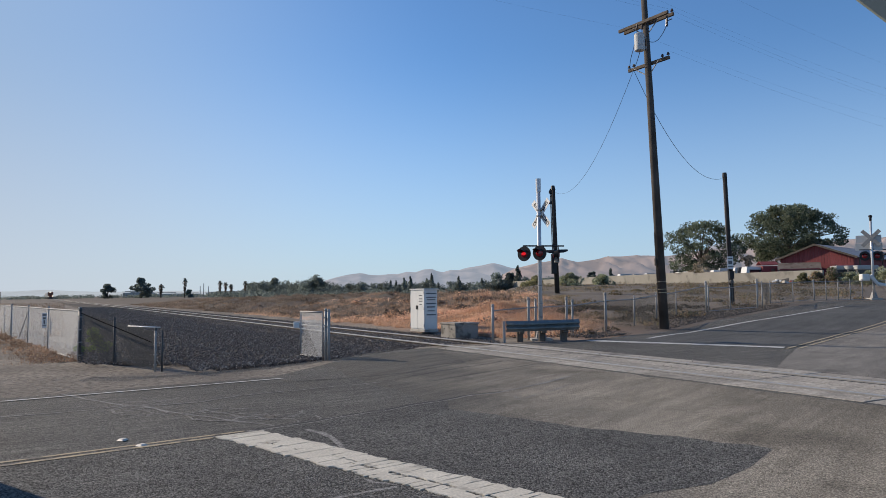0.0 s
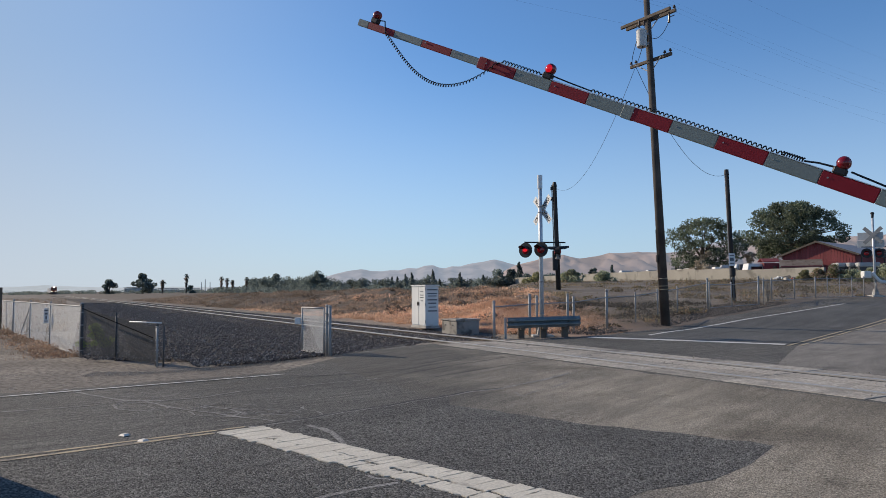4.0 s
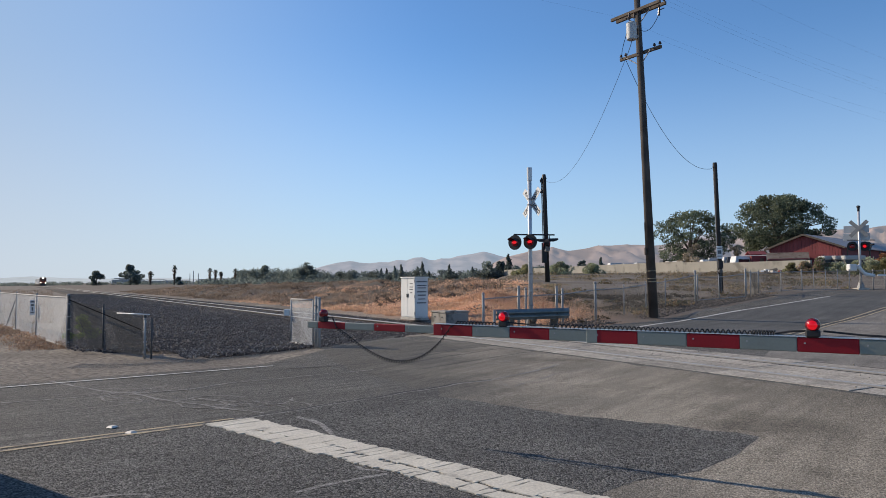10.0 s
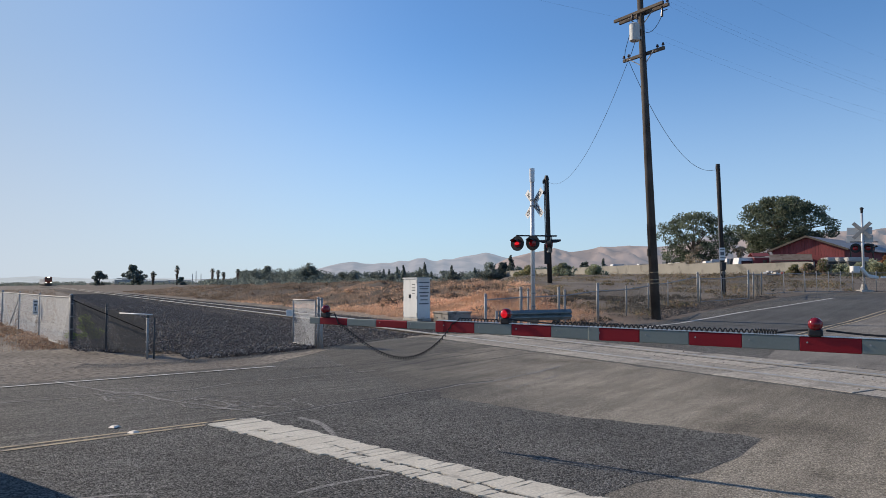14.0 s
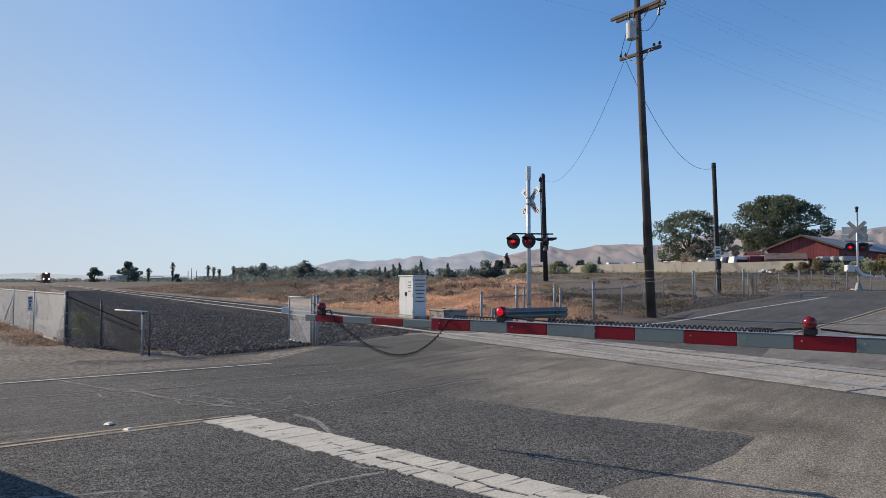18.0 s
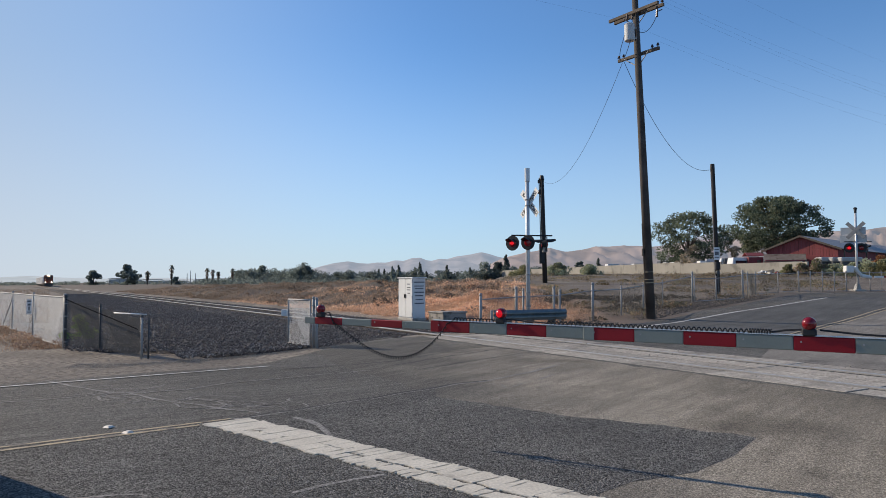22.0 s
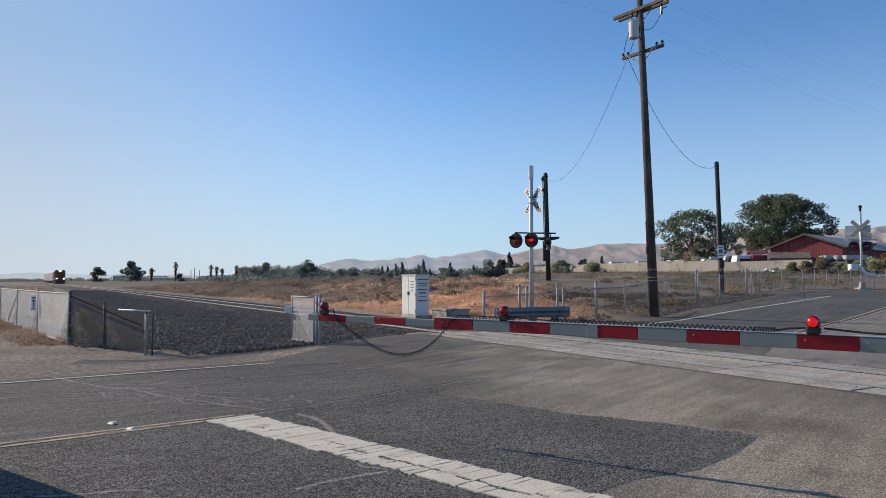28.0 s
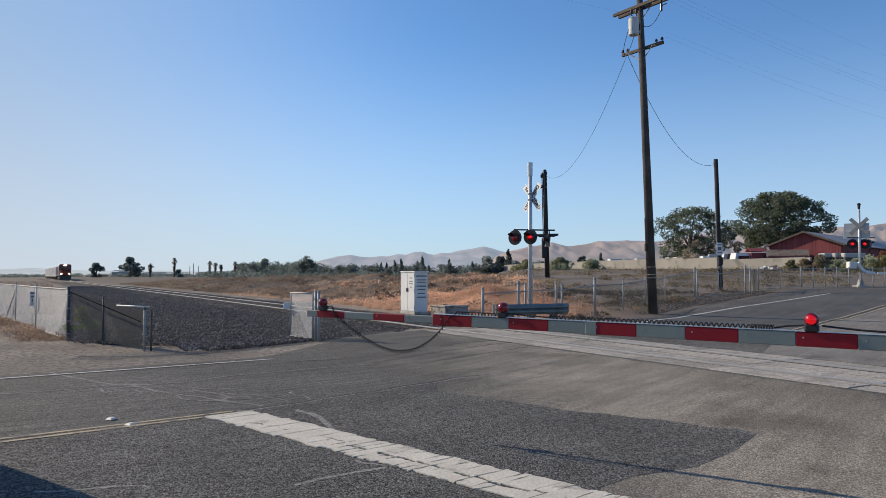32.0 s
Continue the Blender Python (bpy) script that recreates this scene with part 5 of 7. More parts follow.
tube(bm, [l0.lerp(l1, t) - Vector((0.12 * math.sin(t * 3.14), 0, 0.2 * 4 * t * (1 - t))) for t in np.linspace(0, 1, 10)], 0.012, 5)
l0 = tr + Vector((0.0, -0.2, -0.3))
tube(bm, [l0.lerp(l1, t) - Vector((0.05 * math.sin(t * 3.14), 0, 0.3 * 4 * t * (1 - t))) for t in np.linspace(0, 1, 10)], 0.012, 5)
part("drop_lead", bm, M_rubber, pole)
bm = bmn()
rod(bm, PF + Vector((-0.20, -0.05, 0)), on_pole(4.0) + Vector((-0.185, -0.04, 0)), 0.014, seg=8)
part("conduit", bm, M_timber, pole)
bm = bmn()
box(bm, tuple(on_pole(2.85) + Vector((-0.21, -0.08, 0))), (0.07, 0.12, 0.30), bevel=0.02)
part("terminal_box", bm, M_wood_pole, pole)

# service pole behind the signal
sp = empty("service_pole", Matrix.Identity(4), "slender dark service pole with a meter box", "utility pole", "utility poles")
SB, ST = Vector((8.945, 60.0, ground_z(8.945, 60.0) - 0.1)), Vector((8.74, 60.0, 10.58))
bm = bmn()
rod(bm, SB, ST, 0.21, 0.18, seg=14)
part("shaft", bm, M_pole_black, sp, smooth=True)
bm = bmn()
rod(bm, ST - Vector((0, 0, 0.2)), ST + Vector((0, 0, 0.18)), 0.23, 0.14, seg=10)
part("cap", bm, M_black, sp)
bm = bmn()
rod(bm, SB.lerp(ST, 0.2) + Vector((-0.27, -0.05, 0)), ST + Vector((-0.24, -0.05, -0.1)), 0.04, seg=8)
part("conduit", bm, M_black, sp)
bm = bmn()
box(bm, (8.66, 59.75, 4.05), (0.42, 0.3, 1.7), bevel=0.03)
part("meter_box", bm, M_black, sp)
for zz in (9.3, 10.2):
    bm = bmn()
    box(bm, (8.50, 59.9, zz), (0.24, 0.18, 0.27), bevel=0.02)
    part("fitting", bm, M_black, sp)

# slim pole by the fence, with a notice
p2 = empty("slim_pole", Matrix.Identity(4), "slim dark pole with a white notice and grey meter", "utility pole", "utility poles")
z2 = ground_z(16.35, 41.7)
b2, t2 = Vector((16.44, 41.7, z2 - 0.1)), Vector((16.25, 41.7, 8.55))
bm = bmn()
rod(bm, b2, t2, 0.145, 0.125, seg=14)
part("shaft", bm, M_pole_black, p2, smooth=True)
bm = bmn()
rod(bm, b2 + Vector((-0.16, -0.1, 0)), t2 + Vector((-0.14, -0.1, -0.4)), 0.02, seg=8)
part("conduit", bm, M_galv, p2, smooth=True)
bm = bmn()
rod(bm, t2 - Vector((0, 0, 0.2)), t2 + Vector((0, 0, 0.1)), 0.14, 0.12, seg=12)
part("cap", bm, M_black, p2)
bm = bmn()
box(bm, (16.32, 41.48, 3.30), (0.35, 0.012, 0.74), bevel=0.004)
sg = part("notice", bm, M_sign_white, p2, "white notice board with dark print")
for zz, w, h in ((3.55, 0.26, 0.05), (3.32, 0.22, 0.2), (3.08, 0.26, 0.05)):
    bm = bmn()
    box(bm, (16.32, 41.47, zz), (w, 0.008, h))
    part("printed_bar", bm, M_grey_print, sg)
bm = bmn()
rod(bm, (16.36, 41.55, 2.20), (16.36, 41.40, 2.20), 0.11, seg=16)
part("meter", bm, M_galv_dull, p2, "round grey meter")
bm = bmn()
box(bm, (16.36, 41.45, 2.58), (0.26, 0.16, 0.46), bevel=0.02)
part("meter_box", bm, M_black, p2)
bm = bmn()
rod(bm, b2 + Vector((-0.02, -0.14, 0)), b2 + Vector((-0.05, -0.14, 1.5)), 0.04, seg=10)
part("sleeve", bm, M_galv_dull, p2)

le = ends["lower"][0]
wire("service_wire", le + Vector((0.25, -0.1, -0.12)), ST + Vector((0.12, 0, -0.35)), 1.8, 0.009, "sagging service wire to the slender pole")
wire("service_wire", le + Vector((0.3, -0.2, -0.12)), t2 + Vector((-0.18, 0, -0.25)), 1.35, 0.011, "sagging service wire to the slim pole")
WAY = Vector((17.0, 11.5, 0)).normalized()
for s, z0 in ((-1, 0.2), (0.74, 0.2), (0.97, 0.2)):
    c = on_pole(12.57) + ARM * 1.18 * s + Vector((0, 0, z0))
    wire("power_line", c, c - WAY * 42 + Vector((0, 0, 0.5)), 0.8, 0.0016, "thin overhead power line")
    wire("power_line", c, c + WAY * 48, 1.0, 0.0016, "thin overhead power line")
for s, z0 in ((-0.9, 2.0), (0.9, 2.0)):
    c = on_pole(12.57) + ARM * 1.18 * s + Vector((0, 0, z0))
    wire("power_line", c, c + WAY * 48, 1.0, 0.0016, "thin overhead power line")
c = on_pole(10.92) + ARM * 1.12 + Vector((0, 0, 0.15))
wire("power_line", c, c + WAY * 48, 1.0, 0.0018, "thin overhead power line")
bm = bmn()
m = Matrix.Translation(on_pole(14.3)) @ Matrix.Rotation(math.atan2(ARM.y, ARM.x), 4, "Z")
box(bm, (0, -0.18, 0), (2.4, 0.10, 0.13), m, bevel=0.01)
part("crossarm", bm, M_timber, pole, "weathered timber crossarm")

# unseen board added beside the lane to cast the corner shadow; its raked edge shapes it
sb = empty("roadside_sign", Matrix.Translation((-5.15, 7.18, 0.0)) @ Matrix.Rotation(math.atan2(-1.45, -1.4), 4, "Z"), "plain grey board on two posts, added to cast a shadow", "sign")
bm = bmn()
rake_ = [(0.0, 0.02), (2.2, 0.02), (2.2, 2.02), (0.5, 2.02)]
rings = [[bm.verts.new((x, y, z)) for x, z in rake_] for y in (-0.01, 0.01)]
bm.faces.new(rings[0])
bm.faces.new(rings[1][::-1])
for k in range(4):
    bm.faces.new((rings[0][k], rings[1][k], rings[1][(k + 1) % 4], rings[0][(k + 1) % 4]))
bmesh.ops.recalc_face_normals(bm, faces=bm.faces)
part("board", bm, M_sign_back, sb)
for x in (0.7, 1.9):
    bm = bmn()
    rod(bm, (x, 0.04, -0.05), (x, 0.04, 2.05), 0.03, seg=8)
    part("post", bm, M_galv, sb)


# ---- trees and shrubs ----
def leaf_cloud(clumps, per, size, seed, droop=0.0):
    """Many small leaf cards strewn on the shells of clumps (x, y, z, rx, rz)."""
    rng = np.random.default_rng(seed)
    V = []
    for cx, cy, cz, rx, rz in clumps:
        d = rng.normal(size=(per, 3))
        d /= np.linalg.norm(d, axis=1)[:, None]
        rad = rng.uniform(0.45, 1.08, (per, 1)) ** 0.7
        c = np.array((cx, cy, cz)) + d * rad * np.array((rx, rx, rz))
        a = rng.normal(size=(per, 3))
        a /= np.linalg.norm(a, axis=1)[:, None]
        b = np.cross(a, rng.normal(size=(per, 3)))
        b /= np.linalg.norm(b, axis=1)[:, None] + 1e-9
        a[:, 2] -= droop
        s = size * rng.uniform(0.6, 1.3, (per, 1))
        V.append(np.stack([c - a * s, c + b * s * 0.55, c + a * s, c - b * s * 0.55], 1))
    V = np.concatenate(V).reshape(-1, 3)
    F = np.arange(len(V)).reshape(-1, 4)
    return V, F


def tree(name, at, height, width, label, category, leaf, seed, clumps=28, per=170, size=0.35, crown_from=0.25, shape=0.5, trunk=0.3, limbs=7, flat=1.0, tip=0.0, group="", bias=(0, 0), puff=(0.09, 0.17), dome=False):
    rnd = random.Random(seed)
    ob = empty(name, Matrix.Translation(at), label, category, group)
    bm = bmn()
    fork = height * (crown_from + 0.12)
    rod(bm, (0, 0, -0.3), (0.1 * width * rnd.uniform(-0.3, 0.3), 0, fork), trunk, trunk * 0.7, seg=9)
    cl = []
    for i in range(clumps):
        a = rnd.random() * math.tau
        t = rnd.random() ** 0.7
        h = crown_from + (1 - crown_from) * rnd.random()
        prof = math.sin(math.pi * min(1, max(0.05, (h - crown_from) / (1 - crown_from)) ** shape)) if tip == 0 else 1 - tip * (h - crown_from) / (1 - crown_from)
        if dome:
            k = (h - crown_from) / (1 - crown_from)
            t = rnd.random() ** 0.45
            prof = math.sqrt(max(0.02, 1 - (max(0.0, k - 0.3) / 0.72) ** 2)) * (0.55 + 0.45 * min(1, k / 0.3))
        r = width / 2 * t * max(0.25, prof)
        q = width * rnd.uniform(*puff)
        cl.append((r * math.cos(a) + bias[0] * h, r * math.sin(a) + bias[1] * h, h * height - q * 0.6 * flat, q, q * 0.72 * flat))
    for i in range(limbs):
        c = cl[i * len(cl) // max(1, limbs)]
        mid = Vector((c[0] * 0.45, c[1] * 0.45, fork + (c[2] - fork) * 0.6))
        rod(bm, (0, 0, fork * 0.85), mid, trunk * 0.5, trunk * 0.3, seg=6)
        rod(bm, mid, c[:3], trunk * 0.3, trunk * 0.1, seg=5)
    part("trunk", bm, M_bark, ob)
    V, F = leaf_cloud(cl, per, size, seed)
    raw("crown", V, F, leaf, ob)
    return ob


M_pale = island("pale_dry_leaves", [(0.36, 0.30, 0.23), (0.48, 0.41, 0.32), (0.28, 0.25, 0.18), (0.42, 0.36, 0.27)], 0.9, 0.3, 0.55)

# two eucalyptus trees behind the wall
tree("eucalyptus_tree", (47.6, 135, 3.4), 11.8, 15.6, "open-crowned dark eucalyptus tree behind the wall", "tree", M_euc, 5, 155, 108, 0.18, 0.22, 0.72, 0.30, 20, group="eucalyptus trees", puff=(0.045, 0.085), dome=True)
tree("eucalyptus_tree", (66.2, 139, 3.4), 15.0, 19.6, "broad dense dark eucalyptus tree beside the barn", "tree", M_euc, 29, 265, 118, 0.215, 0.34, 0.70, 0.5, 24, group="eucalyptus trees", puff=(0.045, 0.08), dome=True)
tree("bare_shrub", (45.6, 128, 3.2), 5.2, 6.2, "pale half-bare shrub under the eucalyptus", "shrub", M_pale, 23, 16, 120, 0.2, 0.1, 0.5, 0.12, 6)
tree("bare_shrub", (53.9, 129, 3.2), 4.8, 4.6, "pale half-bare shrub under the eucalyptus", "shrub", M_pale, 24, 12, 110, 0.2, 0.1, 0.5, 0.12, 5)

M_sage = island("grey_green_leaves", [(0.26, 0.29, 0.18), (0.38, 0.40, 0.26), (0.46, 0.46, 0.33), (0.30, 0.34, 0.21)], 0.85, 0.5, 0.55)

# shrubs before the barn and behind the far signal
for i, (px, d, h, w, m_, lb) in enumerate((
        (0.495, 89, 1.9, 2.0, M_shrub, "low olive shrub among the rubble"), (0.513, 88, 2.2, 2.6, M_oleander, "pink-flecked oleander shrub among the rubble"),
        (0.537, 87, 2.9, 3.2, M_oleander, "pink-flecked oleander shrub near the barn"), (0.562, 86, 2.0, 3.6, M_sage, "low grey-green shrub on the bank"),
        (0.584, 84, 2.2, 3.4, M_sage, "low grey-green shrub on the bank"), (0.609, 82, 3.1, 3.6, M_sage, "dense grey-green shrub behind the signal"),
        (0.632, 80, 2.7, 3.4, M_shrub, "dense olive shrub behind the signal"), (0.66, 78, 2.8, 4.0, M_shrub, "dense olive shrub behind the signal"), (0.69, 76, 3.0, 4.0, M_oleander, "dense flowering shrub behind the signal"),
        (0.168, 92, 2.3, 3.6, M_sage, "pale grey-green bush before the long wall"), (0.212, 96, 2.0, 3.4, M_sage, "pale grey-green bush before the long wall"), (0.118, 120, 2.2, 3.8, M_shrub, "green bush at the wall's end"))):
    gz_ = ground_z(px * d, d) - 0.1
    tree("shrub", (px * d, d, gz_), h * 0.80, w * 1.2, lb, "shrub", m_, 40 + i, 24, 150, 0.12, 0.05, 0.5, 0.08, 4, group="shrubs")

# green bush behind the shaded fence
tree("bush", (-10.35, 20.4, -0.05), 0.85, 1.0, "bright green bush behind the shaded fence", "shrub", island("bright_green_leaves", [(0.22, 0.31, 0.06), (0.34, 0.42, 0.09), (0.16, 0.22, 0.05)], 0.7, 0.0, 0.35), 71, 22, 90, 0.035, 0.1, 0.5, 0.02, 3)


# palms on the plain
def palm(at, h, label, seed):
    ob = empty("palm_tree", Matrix.Translation(at), label, "palm tree", "palm trees")
    rnd = random.Random(seed)
    bm = bmn()
    rod(bm, (0, 0, -0.5), (0.1, 0, h * 0.8), 0.35, 0.28, seg=8)
    part("trunk", bm, M_bark, ob)
    V, F = leaf_cloud([(0, 0, h * 0.70, 0.95, 1.5), (0, 0, h * 0.52, 0.75, 1.4), (0, 0, h * 0.36, 0.5, 1.0)], 90, 0.35, seed)
    raw("dead_skirt", V, F, M_weed, ob, "brown skirt of dead fronds")
    bm = bmn()
    for i in range(26):
        a, e = rnd.random() * math.tau, rnd.uniform(-0.5, 1.3)
        d = Vector((math.cos(a) * math.cos(e), math.sin(a) * math.cos(e), math.sin(e)))
        s = Vector((-math.sin(a), math.cos(a), 0)) * 0.32
        p0 = Vector((0.1, 0, h * 0.8))
        p1 = p0 + d * 1.0
        p2 = p0 + d * 1.75 - Vector((0, 0, 0.6))
        v = [bm.verts.new(q) for q in (p0, p1 - s, p2, p1 + s)]
        bm.faces.new(v)
    part("fronds", bm, M_leaf_hazed, ob)
    return ob


for i, (px, d, h) in enumerate(((-0.413, 330, 7.0), (-0.379, 330, 10.4), (-0.329, 380, 10.0), (-0.321, 382, 9.0), (-0.293, 380, 9.6), (-0.313, 400, 8.0))):
    palm((px * d, d, ground_z(px * d, d)), h, "lone palm tree on the far plain", 80 + i)
tree("far_tree", (-0.441 * 320, 320, 0.8), 9.2, 10.2, "round dark tree far beside the railway", "tree", M_leaf_hazed, 91, 26, 150, 0.4, 0.12, 0.6, 0.4, 4, group="far trees")
tree("far_tree", (-0.489 * 340, 340, 0.8), 6.6, 8.5, "hazy round tree far beside the railway", "tree", M_leaf_hazed, 92, 20, 120, 0.4, 0.15, 0.6, 0.4, 4, group="far trees")
tree("far_tree", (-0.372 * 330, 330, 0.8), 3.6, 5.0, "small dark tree under a palm", "tree", M_leaf_hazed, 93, 12, 100, 0.4, 0.1, 0.6, 0.3, 3, group="far trees")

def conifer(at, h, w, seed):
    """A narrow pointed crown in shrinking tiers."""
    ob = empty("conifer", Matrix.Translation(at), "dark pointed conifer in the far tree belt", "tree", "far tree belt")
    rnd = random.Random(seed)
    bm = bmn()
    rod(bm, (0, 0, -0.3), (0, 0, h * 0.5), 0.25, 0.12, seg=6)
    part("trunk", bm, M_bark, ob)
    cl = []
    for k in range(9):
        f = k / 9
        r = w / 2 * (1 - f) ** 0.8
        a = rnd.random() * math.tau
        cl.append((0.25 * r * math.cos(a), 0.25 * r * math.sin(a), h * (0.10 + 0.86 * f), r * rnd.uniform(0.75, 1.05), h * 0.09))
    V, F = leaf_cloud(cl, 60, 0.42, seed)
    raw("crown", V, F, M_leaf_hazed, ob)
    return ob


# tree belt along the plain
rnd = random.Random(12)
belt = []
for i in range(250):
    f = i / 249
    px = -0.285 + 0.61 * f + rnd.uniform(-0.006, 0.006)
    d = rnd.uniform(330, 520)
    kind = rnd.random()
    dense = 1.0 if px < 0.12 else 0.8
    h = rnd.uniform(4.0, 8.0) * dense
    if -0.29 < px < -0.17:
        h = rnd.uniform(7.2, 10.5)
    if kind < 0.22 and px > -0.12:
        conifer((px * d, d, ground_z(px * d, d)), h * 1.2, h * 0.5, 300 + i)
    else:
        tree("far_tree", (px * d, d, ground_z(px * d, d)), h, h * rnd.uniform(1.4, 2.4), "round dark tree in the far tree belt", "tree", M_leaf_hazed, 300 + i, 22, 46, 0.45, 0.04, 0.5, 0.25, 0, group="far tree belt", puff=(0.10, 0.20))
for px, d, h, w in ((0.066, 250, 7.6, 11.0), (0.094, 250, 8.2, 5.5), (0.083, 255, 6.0, 9.0), (0.225, 300, 8.4, 4.4), (0.297, 300, 7.2, 3.6), (-0.028, 330, 11.0, 5.2), (0.010, 330, 9.6, 4.6), (-0.058, 330, 9.6, 4.2), (0.043, 330, 8.2, 4.6), (0.198, 300, 7.0, 6.0), (-0.19, 330, 10.5, 12.0), (-0.25, 340, 10.0, 12.0)):
    if w < 5.6:
        conifer((px * d, d, ground_z(px * d, d)), h, w * 0.9, int(500 + px * 1000))
    else:
        tree("far_tree", (px * d, d, ground_z(px * d, d)), h, w, "tall dark tree standing out of the far belt", "tree", M_leaf_hazed, int(500 + px * 1000), 22, 80, 0.45, 0.08, 0.5, 0.25, 0, group="far tree belt", puff=(0.10, 0.18))

# low hedge and scrub line under the belt, as one mass
rng = np.random.default_rng(5)
cl = []
for i in range(700):
    px = rng.uniform(-0.34, 0.36)
    d = rng.uniform(260, 430)
    q = rng.uniform(0.8, 2.2)
    cl.append((px * d, d, ground_z(px * d, d) + q * 0.4, q * 1.8, q))
for i in range(420):
    px = rng.uniform(-0.66, 0.34)
    d = rng.uniform(430, 560)
    q = rng.uniform(1.6, 3.2) if px > -0.34 else rng.uniform(1.0, 2.0)
    cl.append((px * d, d, ground_z(px * d, d) + q * 0.5, q * 1.9, q))
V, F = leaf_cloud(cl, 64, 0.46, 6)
tagged(raw("far_scrub", V, F, M_leaf_hazed), "low dark scrub along the far fields", "scrub", kind="stuff")

# ---- dry grass ----
def blades(name, count, place, h0, h1, w, material, seed, label, category):
    rng = random.Random(seed)
    V, F = [], []
    for i in range(count):
        x, y, z, k = place(rng)
        for j in range(3):
            a = rng.random() * math.tau
            h = rng.uniform(h0, h1) * k
            lean = rng.uniform(0.1, 0.7) * h
            ox, oy = rng.uniform(-0.1, 0.1), rng.uniform(-0.1, 0.1)
            c, s = math.cos(a), math.sin(a)
            n = len(V)
            V += [(x + ox - s * w, y + oy + c * w, z - 0.03), (x + ox + s * w, y + oy - c * w, z - 0.03), (x + ox + c * lean, y + oy + s * lean, z + h)]
            F.append((n, n + 1, n + 2))
    return tagged(raw(name, V, F, material), label, category, kind="stuff")


def on_berm(rng):
    while True:
        u = 2 + 60 * rng.random() ** 1.4
        v = 14.9 + 22 * rng.random() ** 1.3
        p = tp(u, v)
        k = p.x - 0.06 * max(0, p.y - 30)
        if k > 7 or rng.random() < step(1, 7, k) or bare(p.x, p.y):
            continue
        g = noise.noise((p.x * 0.16, p.y * 0.16, 20)) + 0.5 * noise.noise((p.x * 0.6, p.y * 0.6, 2))
        if rng.random() < 0.88 * weedy(p.x, p.y) or (g < -0.25 and rng.random() < 0.6):
            continue
        return p.x, p.y, rough_z(p.x, p.y), 0.7 + 0.8 * max(0, g)


blades("dry_grass", 46000, on_berm, 0.06, 0.26, 0.008, M_grass, 31, "dry straw-coloured grass on the bank", "grass")


def brush(rng):
    while True:
        u = 8 + 130 * rng.random() ** 1.2
        v = 15.5 + 20 * rng.random()
        p = tp(u, v)
        g = noise.noise((p.x * 0.13, p.y * 0.13, 40))
        if p.x - 0.06 * max(0, p.y - 30) > 3 or bare(p.x, p.y) or g < -0.45 or rng.random() > 0.06 + weedy(p.x, p.y):
            continue
        return p.x, p.y, rough_z(p.x, p.y), 0.8 + 0.8 * g


blades("dry_weeds", 34000, brush, 0.10, 0.36, 0.014, M_weed, 32, "grey-brown dry weeds on the bank", "weeds")


def verge(rng):
    while True:
        k = rng.random()
        t = rng.random()
        a, b = Vector((-9.76, 18.48)), Vector((-24, 36.6))
        p = a.lerp(b, t * t)
        o = rng.gauss(0.35, 0.5)
        x, y = p.x - 0.78 * o, p.y - 0.62 * o
        g = noise.noise((x * 0.5, y * 0.5, 8))
        if t * t < 0.06 and rng.random() < 0.6:
            continue
        return x, y, ground_z(x, y), 0.6 + 0.7 * max(0, g)


blades("dry_weeds", 2600, verge, 0.03, 0.15, 0.008, island("russet_weeds", [(0.34, 0.21, 0.14), (0.42, 0.32, 0.23), (0.27, 0.17, 0.12), (0.50, 0.41, 0.32)], 0.9, 0.3, 0.3), 33, "russet dry weeds at the foot of the fence", "weeds")


rng = random.Random(66)
cl = []
for i in range(150):
    t = rng.random() ** 1.6
    o = rng.gauss(0.25, 0.35)
    x, y = -9.76 - 14.24 * t - 0.78 * o, 18.48 + 18.1 * t - 0.62 * o
    q = rng.uniform(0.05, 0.14)
    cl.append((x, y, ground_z(x, y) + q * 0.4, q * 1.5, q))
V, F = leaf_cloud(cl, 70, 0.03, 67)
tagged(raw("dry_clumps", V, F, island("russet_clumps", [(0.34, 0.21, 0.14), (0.42, 0.32, 0.23), (0.27, 0.17, 0.12), (0.50, 0.41, 0.32)], 0.9, 0.3, 0.3)), "russet weed clumps at the foot of the fence", "weeds", kind="stuff")


def lot(rng):
    while True:
        x, y = rng.uniform(1.0, 46), rng.uniform(27, 98)
        k = x / y
        if k < 0.05 or k > 0.58 or rng.random() > 28.0 / y:
            continue
        # keep off the paving
        if y < 45 and x > 7.0 + (y - 25.5) * 0.86 - 1.2:
            continue
        g = noise.noise((x * 0.12, y * 0.12, 50))
        g += 0.5 * noise.noise((x * 0.45, y * 0.45, 51))
        if g < 0.10 and rng.random() < 0.93:
            continue
        return x, y, ground_z(x, y), 0.45 + 0.9 * max(0, g)


blades("dry_weeds", 8000, lot, 0.06, 0.30, 0.014, island("lot_weeds", [(0.22, 0.178, 0.125), (0.36, 0.245, 0.145), (0.18, 0.18, 0.11), (0.42, 0.31, 0.20)], 0.95, 0.3, 0.4), 34, "grey-brown weeds over the dirt lot", "weeds")


def left_field(rng):
    a = rng.uniform(-0.72, -0.50)
    d = 30 + 150 * rng.random() ** 1.6
    x, y = a * d * 1.1, d
    return x, y, ground_z(x, y), 1.0


blades("dry_weeds", 4000, left_field, 0.08, 0.35, 0.03, M_weed, 35, "dry weeds over the field behind the fence", "weeds")

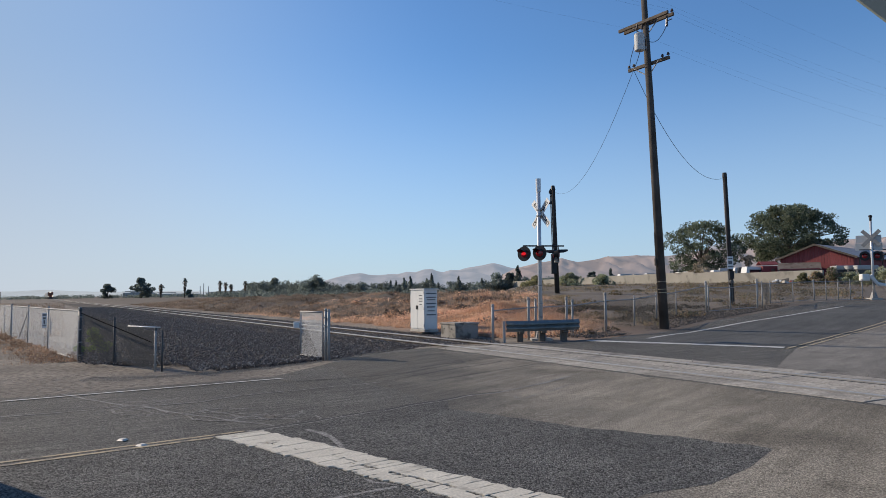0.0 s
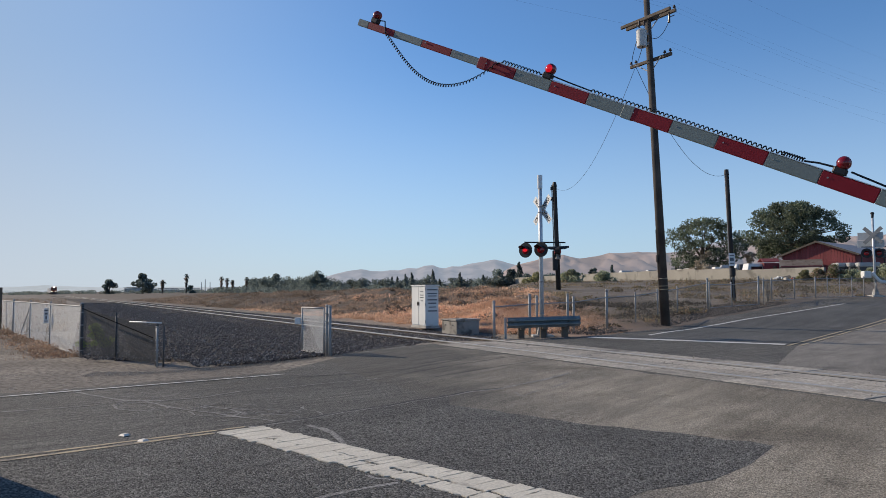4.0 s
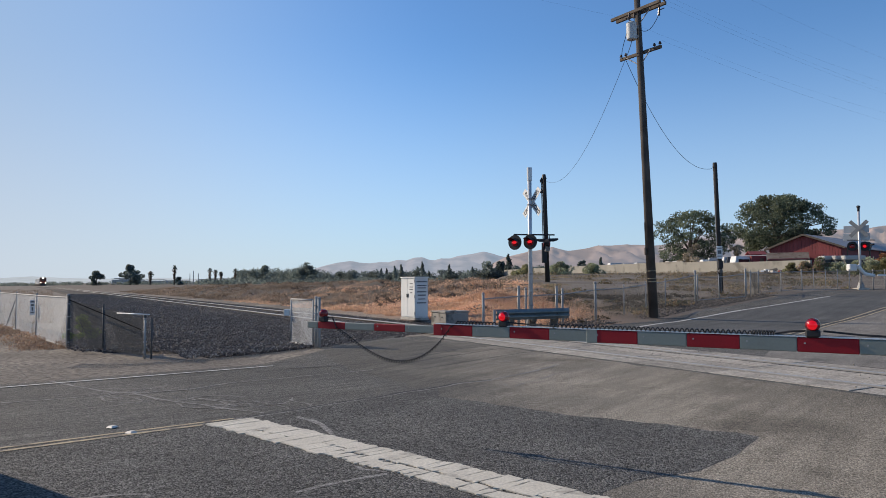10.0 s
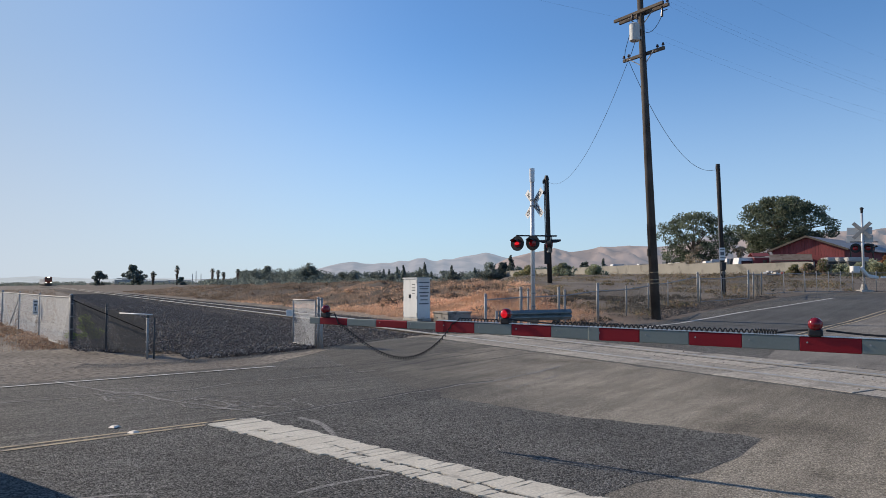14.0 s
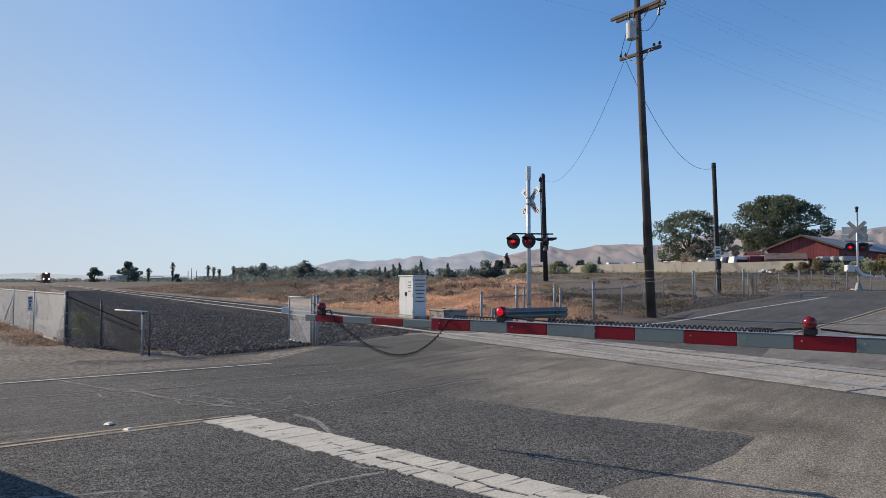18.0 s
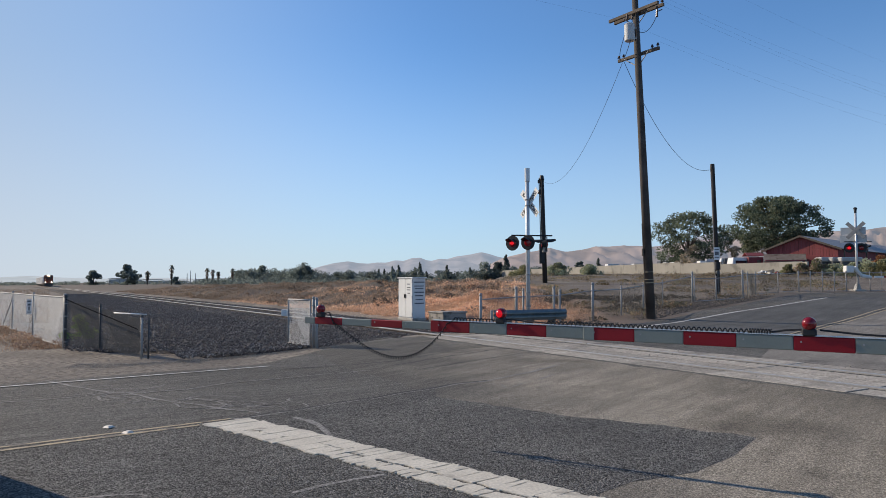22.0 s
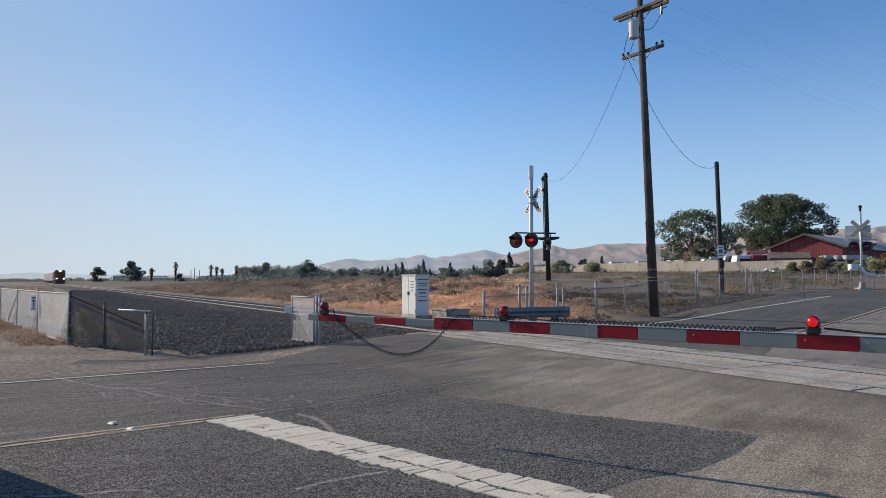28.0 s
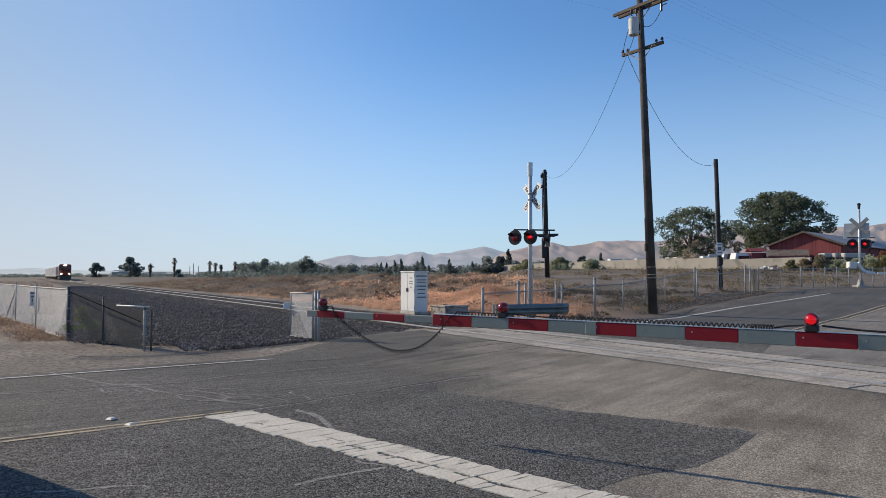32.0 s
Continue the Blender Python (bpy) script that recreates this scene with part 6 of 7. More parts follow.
# scruffy clumps on the bank
rng = random.Random(58)
cl = []
while len(cl) < 420:
    u, v = 6 + 110 * rng.random() ** 1.3, 15.2 + 20 * rng.random()
    p = tp(u, v)
    if p.x - 0.06 * max(0, p.y - 30) > 5 or bare(p.x, p.y) or rng.random() > 0.15 + weedy(p.x, p.y):
        continue
    q = rng.uniform(0.15, 0.5)
    cl.append((p.x, p.y, rough_z(p.x, p.y) + q * 0.25, q * 1.3, q * 0.6))
V, F = leaf_cloud(cl, 60, 0.09, 59)
tagged(raw("dry_clumps", V, F, M_weed), "scruffy grey-brown weed clumps on the bank", "weeds", kind="stuff")

rng = random.Random(61)
cl = []
while len(cl) < 420:
    u, v = 6 + 50 * rng.random() ** 1.3, 15.0 + 16 * rng.random()
    p = tp(u, v)
    if p.x - 0.06 * max(0, p.y - 30) > 5 or bare(p.x, p.y) or rng.random() < 0.9 * weedy(p.x, p.y):
        continue
    q = rng.uniform(0.12, 0.36)
    cl.append((p.x, p.y, rough_z(p.x, p.y) + q * 0.2, q * 1.4, q * 0.7))
V, F = leaf_cloud(cl, 70, 0.055, 62)
tagged(raw("straw_tussocks", V, F, M_grass), "lumpy straw tussocks on the bank", "grass", kind="stuff")

rng = random.Random(63)
cl = []
while len(cl) < 260:
    x, y = rng.uniform(2.0, 46), rng.uniform(28, 96)
    if not 0.06 < x / y < 0.58 or (y < 46 and x > 7.0 + (y - 25.5) * 0.86 - 1.6) or noise.noise((x * 0.14, y * 0.14, 70)) < -0.02:
        continue
    q = rng.uniform(0.12, 0.42) * (0.6 + y / 90)
    cl.append((x, y, ground_z(x, y) + q * 0.2, q * 1.7, q * 0.6))
V, F = leaf_cloud(cl, 60, 0.08, 64)
tagged(raw("dry_clumps", V, F, island("lot_clumps", [(0.19, 0.155, 0.115), (0.30, 0.21, 0.13), (0.16, 0.165, 0.10), (0.36, 0.275, 0.185)], 0.95, 0.3, 0.4)), "scruffy brown and olive weed clumps over the dirt lot", "weeds", kind="stuff")

# dark brush and litter on the shaded slope behind the long fence
rng = random.Random(73)
cl = []
while len(cl) < 420:
    x, y = rng.uniform(1.5, 15), rng.uniform(24, 42)
    if (x > 5.0 + (y - 25.0) * 0.76 - 0.4) or (x < 4 and y < 26 and rng.random() < 0.6) or noise.noise((x * 0.35, y * 0.35, 77)) < -0.12:
        continue
    q = rng.uniform(0.06, 0.26)
    cl.append((x, y, ground_z(x, y) + q * 0.2, q * 1.6, q * 0.6))
V, F = leaf_cloud(cl, 64, 0.045, 74)
tagged(raw("dry_brush", V, F, island("dark_brush", [(0.085, 0.072, 0.06), (0.15, 0.12, 0.092), (0.075, 0.075, 0.058), (0.20, 0.155, 0.115)], 0.95, 0.3, 0.35)), "dark dry brush on the slope behind the long fence", "weeds", kind="stuff")

# ---- the long wall, the yard and the barn ----
def long_wall():
    ob = empty("long_wall", Matrix.Identity(4), "long pale block wall along the yard", "wall", kind="structure")
    pts = [(22.0, 250.0), (33, 180), (41.0, 139.0), (46, 115), (51.6, 100.0), (51.0, 97.5)]
    for (a, b), (c, d) in zip(pts, pts[1:]):
        L = math.hypot(c - a, d - b)
        k = max(1, int(L / 9))
        for i in range(k):
            p, q = Vector((a + (c - a) * i / k, b + (d - b) * i / k, 0)), Vector((a + (c - a) * (i + 1) / k, b + (d - b) * (i + 1) / k, 0))
            m_ = (p + q) / 2
            z = ground_z(m_.x, m_.y)
            bm = bmn()
            top_ = 2.2 - 0.55 * (1 - step(104, 132, m_.y))
            box(bm, (0, 0, top_ / 2 - 0.05), ((q - p).length - 0.02, 0.22, top_ + 0.1), bevel=0.02)
            o = part("wall_panel", bm, M_wall, ob)
            o.matrix_basis = Matrix.Translation((m_.x, m_.y, z)) @ Matrix.Rotation(math.atan2((q - p).y, (q - p).x), 4, "Z")
    return ob


long_wall()


def barn():
    ob = empty("barn", Matrix.Translation((57.6, 112, 3.0)) @ pose(0, 0, 0, 0, 0, -45), "long dark red timber barn with a shallow grey metal roof", "barn")
    W, L, E, R = 10.6, 66.0, 3.75, 5.75
    # gable front, boards as pieces
    nb = 26
    for i in range(nb):
        x0, x1 = -W / 2 + W * i / nb, -W / 2 + W * (i + 1) / nb - 0.025
        xm = (x0 + x1) / 2
        h = E + (R - E) * (1 - abs(xm) / (W / 2)) - 0.08
        bm = bmn()
        box(bm, (xm, -0.03, h / 2), (x1 - x0, 0.06, h), bevel=0.008)
        part("board", bm, M_barn, ob)
    bm = bmn()
    box(bm, (W / 2, L / 2, E / 2), (0.15, L, E))
    box(bm, (-W / 2, L / 2, E / 2), (0.15, L, E))
    box(bm, (0, L, E / 2), (W, 0.15, E))
    part("wall", bm, M_barn, ob)
    for s in (-1, 1):
        a = math.atan2(R - E, W / 2)
        ln = (W / 2 + 0.7) / math.cos(a)
        n = 16
        bm = bmn()
        box(bm, (0, L / 2 - 0.1, -0.03), (ln - 0.04, L + 0.96, 0.06))
        r = part("roof", bm, M_barn_roof, ob)
        for i in range(n):
            bm = bmn()
            box(bm, (0, -0.6 + (L + 1) * (i + 0.5) / n, 0.03), (ln, (L + 1) / n - 0.05, 0.05))
            part("roof_sheet", bm, M_barn_roof, r)
        r.matrix_basis = Matrix.Translation((s * (W / 2 + 0.7) / 2, 0, R - (R - E) / (W / 2) * (W / 2 + 0.7) / 2 + 0.06)) @ Matrix.Rotation(s * a, 4, "Y")
        bm = bmn()
        box(bm, (0, -0.66, -0.05), (ln, 0.06, 0.28))
        part("fascia", bm, M_timber, r, "weathered dark fascia board")
    for k in range(11):
        bm = bmn()
        box(bm, (W / 2 + 0.55, 1.0 + k * 6.2, E / 2 - 0.1), (0.18, 0.18, E - 0.2), bevel=0.02)
        part("porch_post", bm, M_timber, ob)
    bm = bmn()
    box(bm, (1.2, -0.08, 1.3), (3.0, 0.06, 2.6))
    part("door", bm, M_barn, ob, "wide dark red sliding door")
    return ob


barn()


def shed(at, w, d, h, turn, roof, label):
    ob = empty("shed", Matrix.Translation(at) @ pose(0, 0, 0, 0, 0, turn), label, "shed")
    bm = bmn()
    box(bm, (0, 0, h * 0.35), (w, d, h * 0.7), bevel=0.02)
    part("wall", bm, M_barn, ob)
    bm = bmn()
    for s in (-1, 1):
        box(bm, (0, 0, 0), (w + 0.4, d * 0.56, 0.08), Matrix.Translation((0, s * d * 0.26, h * 0.83)) @ pose(0, 0, 0, -s * 28, 0, 0))
    part("roof", bm, roof, ob)
    bm = bmn()
    box(bm, (w * 0.2, -d / 2 - 0.02, h * 0.3), (w * 0.25, 0.05, h * 0.55))
    part("door", bm, M_timber, ob)


shed((54.6, 111.5, 3.0), 5.6, 4.6, 2.75, -24, M_shed_roof, "low shed with a rusty pale roof before the barn")
shed((51.2, 115, 3.0), 2.4, 2.0, 3.6, 0, M_barn, "small dark red shed beside the barn")

# junk along the yard
rnd = random.Random(77)
for i in range(11):
    px = 0.458 + i * 0.0050
    d = 90 + rnd.uniform(-2, 2)
    ob = empty("junk_pile", Matrix.Translation((px * d, d, ground_z(px * d, d))) @ pose(0, 0, 0, 0, 0, rnd.uniform(0, 90)), "heap of pale scrap and broken boards at the yard", "junk", "scrap heaps")
    for k in range(5):
        bm = bmn()
        box(bm, (rnd.uniform(-0.6, 0.6), rnd.uniform(-0.5, 0.5), rnd.uniform(0.1, 0.45)), (rnd.uniform(0.3, 0.9), rnd.uniform(0.1, 0.5), rnd.uniform(0.08, 0.35)), pose(0, 0, 0, rnd.uniform(-15, 15), rnd.uniform(-15, 15), rnd.uniform(0, 180)), bevel=0.02)
        part("scrap", bm, (M_lot, M_sign_white, M_block, M_lot, M_barn)[(i + k * 2) % 5], ob)


def car(at, turn, paint, label, van=0.0):
    """A far parked vehicle: shaped body, cabin, windows, wheels."""
    ob = empty("van" if van else "car", Matrix.Translation(at) @ pose(0, 0, 0, 0, 0, turn), label, "van" if van else "car", "parked vehicles")
    bm = bmn()
    box(bm, (0, 0, 0.62), (4.4, 1.75, 0.62), bevel=0.14)
    part("body", bm, paint, ob)
    bm = bmn()
    h = van if van else 0.62
    r = bmesh.ops.create_cube(bm, size=1)
    bmesh.ops.transform(bm, matrix=Matrix.Translation((-0.25 if not van else -0.3, 0, 0.9 + h / 2)) @ Matrix.Diagonal((3.5 if van else 2.4, 1.6, h, 1)), verts=r["verts"])
    for v in r["verts"]:
        if v.co.z > 0.95 + h / 2:
            v.co.x = v.co.x * 0.8
            v.co.y *= 0.88
    part("cabin", bm, paint, ob)
    for s in (-1, 1):
        bm = bmn()
        box(bm, (-0.3, s * 0.8, 0.95 + h * 0.45), (2.0, 0.03, h * 0.5), bevel=0.02)
        part("window", bm, M_glass, ob)
        for x in (-1.35, 1.35):
            bm = bmn()
            rod(bm, (x, s * 0.78, 0.32), (x, s * 0.92, 0.32), 0.32, seg=12)
            part("wheel", bm, M_tyre, ob)
    return ob


def wall_line(px):
    """How far the long wall stands along a bearing."""
    run = [(22.0, 250.0), (33, 180), (41.0, 139.0), (46, 115), (49.5, 100.0)]
    for (a, b), (c, e) in zip(run, run[1:]):
        if a / b <= px <= c / e:
            f = (px - a / b) / (c / e - a / b)
            return b + (e - b) * f
    return 100.0


rnd = random.Random(6)
for i, px in enumerate((0.246, 0.268, 0.285, 0.322, 0.330, 0.341, 0.354, 0.371, 0.381, 0.392, 0.410, 0.418, 0.426, 0.434)):
    d = wall_line(px) + rnd.uniform(4, 7)
    tall = i % 3 == 0 or px > 0.405
    car((px * d, d, ground_z(px * d, d)), rnd.uniform(-20, 20), CAR_PAINTS[(0, 1, 0, 2)[i % 4] if tall else 0], "white box van peeking over the long wall" if tall else "pale parked van behind the long wall", 1.78 if tall else 1.5)
# trailers on the rise beside the barn, and a hay bale
for i, (px, d, w) in enumerate(((0.550, 99, 2.6), (0.566, 98, 2.6), (0.581, 97, 3.0))):
    ob = empty("farm_trailer", Matrix.Translation((px * d, d, ground_z(px * d, d))), "low grey box trailer beside the barn", "trailer", "farm trailers")
    bm = bmn()
    box(bm, (0, 0, 1.95), (w, 1.8, 0.62), bevel=0.12)
    part("box", bm, M_farwhite if i != 1 else M_galv, ob)
    bm = bmn()
    box(bm, (0, 0, 1.1), (w * 0.9, 1.6, 1.1), bevel=0.05)
    part("chassis", bm, M_galv_dark, ob)
    for s in (-0.8, 0.8):
        bm = bmn()
        rod(bm, (s, -0.85, 0.35), (s, -0.65, 0.35), 0.4, seg=12)
        part("wheel", bm, M_tyre, ob)
tree("shrub", (0.626 * 98, 98, ground_z(62, 98) + 0.0), 2.7, 2.8, "orange-brown dry shrub by the barn", "shrub", island("rust_leaves", [(0.30, 0.13, 0.06), (0.40, 0.20, 0.10), (0.22, 0.10, 0.05)], 0.9, 0.5, 0.3), 65, 10, 120, 0.2, 0.3, 0.5, 0.1, 3, group="shrubs")

# far pale sheds on the plain
rnd = random.Random(15)
for i in range(8):
    px = -0.46 + 0.030 * i + rnd.uniform(-0.01, 0.01)
    d = rnd.uniform(600, 800)
    ob = empty("far_warehouse", Matrix.Translation((px * d, d, 0.8)) @ pose(0, 0, 0, 0, 0, rnd.uniform(-10, 10)), "long low pale warehouse on the far plain", "warehouse", "far warehouses")
    w, h = rnd.uniform(12, 26), rnd.uniform(2.2, 3.6)
    bm = bmn()
    box(bm, (0, 0, h / 2), (w, 15, h))
    part("wall", bm, M_farwhite, ob)
    bm = bmn()
    for s in (-1, 1):
        box(bm, (0, s * 4, h + 0.7), (w + 1, 8.6, 0.2), pose(0, 0, 0, 0, 0, 0))
    box(bm, (0, 0, h + 1.0), (w + 1, 3, 0.5))
    part("roof", bm, M_barn_roof, ob)
for i, (px, d, h) in enumerate(((-0.352, 500, 10), (-0.357, 500, 8), (-0.345, 500, 8))):
    bm = bmn()
    rod(bm, (px * d, d, 0), (px * d, d, h), 0.35, 0.2, seg=6)
    tagged(part("lattice_tower", bm, M_galv), "thin far radio mast on the plain", "mast", "far masts")

# ---- hills: far backdrop ----
def hills(name, D, prof, tone, haze, hz, seed, label, deep):
    """A far range; prof: (bearing as x/y, height in metres); haze, hz: glow standing for distance haze."""
    n, rows = 260, 26
    xs = [p[0] for p in prof]
    hs = [p[1] for p in prof]
    verts, faces = [], []
    for j in range(rows):
        f = j / (rows - 1)
        for i in range(n):
            b = xs[0] + (xs[-1] - xs[0]) * i / (n - 1)
            h = float(np.interp(b, xs, hs))
            y = D * (0.86 + 0.14 * f)
            fold = 0.9 - 2.2 * abs(noise.noise((b * 26 + f * 2.2, f * 2.0 + seed, seed))) + 0.55 * (0.5 - 2 * abs(noise.noise((b * 70 + f * 4, f * 4, seed + 3))))
            ridge = 1 + 0.012 * noise.noise((b * 60, seed, 1)) + 0.010 * noise.noise((b * 200, seed, 5))
            z = h * ridge * (f ** 0.75) * (1 + deep * fold * (1 - f) * 1.6 * (0.3 + f))
            verts.append((b * y, y + deep * 120 * fold * (1 - f), z if j else -20))
    for j in range(rows - 1):
        for i in range(n - 1):
            faces.append((j * n + i, j * n + i + 1, (j + 1) * n + i + 1, (j + 1) * n + i))
    m, nn, l, b = nodes_of(name + "_earth")
    g = nn.new("ShaderNodeNewGeometry")
    t = nn.new("ShaderNodeTexNoise")
    t.inputs["Scale"].default_value, t.inputs["Detail"].default_value = 0.009, 9
    l.new(g.outputs["Position"], t.inputs["Vector"])
    mx = nn.new("ShaderNodeMix")
    mx.data_type = "RGBA"
    mx.inputs["A"].default_value, mx.inputs["B"].default_value = (*tone, 1), (*[q * 0.60 for q in tone], 1)
    mr = nn.new("ShaderNodeMapRange")
    mr.inputs["From Min"].default_value, mr.inputs["From Max"].default_value = 0.42, 0.60
    l.new(t.outputs["Fac"], mr.inputs["Value"])
    l.new(mr.outputs["Result"], mx.inputs["Factor"])
    l.new(mx.outputs["Result"], b.inputs["Base Color"])
    b.inputs["Roughness"].default_value = 1.0
    b.inputs["Specular IOR Level"].default_value = 0.0
    # distance haze put into the hillside as a faint glow
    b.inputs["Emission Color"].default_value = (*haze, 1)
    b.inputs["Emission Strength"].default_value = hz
    ob = raw(name, verts, faces, m, smooth=True)
    return tagged(ob, label, "hills", kind="structure")


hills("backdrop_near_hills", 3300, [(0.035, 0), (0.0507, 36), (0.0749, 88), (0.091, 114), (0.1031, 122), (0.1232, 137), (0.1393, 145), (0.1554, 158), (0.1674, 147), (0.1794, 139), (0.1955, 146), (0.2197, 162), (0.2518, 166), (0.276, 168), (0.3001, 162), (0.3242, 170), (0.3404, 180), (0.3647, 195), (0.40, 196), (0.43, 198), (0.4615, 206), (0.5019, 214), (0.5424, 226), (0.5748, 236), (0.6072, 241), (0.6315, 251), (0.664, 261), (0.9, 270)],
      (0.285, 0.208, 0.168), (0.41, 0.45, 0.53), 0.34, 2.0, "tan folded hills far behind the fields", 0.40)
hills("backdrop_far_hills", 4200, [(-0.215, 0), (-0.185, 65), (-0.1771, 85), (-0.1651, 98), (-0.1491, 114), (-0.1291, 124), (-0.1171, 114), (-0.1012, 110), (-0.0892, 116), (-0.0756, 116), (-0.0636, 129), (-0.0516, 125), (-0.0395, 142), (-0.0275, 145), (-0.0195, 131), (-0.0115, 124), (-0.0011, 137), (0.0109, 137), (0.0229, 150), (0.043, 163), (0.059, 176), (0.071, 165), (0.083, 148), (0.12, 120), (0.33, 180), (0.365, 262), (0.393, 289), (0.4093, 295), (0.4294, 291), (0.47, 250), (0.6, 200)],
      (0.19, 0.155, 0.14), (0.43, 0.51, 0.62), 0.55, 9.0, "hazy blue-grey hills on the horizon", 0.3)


# added low band; its glow stands for the haze over the plain
hills("backdrop_haze_rise", 2600, [(-0.95, 22), (-0.80, 26), (-0.70, 24), (-0.62, 22), (-0.58, 27), (-0.53, 20), (-0.47, 16), (-0.40, 18), (-0.33, 14), (-0.27, 19), (-0.20, 14), (-0.12, 10), (0.0, 0)],
      (0.16, 0.17, 0.165), (0.46, 0.50, 0.54), 0.85, 14.0, "pale glowing haze band added at the end of the plain", 0.3)


# ---- gate with its striped arm ----
PIVOT = Vector((5.143, 3.776, 1.646))
GATE_TURN = math.degrees(2.567)
gm = empty("gate_mast", pose(5.143 + 0.30, 3.776 + 0.46, 0.03, 0, 0, GATE_TURN), "silver gate mast with its machine box", "gate mast")
bm = bmn()
rod(bm, (0, 0, 0), (0, 0, 4.4), 0.075, seg=14)
part("mast", bm, M_alu, gm, smooth=True)
mast_base(gm)
bm = bmn()
box(bm, (0, 0, 1.55), (0.45, 0.5, 0.7), bevel=0.04)
part("machine_box", bm, M_cabinet, gm, "white gate machine box")
crossbuck(gm, 3.9, 180)
bm = bmn()
rod(bm, (-0.1, 0.25, 1.616), (-0.1, 0.62, 1.616), 0.05, seg=10)
part("axle", bm, M_galv, gm)

arm = empty("crossing_barrier", Matrix.Translation(PIVOT) @ pose(0, 0, 0, 0, 0, GATE_TURN), "long red and white striped crossing barrier with lamps", "barrier")
OFF = -0.441


def arm_half(s):
    return 0.038 if s > 6.2 else 0.052 if s > 4.6 else 0.055


def stripe(s0, s1, red):
    bm = bmn()
    h = arm_half((s0 + s1) / 2)
    box(bm, ((s0 + s1) / 2, 0, OFF), (s1 - s0, 0.045 if h > 0.04 else 0.036, 2 * h), bevel=0.006)
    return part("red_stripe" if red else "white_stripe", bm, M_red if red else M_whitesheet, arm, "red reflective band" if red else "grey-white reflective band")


S0 = 7.393
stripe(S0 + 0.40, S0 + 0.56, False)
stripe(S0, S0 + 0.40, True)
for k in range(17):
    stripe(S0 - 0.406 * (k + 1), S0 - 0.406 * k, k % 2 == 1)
bm = bmn()
box(bm, (3.4, 0, OFF + 0.060), (5.6, 0.05, 0.006))
part("edge_trim", bm, M_armedge, arm, "bright bare aluminium edge")
bm = bmn()
box(bm, (0.25, 0, OFF / 2), (0.5, 0.14, abs(OFF) + 0.12), bevel=0.02)
part("bracket", bm, M_galv, arm)
for s in (6.17, 4.55):
    bm = bmn()
    box(bm, (s, 0, OFF), (0.10, 0.052, 2 * arm_half(s - 0.1) + 0.008), bevel=0.004)
    part("splice", bm, M_red if s > 5 else M_whitesheet, arm)
for k in range(15):
    s = 1.2 + k * 0.406 + 0.05
    bm = bmn()
    rod(bm, (s, 0.02, OFF + 0.012), (s, 0.026, OFF + 0.012), 0.007, seg=8)
    part("bolt", bm, M_galv, arm)


def arm_lamp(s, key, r):
    z = OFF + arm_half(s)
    bm = bmn()
    box(bm, (s, 0, z + 0.03), (0.10, 0.07, 0.06), bevel=0.012)
    lp = part("lamp", bm, M_black, arm, "red warning lamp on a black foot")
    bm = bmn()
    rod(bm, (s, -0.016, z + 0.045 + r), (s, 0.016, z + 0.045 + r), r * 1.04, seg=20)
    part("ring", bm, M_armlens, lp)
    for d in (-1, 1):
        bm = bmn()
        ball(bm, (s, d * 0.012, z + 0.045 + r), r, (1, 0.86, 1), 20, 12)
        part("lens", bm, M_armlens, lp, "red domed lens", smooth=True)
        if not key:
            continue
        bm = bmn()
        ball(bm, (s, d * 0.012, z + 0.045 + r), r * 0.80, (1, 0.80, 1), 20, 12)
        lit = part("bulb", bm, M_armlit, lp, "glowing red lamp", smooth=True)
        FLASH.setdefault(key, []).append(lit)
        lit["side"] = d
    return lp


arm_lamp(7.72, None, 0.046)
arm_lamp(5.43, "left", 0.050)
arm_lamp(2.82, "right", 0.049)


def coil(pts_fn, length, turns_per_m, radius, wire_r, n_per=8):
    n = int(length * turns_per_m * n_per)
    pts = []
    for i in range(n + 1):
        t = i / n
        a = t * length * turns_per_m * math.tau
        p = pts_fn(t)
        pts.append((p[0], p[1] + radius * math.cos(a), p[2] + radius * math.sin(a)))
    return tube(bmn(), pts, wire_r, 5)


top = OFF + 0.075
part("coil_cable", coil(lambda t: (5.95 - 0.43 * t, 0.0, top), 0.45, 26, 0.017, 0.006), M_rubber, arm, "black coiled cable")
part("coil_cable", coil(lambda t: (4.95 - 1.72 * t, 0.0, top), 1.72, 25, 0.017, 0.006), M_rubber, arm, "black coiled cable")
part("coil_cable", coil(lambda t: (3.24 - 0.16 * t, 0.0, top + 0.003), 0.16, 52, 0.019, 0.006), M_rubber, arm, "black coiled cable bunched up")


def loop_pt(t):
    k = t ** 1.3
    return (7.50 - 1.50 * t, 0.03, OFF - 0.03 - 0.362 * (4 * k * (1 - k)) ** 0.9 + 0.08 * t)


part("hanging_coil", coil(loop_pt, 1.95, 24, 0.014, 0.0055), M_rubber, arm, "black coiled cable hanging in a loop")
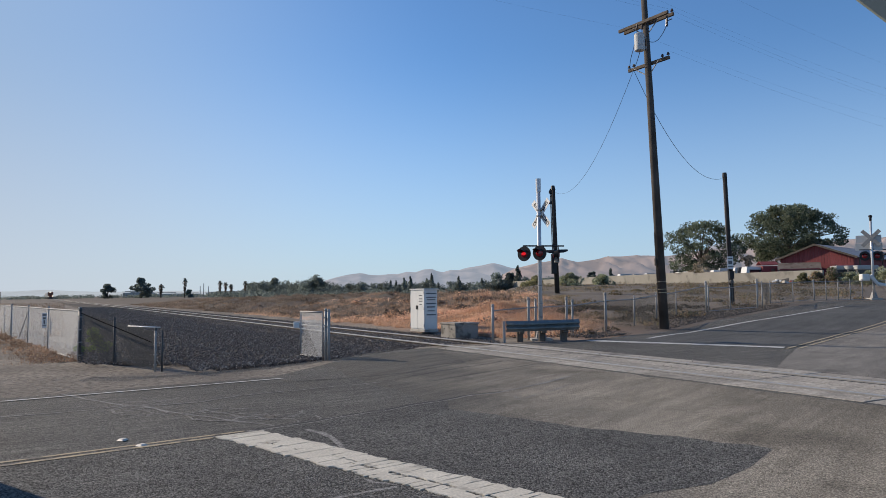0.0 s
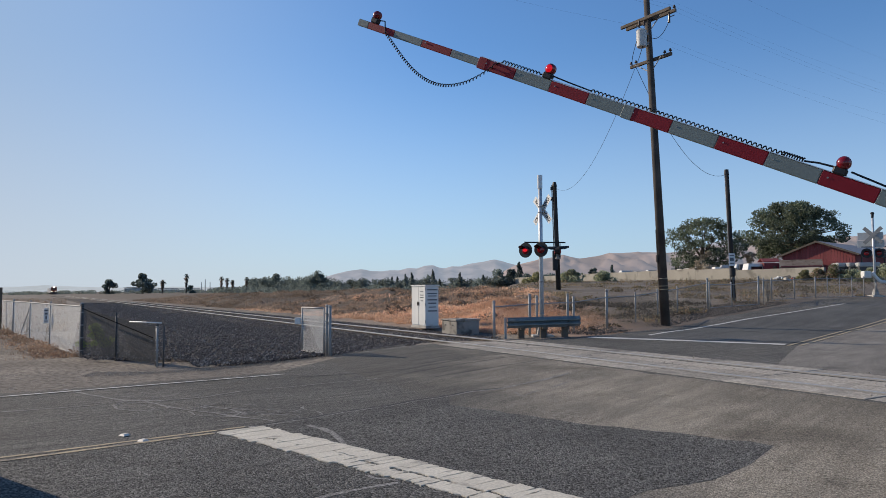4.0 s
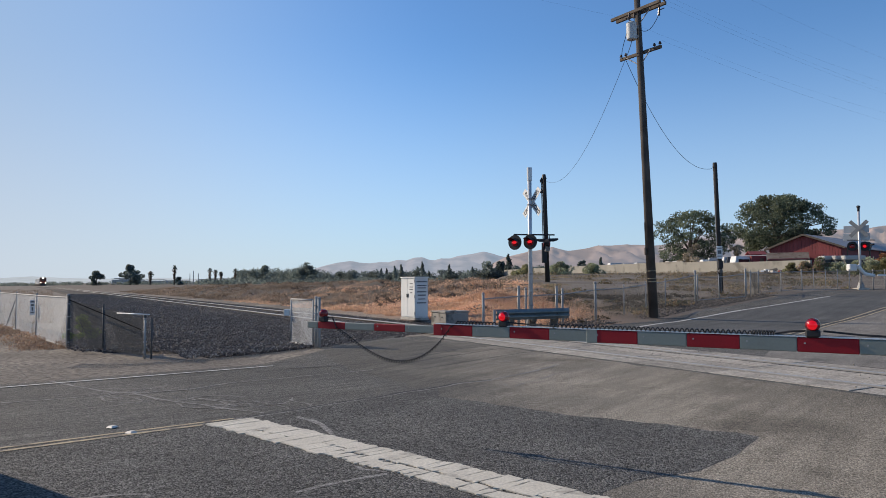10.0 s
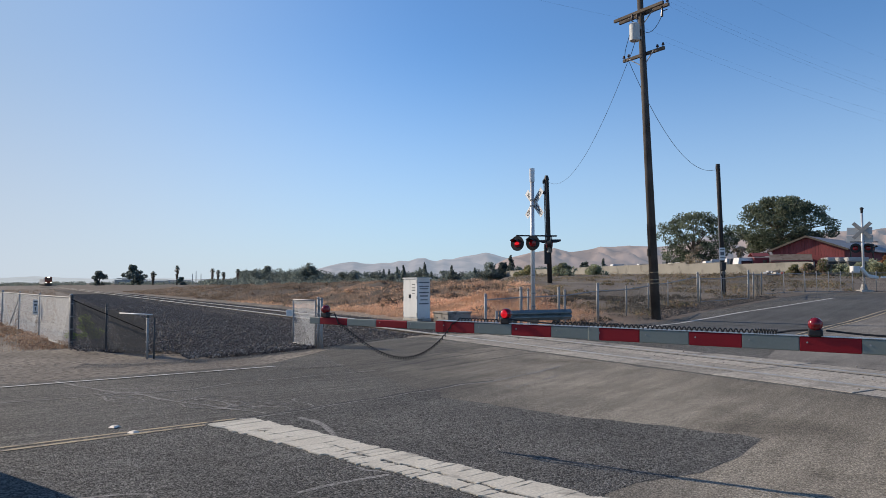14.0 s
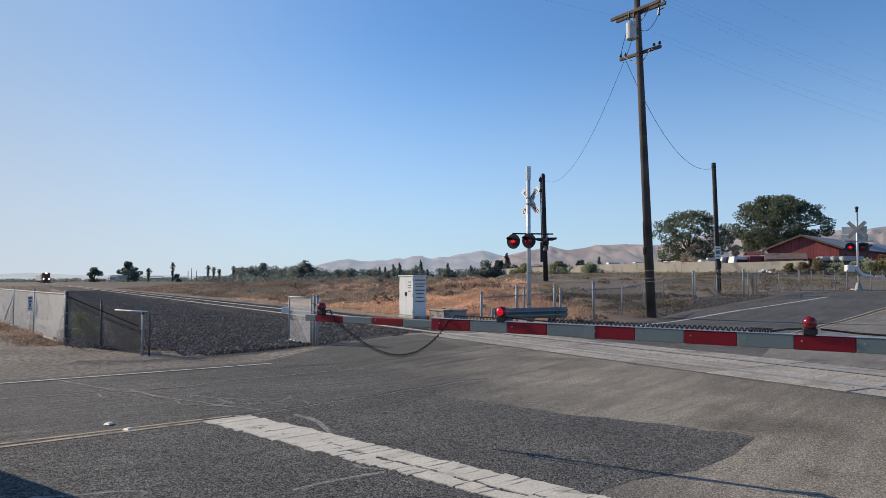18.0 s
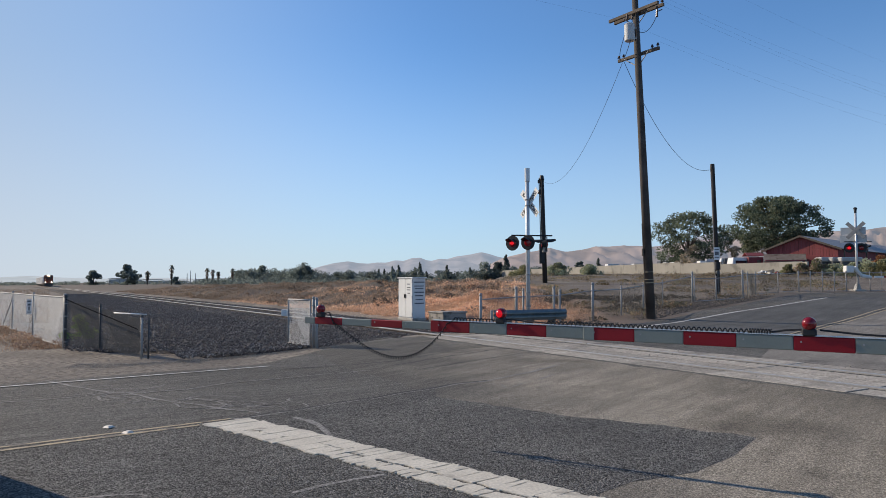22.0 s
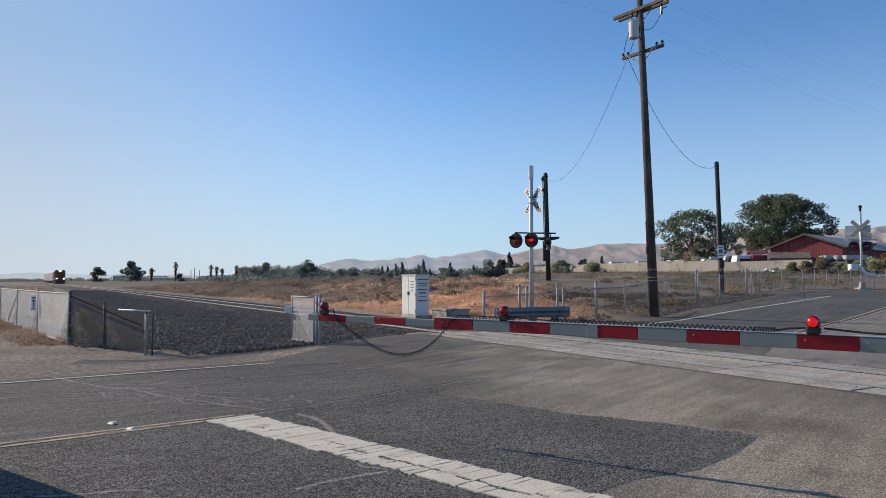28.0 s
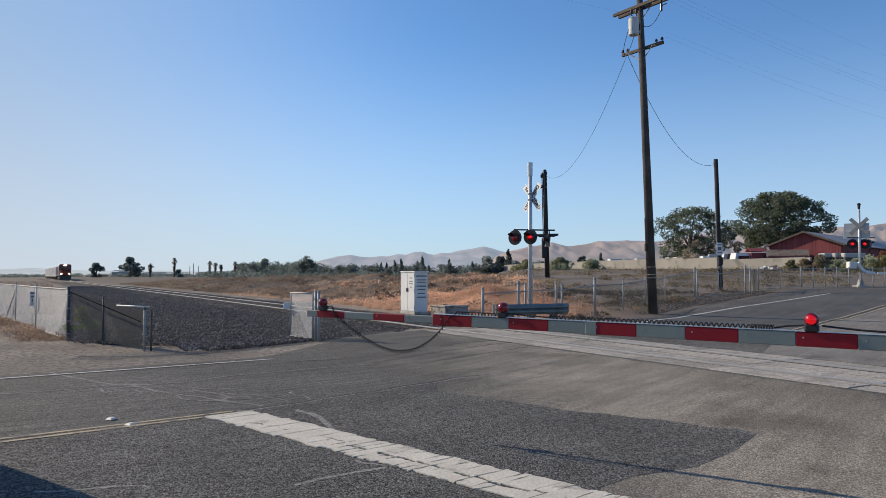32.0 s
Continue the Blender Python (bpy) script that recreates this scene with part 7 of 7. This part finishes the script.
for run, rr in (([(7.66, 0, top + 0.01), (7.58, 0.01, top + 0.02), (7.50, 0.03, OFF - 0.03)], 0.007),
                ([(5.52, 0, top), (5.47, 0, top + 0.01), (5.36, 0, top + 0.02), (5.2, 0, top + 0.01), (4.95, 0, top)], 0.007),
                ([(3.08, 0, top), (2.98, 0, top + 0.02), (2.84, 0, top + 0.03)], 0.008),
                ([(2.75, 0, top + 0.03), (2.5, 0, top + 0.01), (2.2, 0, top), (1.2, 0, top - 0.01)], 0.008),
                ([(6.0, 0.03, OFF + 0.04), (5.95, 0.0, top)], 0.007)):
    part("cable", tube(bmn(), run, rr, 5), M_rubber, arm, "thin black lamp cable")

ARM_ROWS = [(0, 0.864), (0.5, 0.810), (1, 0.759), (1.5, 0.706), (2, 0.652), (2.5, 0.602), (3, 0.552), (3.5, 0.502), (4.5, 0.398), (5.5, 0.308), (6, 0.272), (6.5, 0.234), (7, 0.197), (7.5, 0.159), (8, 0.123), (8.5, 0.093), (9, 0.060),
            (9.5, 0.027), (9.9, 0.002), (10.1, 0.001), (10.5, 0.016), (11, 0.004), (11.5, 0.013), (12, 0.006), (12.5, 0.010), (13, 0.008), (32, 0.008)]


# ---- the train ----
def locomotive():
    """Faces -y; its front is at y = 0, on the rail tops."""
    ob = empty("locomotive", Matrix.Identity(4), "orange-red diesel locomotive with lit headlights", "locomotive")
    bm = bmn()
    box(bm, (0, 10.5, 1.35), (3.0, 20.6, 0.4), bevel=0.05)
    part("frame", bm, M_loco_dark, ob)
    bm = bmn()
    box(bm, (0, 0.55, 2.2), (2.4, 1.5, 1.5), bevel=0.2)
    part("nose", bm, M_loco, ob)
    bm = bmn()
    box(bm, (0, 2.6, 3.0), (3.05, 2.6, 3.0), bevel=0.28)
    cab_ = part("cab", bm, M_loco, ob)
    for s in (-1, 1):
        bm = bmn()
        box(bm, (s * 0.68, 1.285, 3.72), (1.05, 0.06, 0.55), bevel=0.02)
        part("window", bm, M_glass, cab_)
        bm = bmn()
        box(bm, (s * 1.53, 2.6, 3.6), (0.04, 1.2, 0.6), bevel=0.02)
        part("window", bm, M_glass, cab_)
        bm = bmn()
        box(bm, (s * 1.56, 2.9, 2.6), (0.05, 0.55, 2.4))
        part("stripe", bm, M_loco_white, ob, "dusty white stripe")
        bm = bmn()
        box(bm, (s * 1.45, 5.2, 2.7), (0.06, 0.7, 2.4))
        part("stripe", bm, M_loco_white, ob, "dusty white stripe")
        bm = bmn()
        rod(bm, (s * 1.0, -0.35, 1.75), (s * 1.0, -0.28, 1.75), 0.17, seg=16)
        part("ditch_light", bm, M_head, ob, "bright lit ditch light")
        bm = bmn()
        rod(bm, (s * 0.2, 1.16, 4.22), (s * 0.2, 1.26, 4.22), 0.17, seg=14)
        part("headlight", bm, M_head, ob, "bright lit headlight")
        for y in (0.2, 4, 8, 12, 16, 20):
            bm = bmn()
            rod(bm, (s * 1.45, y, 1.5), (s * 1.45, y, 2.5), 0.03, seg=6)
            part("handrail_post", bm, M_loco_white, ob)
        for y in (2.5, 4.6, 6.7, 14.2, 16.3, 18.4):
            bm = bmn()
            rod(bm, (s * 0.70, y, 0.5), (s * 0.84, y, 0.5), 0.5, seg=18)
            part("wheel", bm, M_loco_dark, ob)
    bm = bmn()
    box(bm, (0, -0.18, 3.05), (0.9, 0.5, 0.5), bevel=0.06)
    part("headlight_box", bm, M_loco_dark, ob)
    bm = bmn()
    box(bm, (0, 12.2, 2.85), (2.1, 16.4, 2.7), bevel=0.18)
    hood = part("long_hood", bm, M_loco, ob)
    for y in (6, 9, 12, 15, 18.5):
        bm = bmn()
        rod(bm, (0, y, 4.15), (0, y, 4.35), 0.55, seg=14)
        part("roof_fan", bm, M_loco_dark, hood)
    bm = bmn()
    v = [bm.verts.new(p) for p in ((-1.45, -0.4, 1.15), (1.45, -0.4, 1.15), (1.3, -0.5, 0.18), (-1.3, -0.5, 0.18), (-1.45, -0.1, 1.15), (1.45, -0.1, 1.15), (1.3, -0.1, 0.18), (-1.3, -0.1, 0.18))]
    for f in ((0, 1, 2, 3), (5, 4, 7, 6), (4, 0, 3, 7), (1, 5, 6, 2), (4, 5, 1, 0), (3, 2, 6, 7)):
        bm.faces.new([v[i] for i in f])
    part("plough", bm, M_loco_dark, ob)
    bm = bmn()
    box(bm, (0, 10.2, 0.75), (2.4, 5.0, 0.8), bevel=0.2)
    part("fuel_tank", bm, M_loco_dark, ob)
    for y in (4.6, 16.3):
        bm = bmn()
        box(bm, (0, y, 0.65), (2.3, 5.2, 0.45), bevel=0.08)
        part("bogie", bm, M_loco_dark, ob)
    return ob


def container_car(i):
    ob = empty("container_car", Matrix.Identity(4), "flat wagon carrying a long white container", "railway wagon", "container wagons")
    bm = bmn()
    box(bm, (0, 8.2, 0.95), (2.7, 16.0, 0.35), bevel=0.04)
    part("deck", bm, M_loco_dark, ob)
    bm = bmn()
    box(bm, (0, 8.2, 2.6), (2.6, 14.6, 2.9), bevel=0.04)
    c = part("container", bm, M_container, ob, "long white container")
    for k in range(24):
        for s in (-1, 1):
            bm = bmn()
            box(bm, (s * 1.312, 1.3 + k * 0.6, 2.6), (0.03, 0.3, 2.6))
            part("rib", bm, M_container, c)
    for y in (1.6, 3.4, 13.0, 14.8):
        for s in (-1, 1):
            bm = bmn()
            rod(bm, (s * 0.70, y, 0.42), (s * 0.84, y, 0.42), 0.42, seg=14)
            part("wheel", bm, M_loco_dark, ob)
    for y in (2.5, 13.9):
        bm = bmn()
        box(bm, (0, y, 0.55), (2.1, 2.6, 0.3), bevel=0.05)
        part("bogie", bm, M_loco_dark, ob)
    return ob


RAIL_TOP = 0.16
train = [(locomotive(), 0.0), (container_car(0), 22.0)]
for i in range(1, 6):
    train.append((copy_thing(train[1][0], Matrix.Identity(4)), 22.0 + 16.8 * i))
TRAIN_TURN = math.degrees(math.atan2(0.515, 0.857))


def train_at(t):
    return 222 + 9.0 * (32 - t)


def motions():
    for ob, back in train:
        walk(ob, [(t, Matrix.Translation(tp(train_at(t) + back, 11.45, RAIL_TOP)) @ pose(0, 0, 0, 0, 0, TRAIN_TURN)) for t in (0, 8, 16, 24, 32)])
    base = Matrix.Translation(PIVOT) @ pose(0, 0, 0, 0, 0, GATE_TURN)
    walk(arm, [(t, base @ Matrix.Rotation(-a, 4, "Y")) for t, a in ARM_ROWS])
    # flashing: each lit disc slides out of its hood and back
    for key, (first, period, part_on) in {"right": (17.05, 1.297, 0.62), "left": (17.05 + 0.69, 1.297, 0.47), "far_left": (17.943, 1.273, 0.5), "far_right": (18.58, 1.273, 0.5)}.items():
        for lit in FLASH.get(key, []):
            home = lit.matrix_basis.copy()
            if "side" in lit:
                d = lit["side"]
                off, on = home, Matrix.Translation((0, d * 0.0155, 0)) @ home
            else:
                off, on = Matrix.Translation((0, 0.06, 0)), Matrix.Translation((0, -0.03, 0))
            n0 = -int(first / period) - 1
            ev = []
            for k in range(n0, n0 + 40):
                a = first + k * period
                # the far lamps show only for a while
                if key[:3] == "far" and not (5.8 < a < 13.3 or 17.2 < a < 25.4 or a > 31.2):
                    continue
                ev += [(a - 0.034, off), (a + 0.034, on), (a + period * part_on - 0.034, on), (a + period * part_on + 0.034, off)]
            lit0 = [off] + [m for t, m in ev if t <= 0]
            rows = [(0.0, lit0[-1])] + [(t, m) for t, m in ev if 0.02 < t < 31.98]
            walk(lit, rows + [(32.0, rows[-1][1])])


motions()
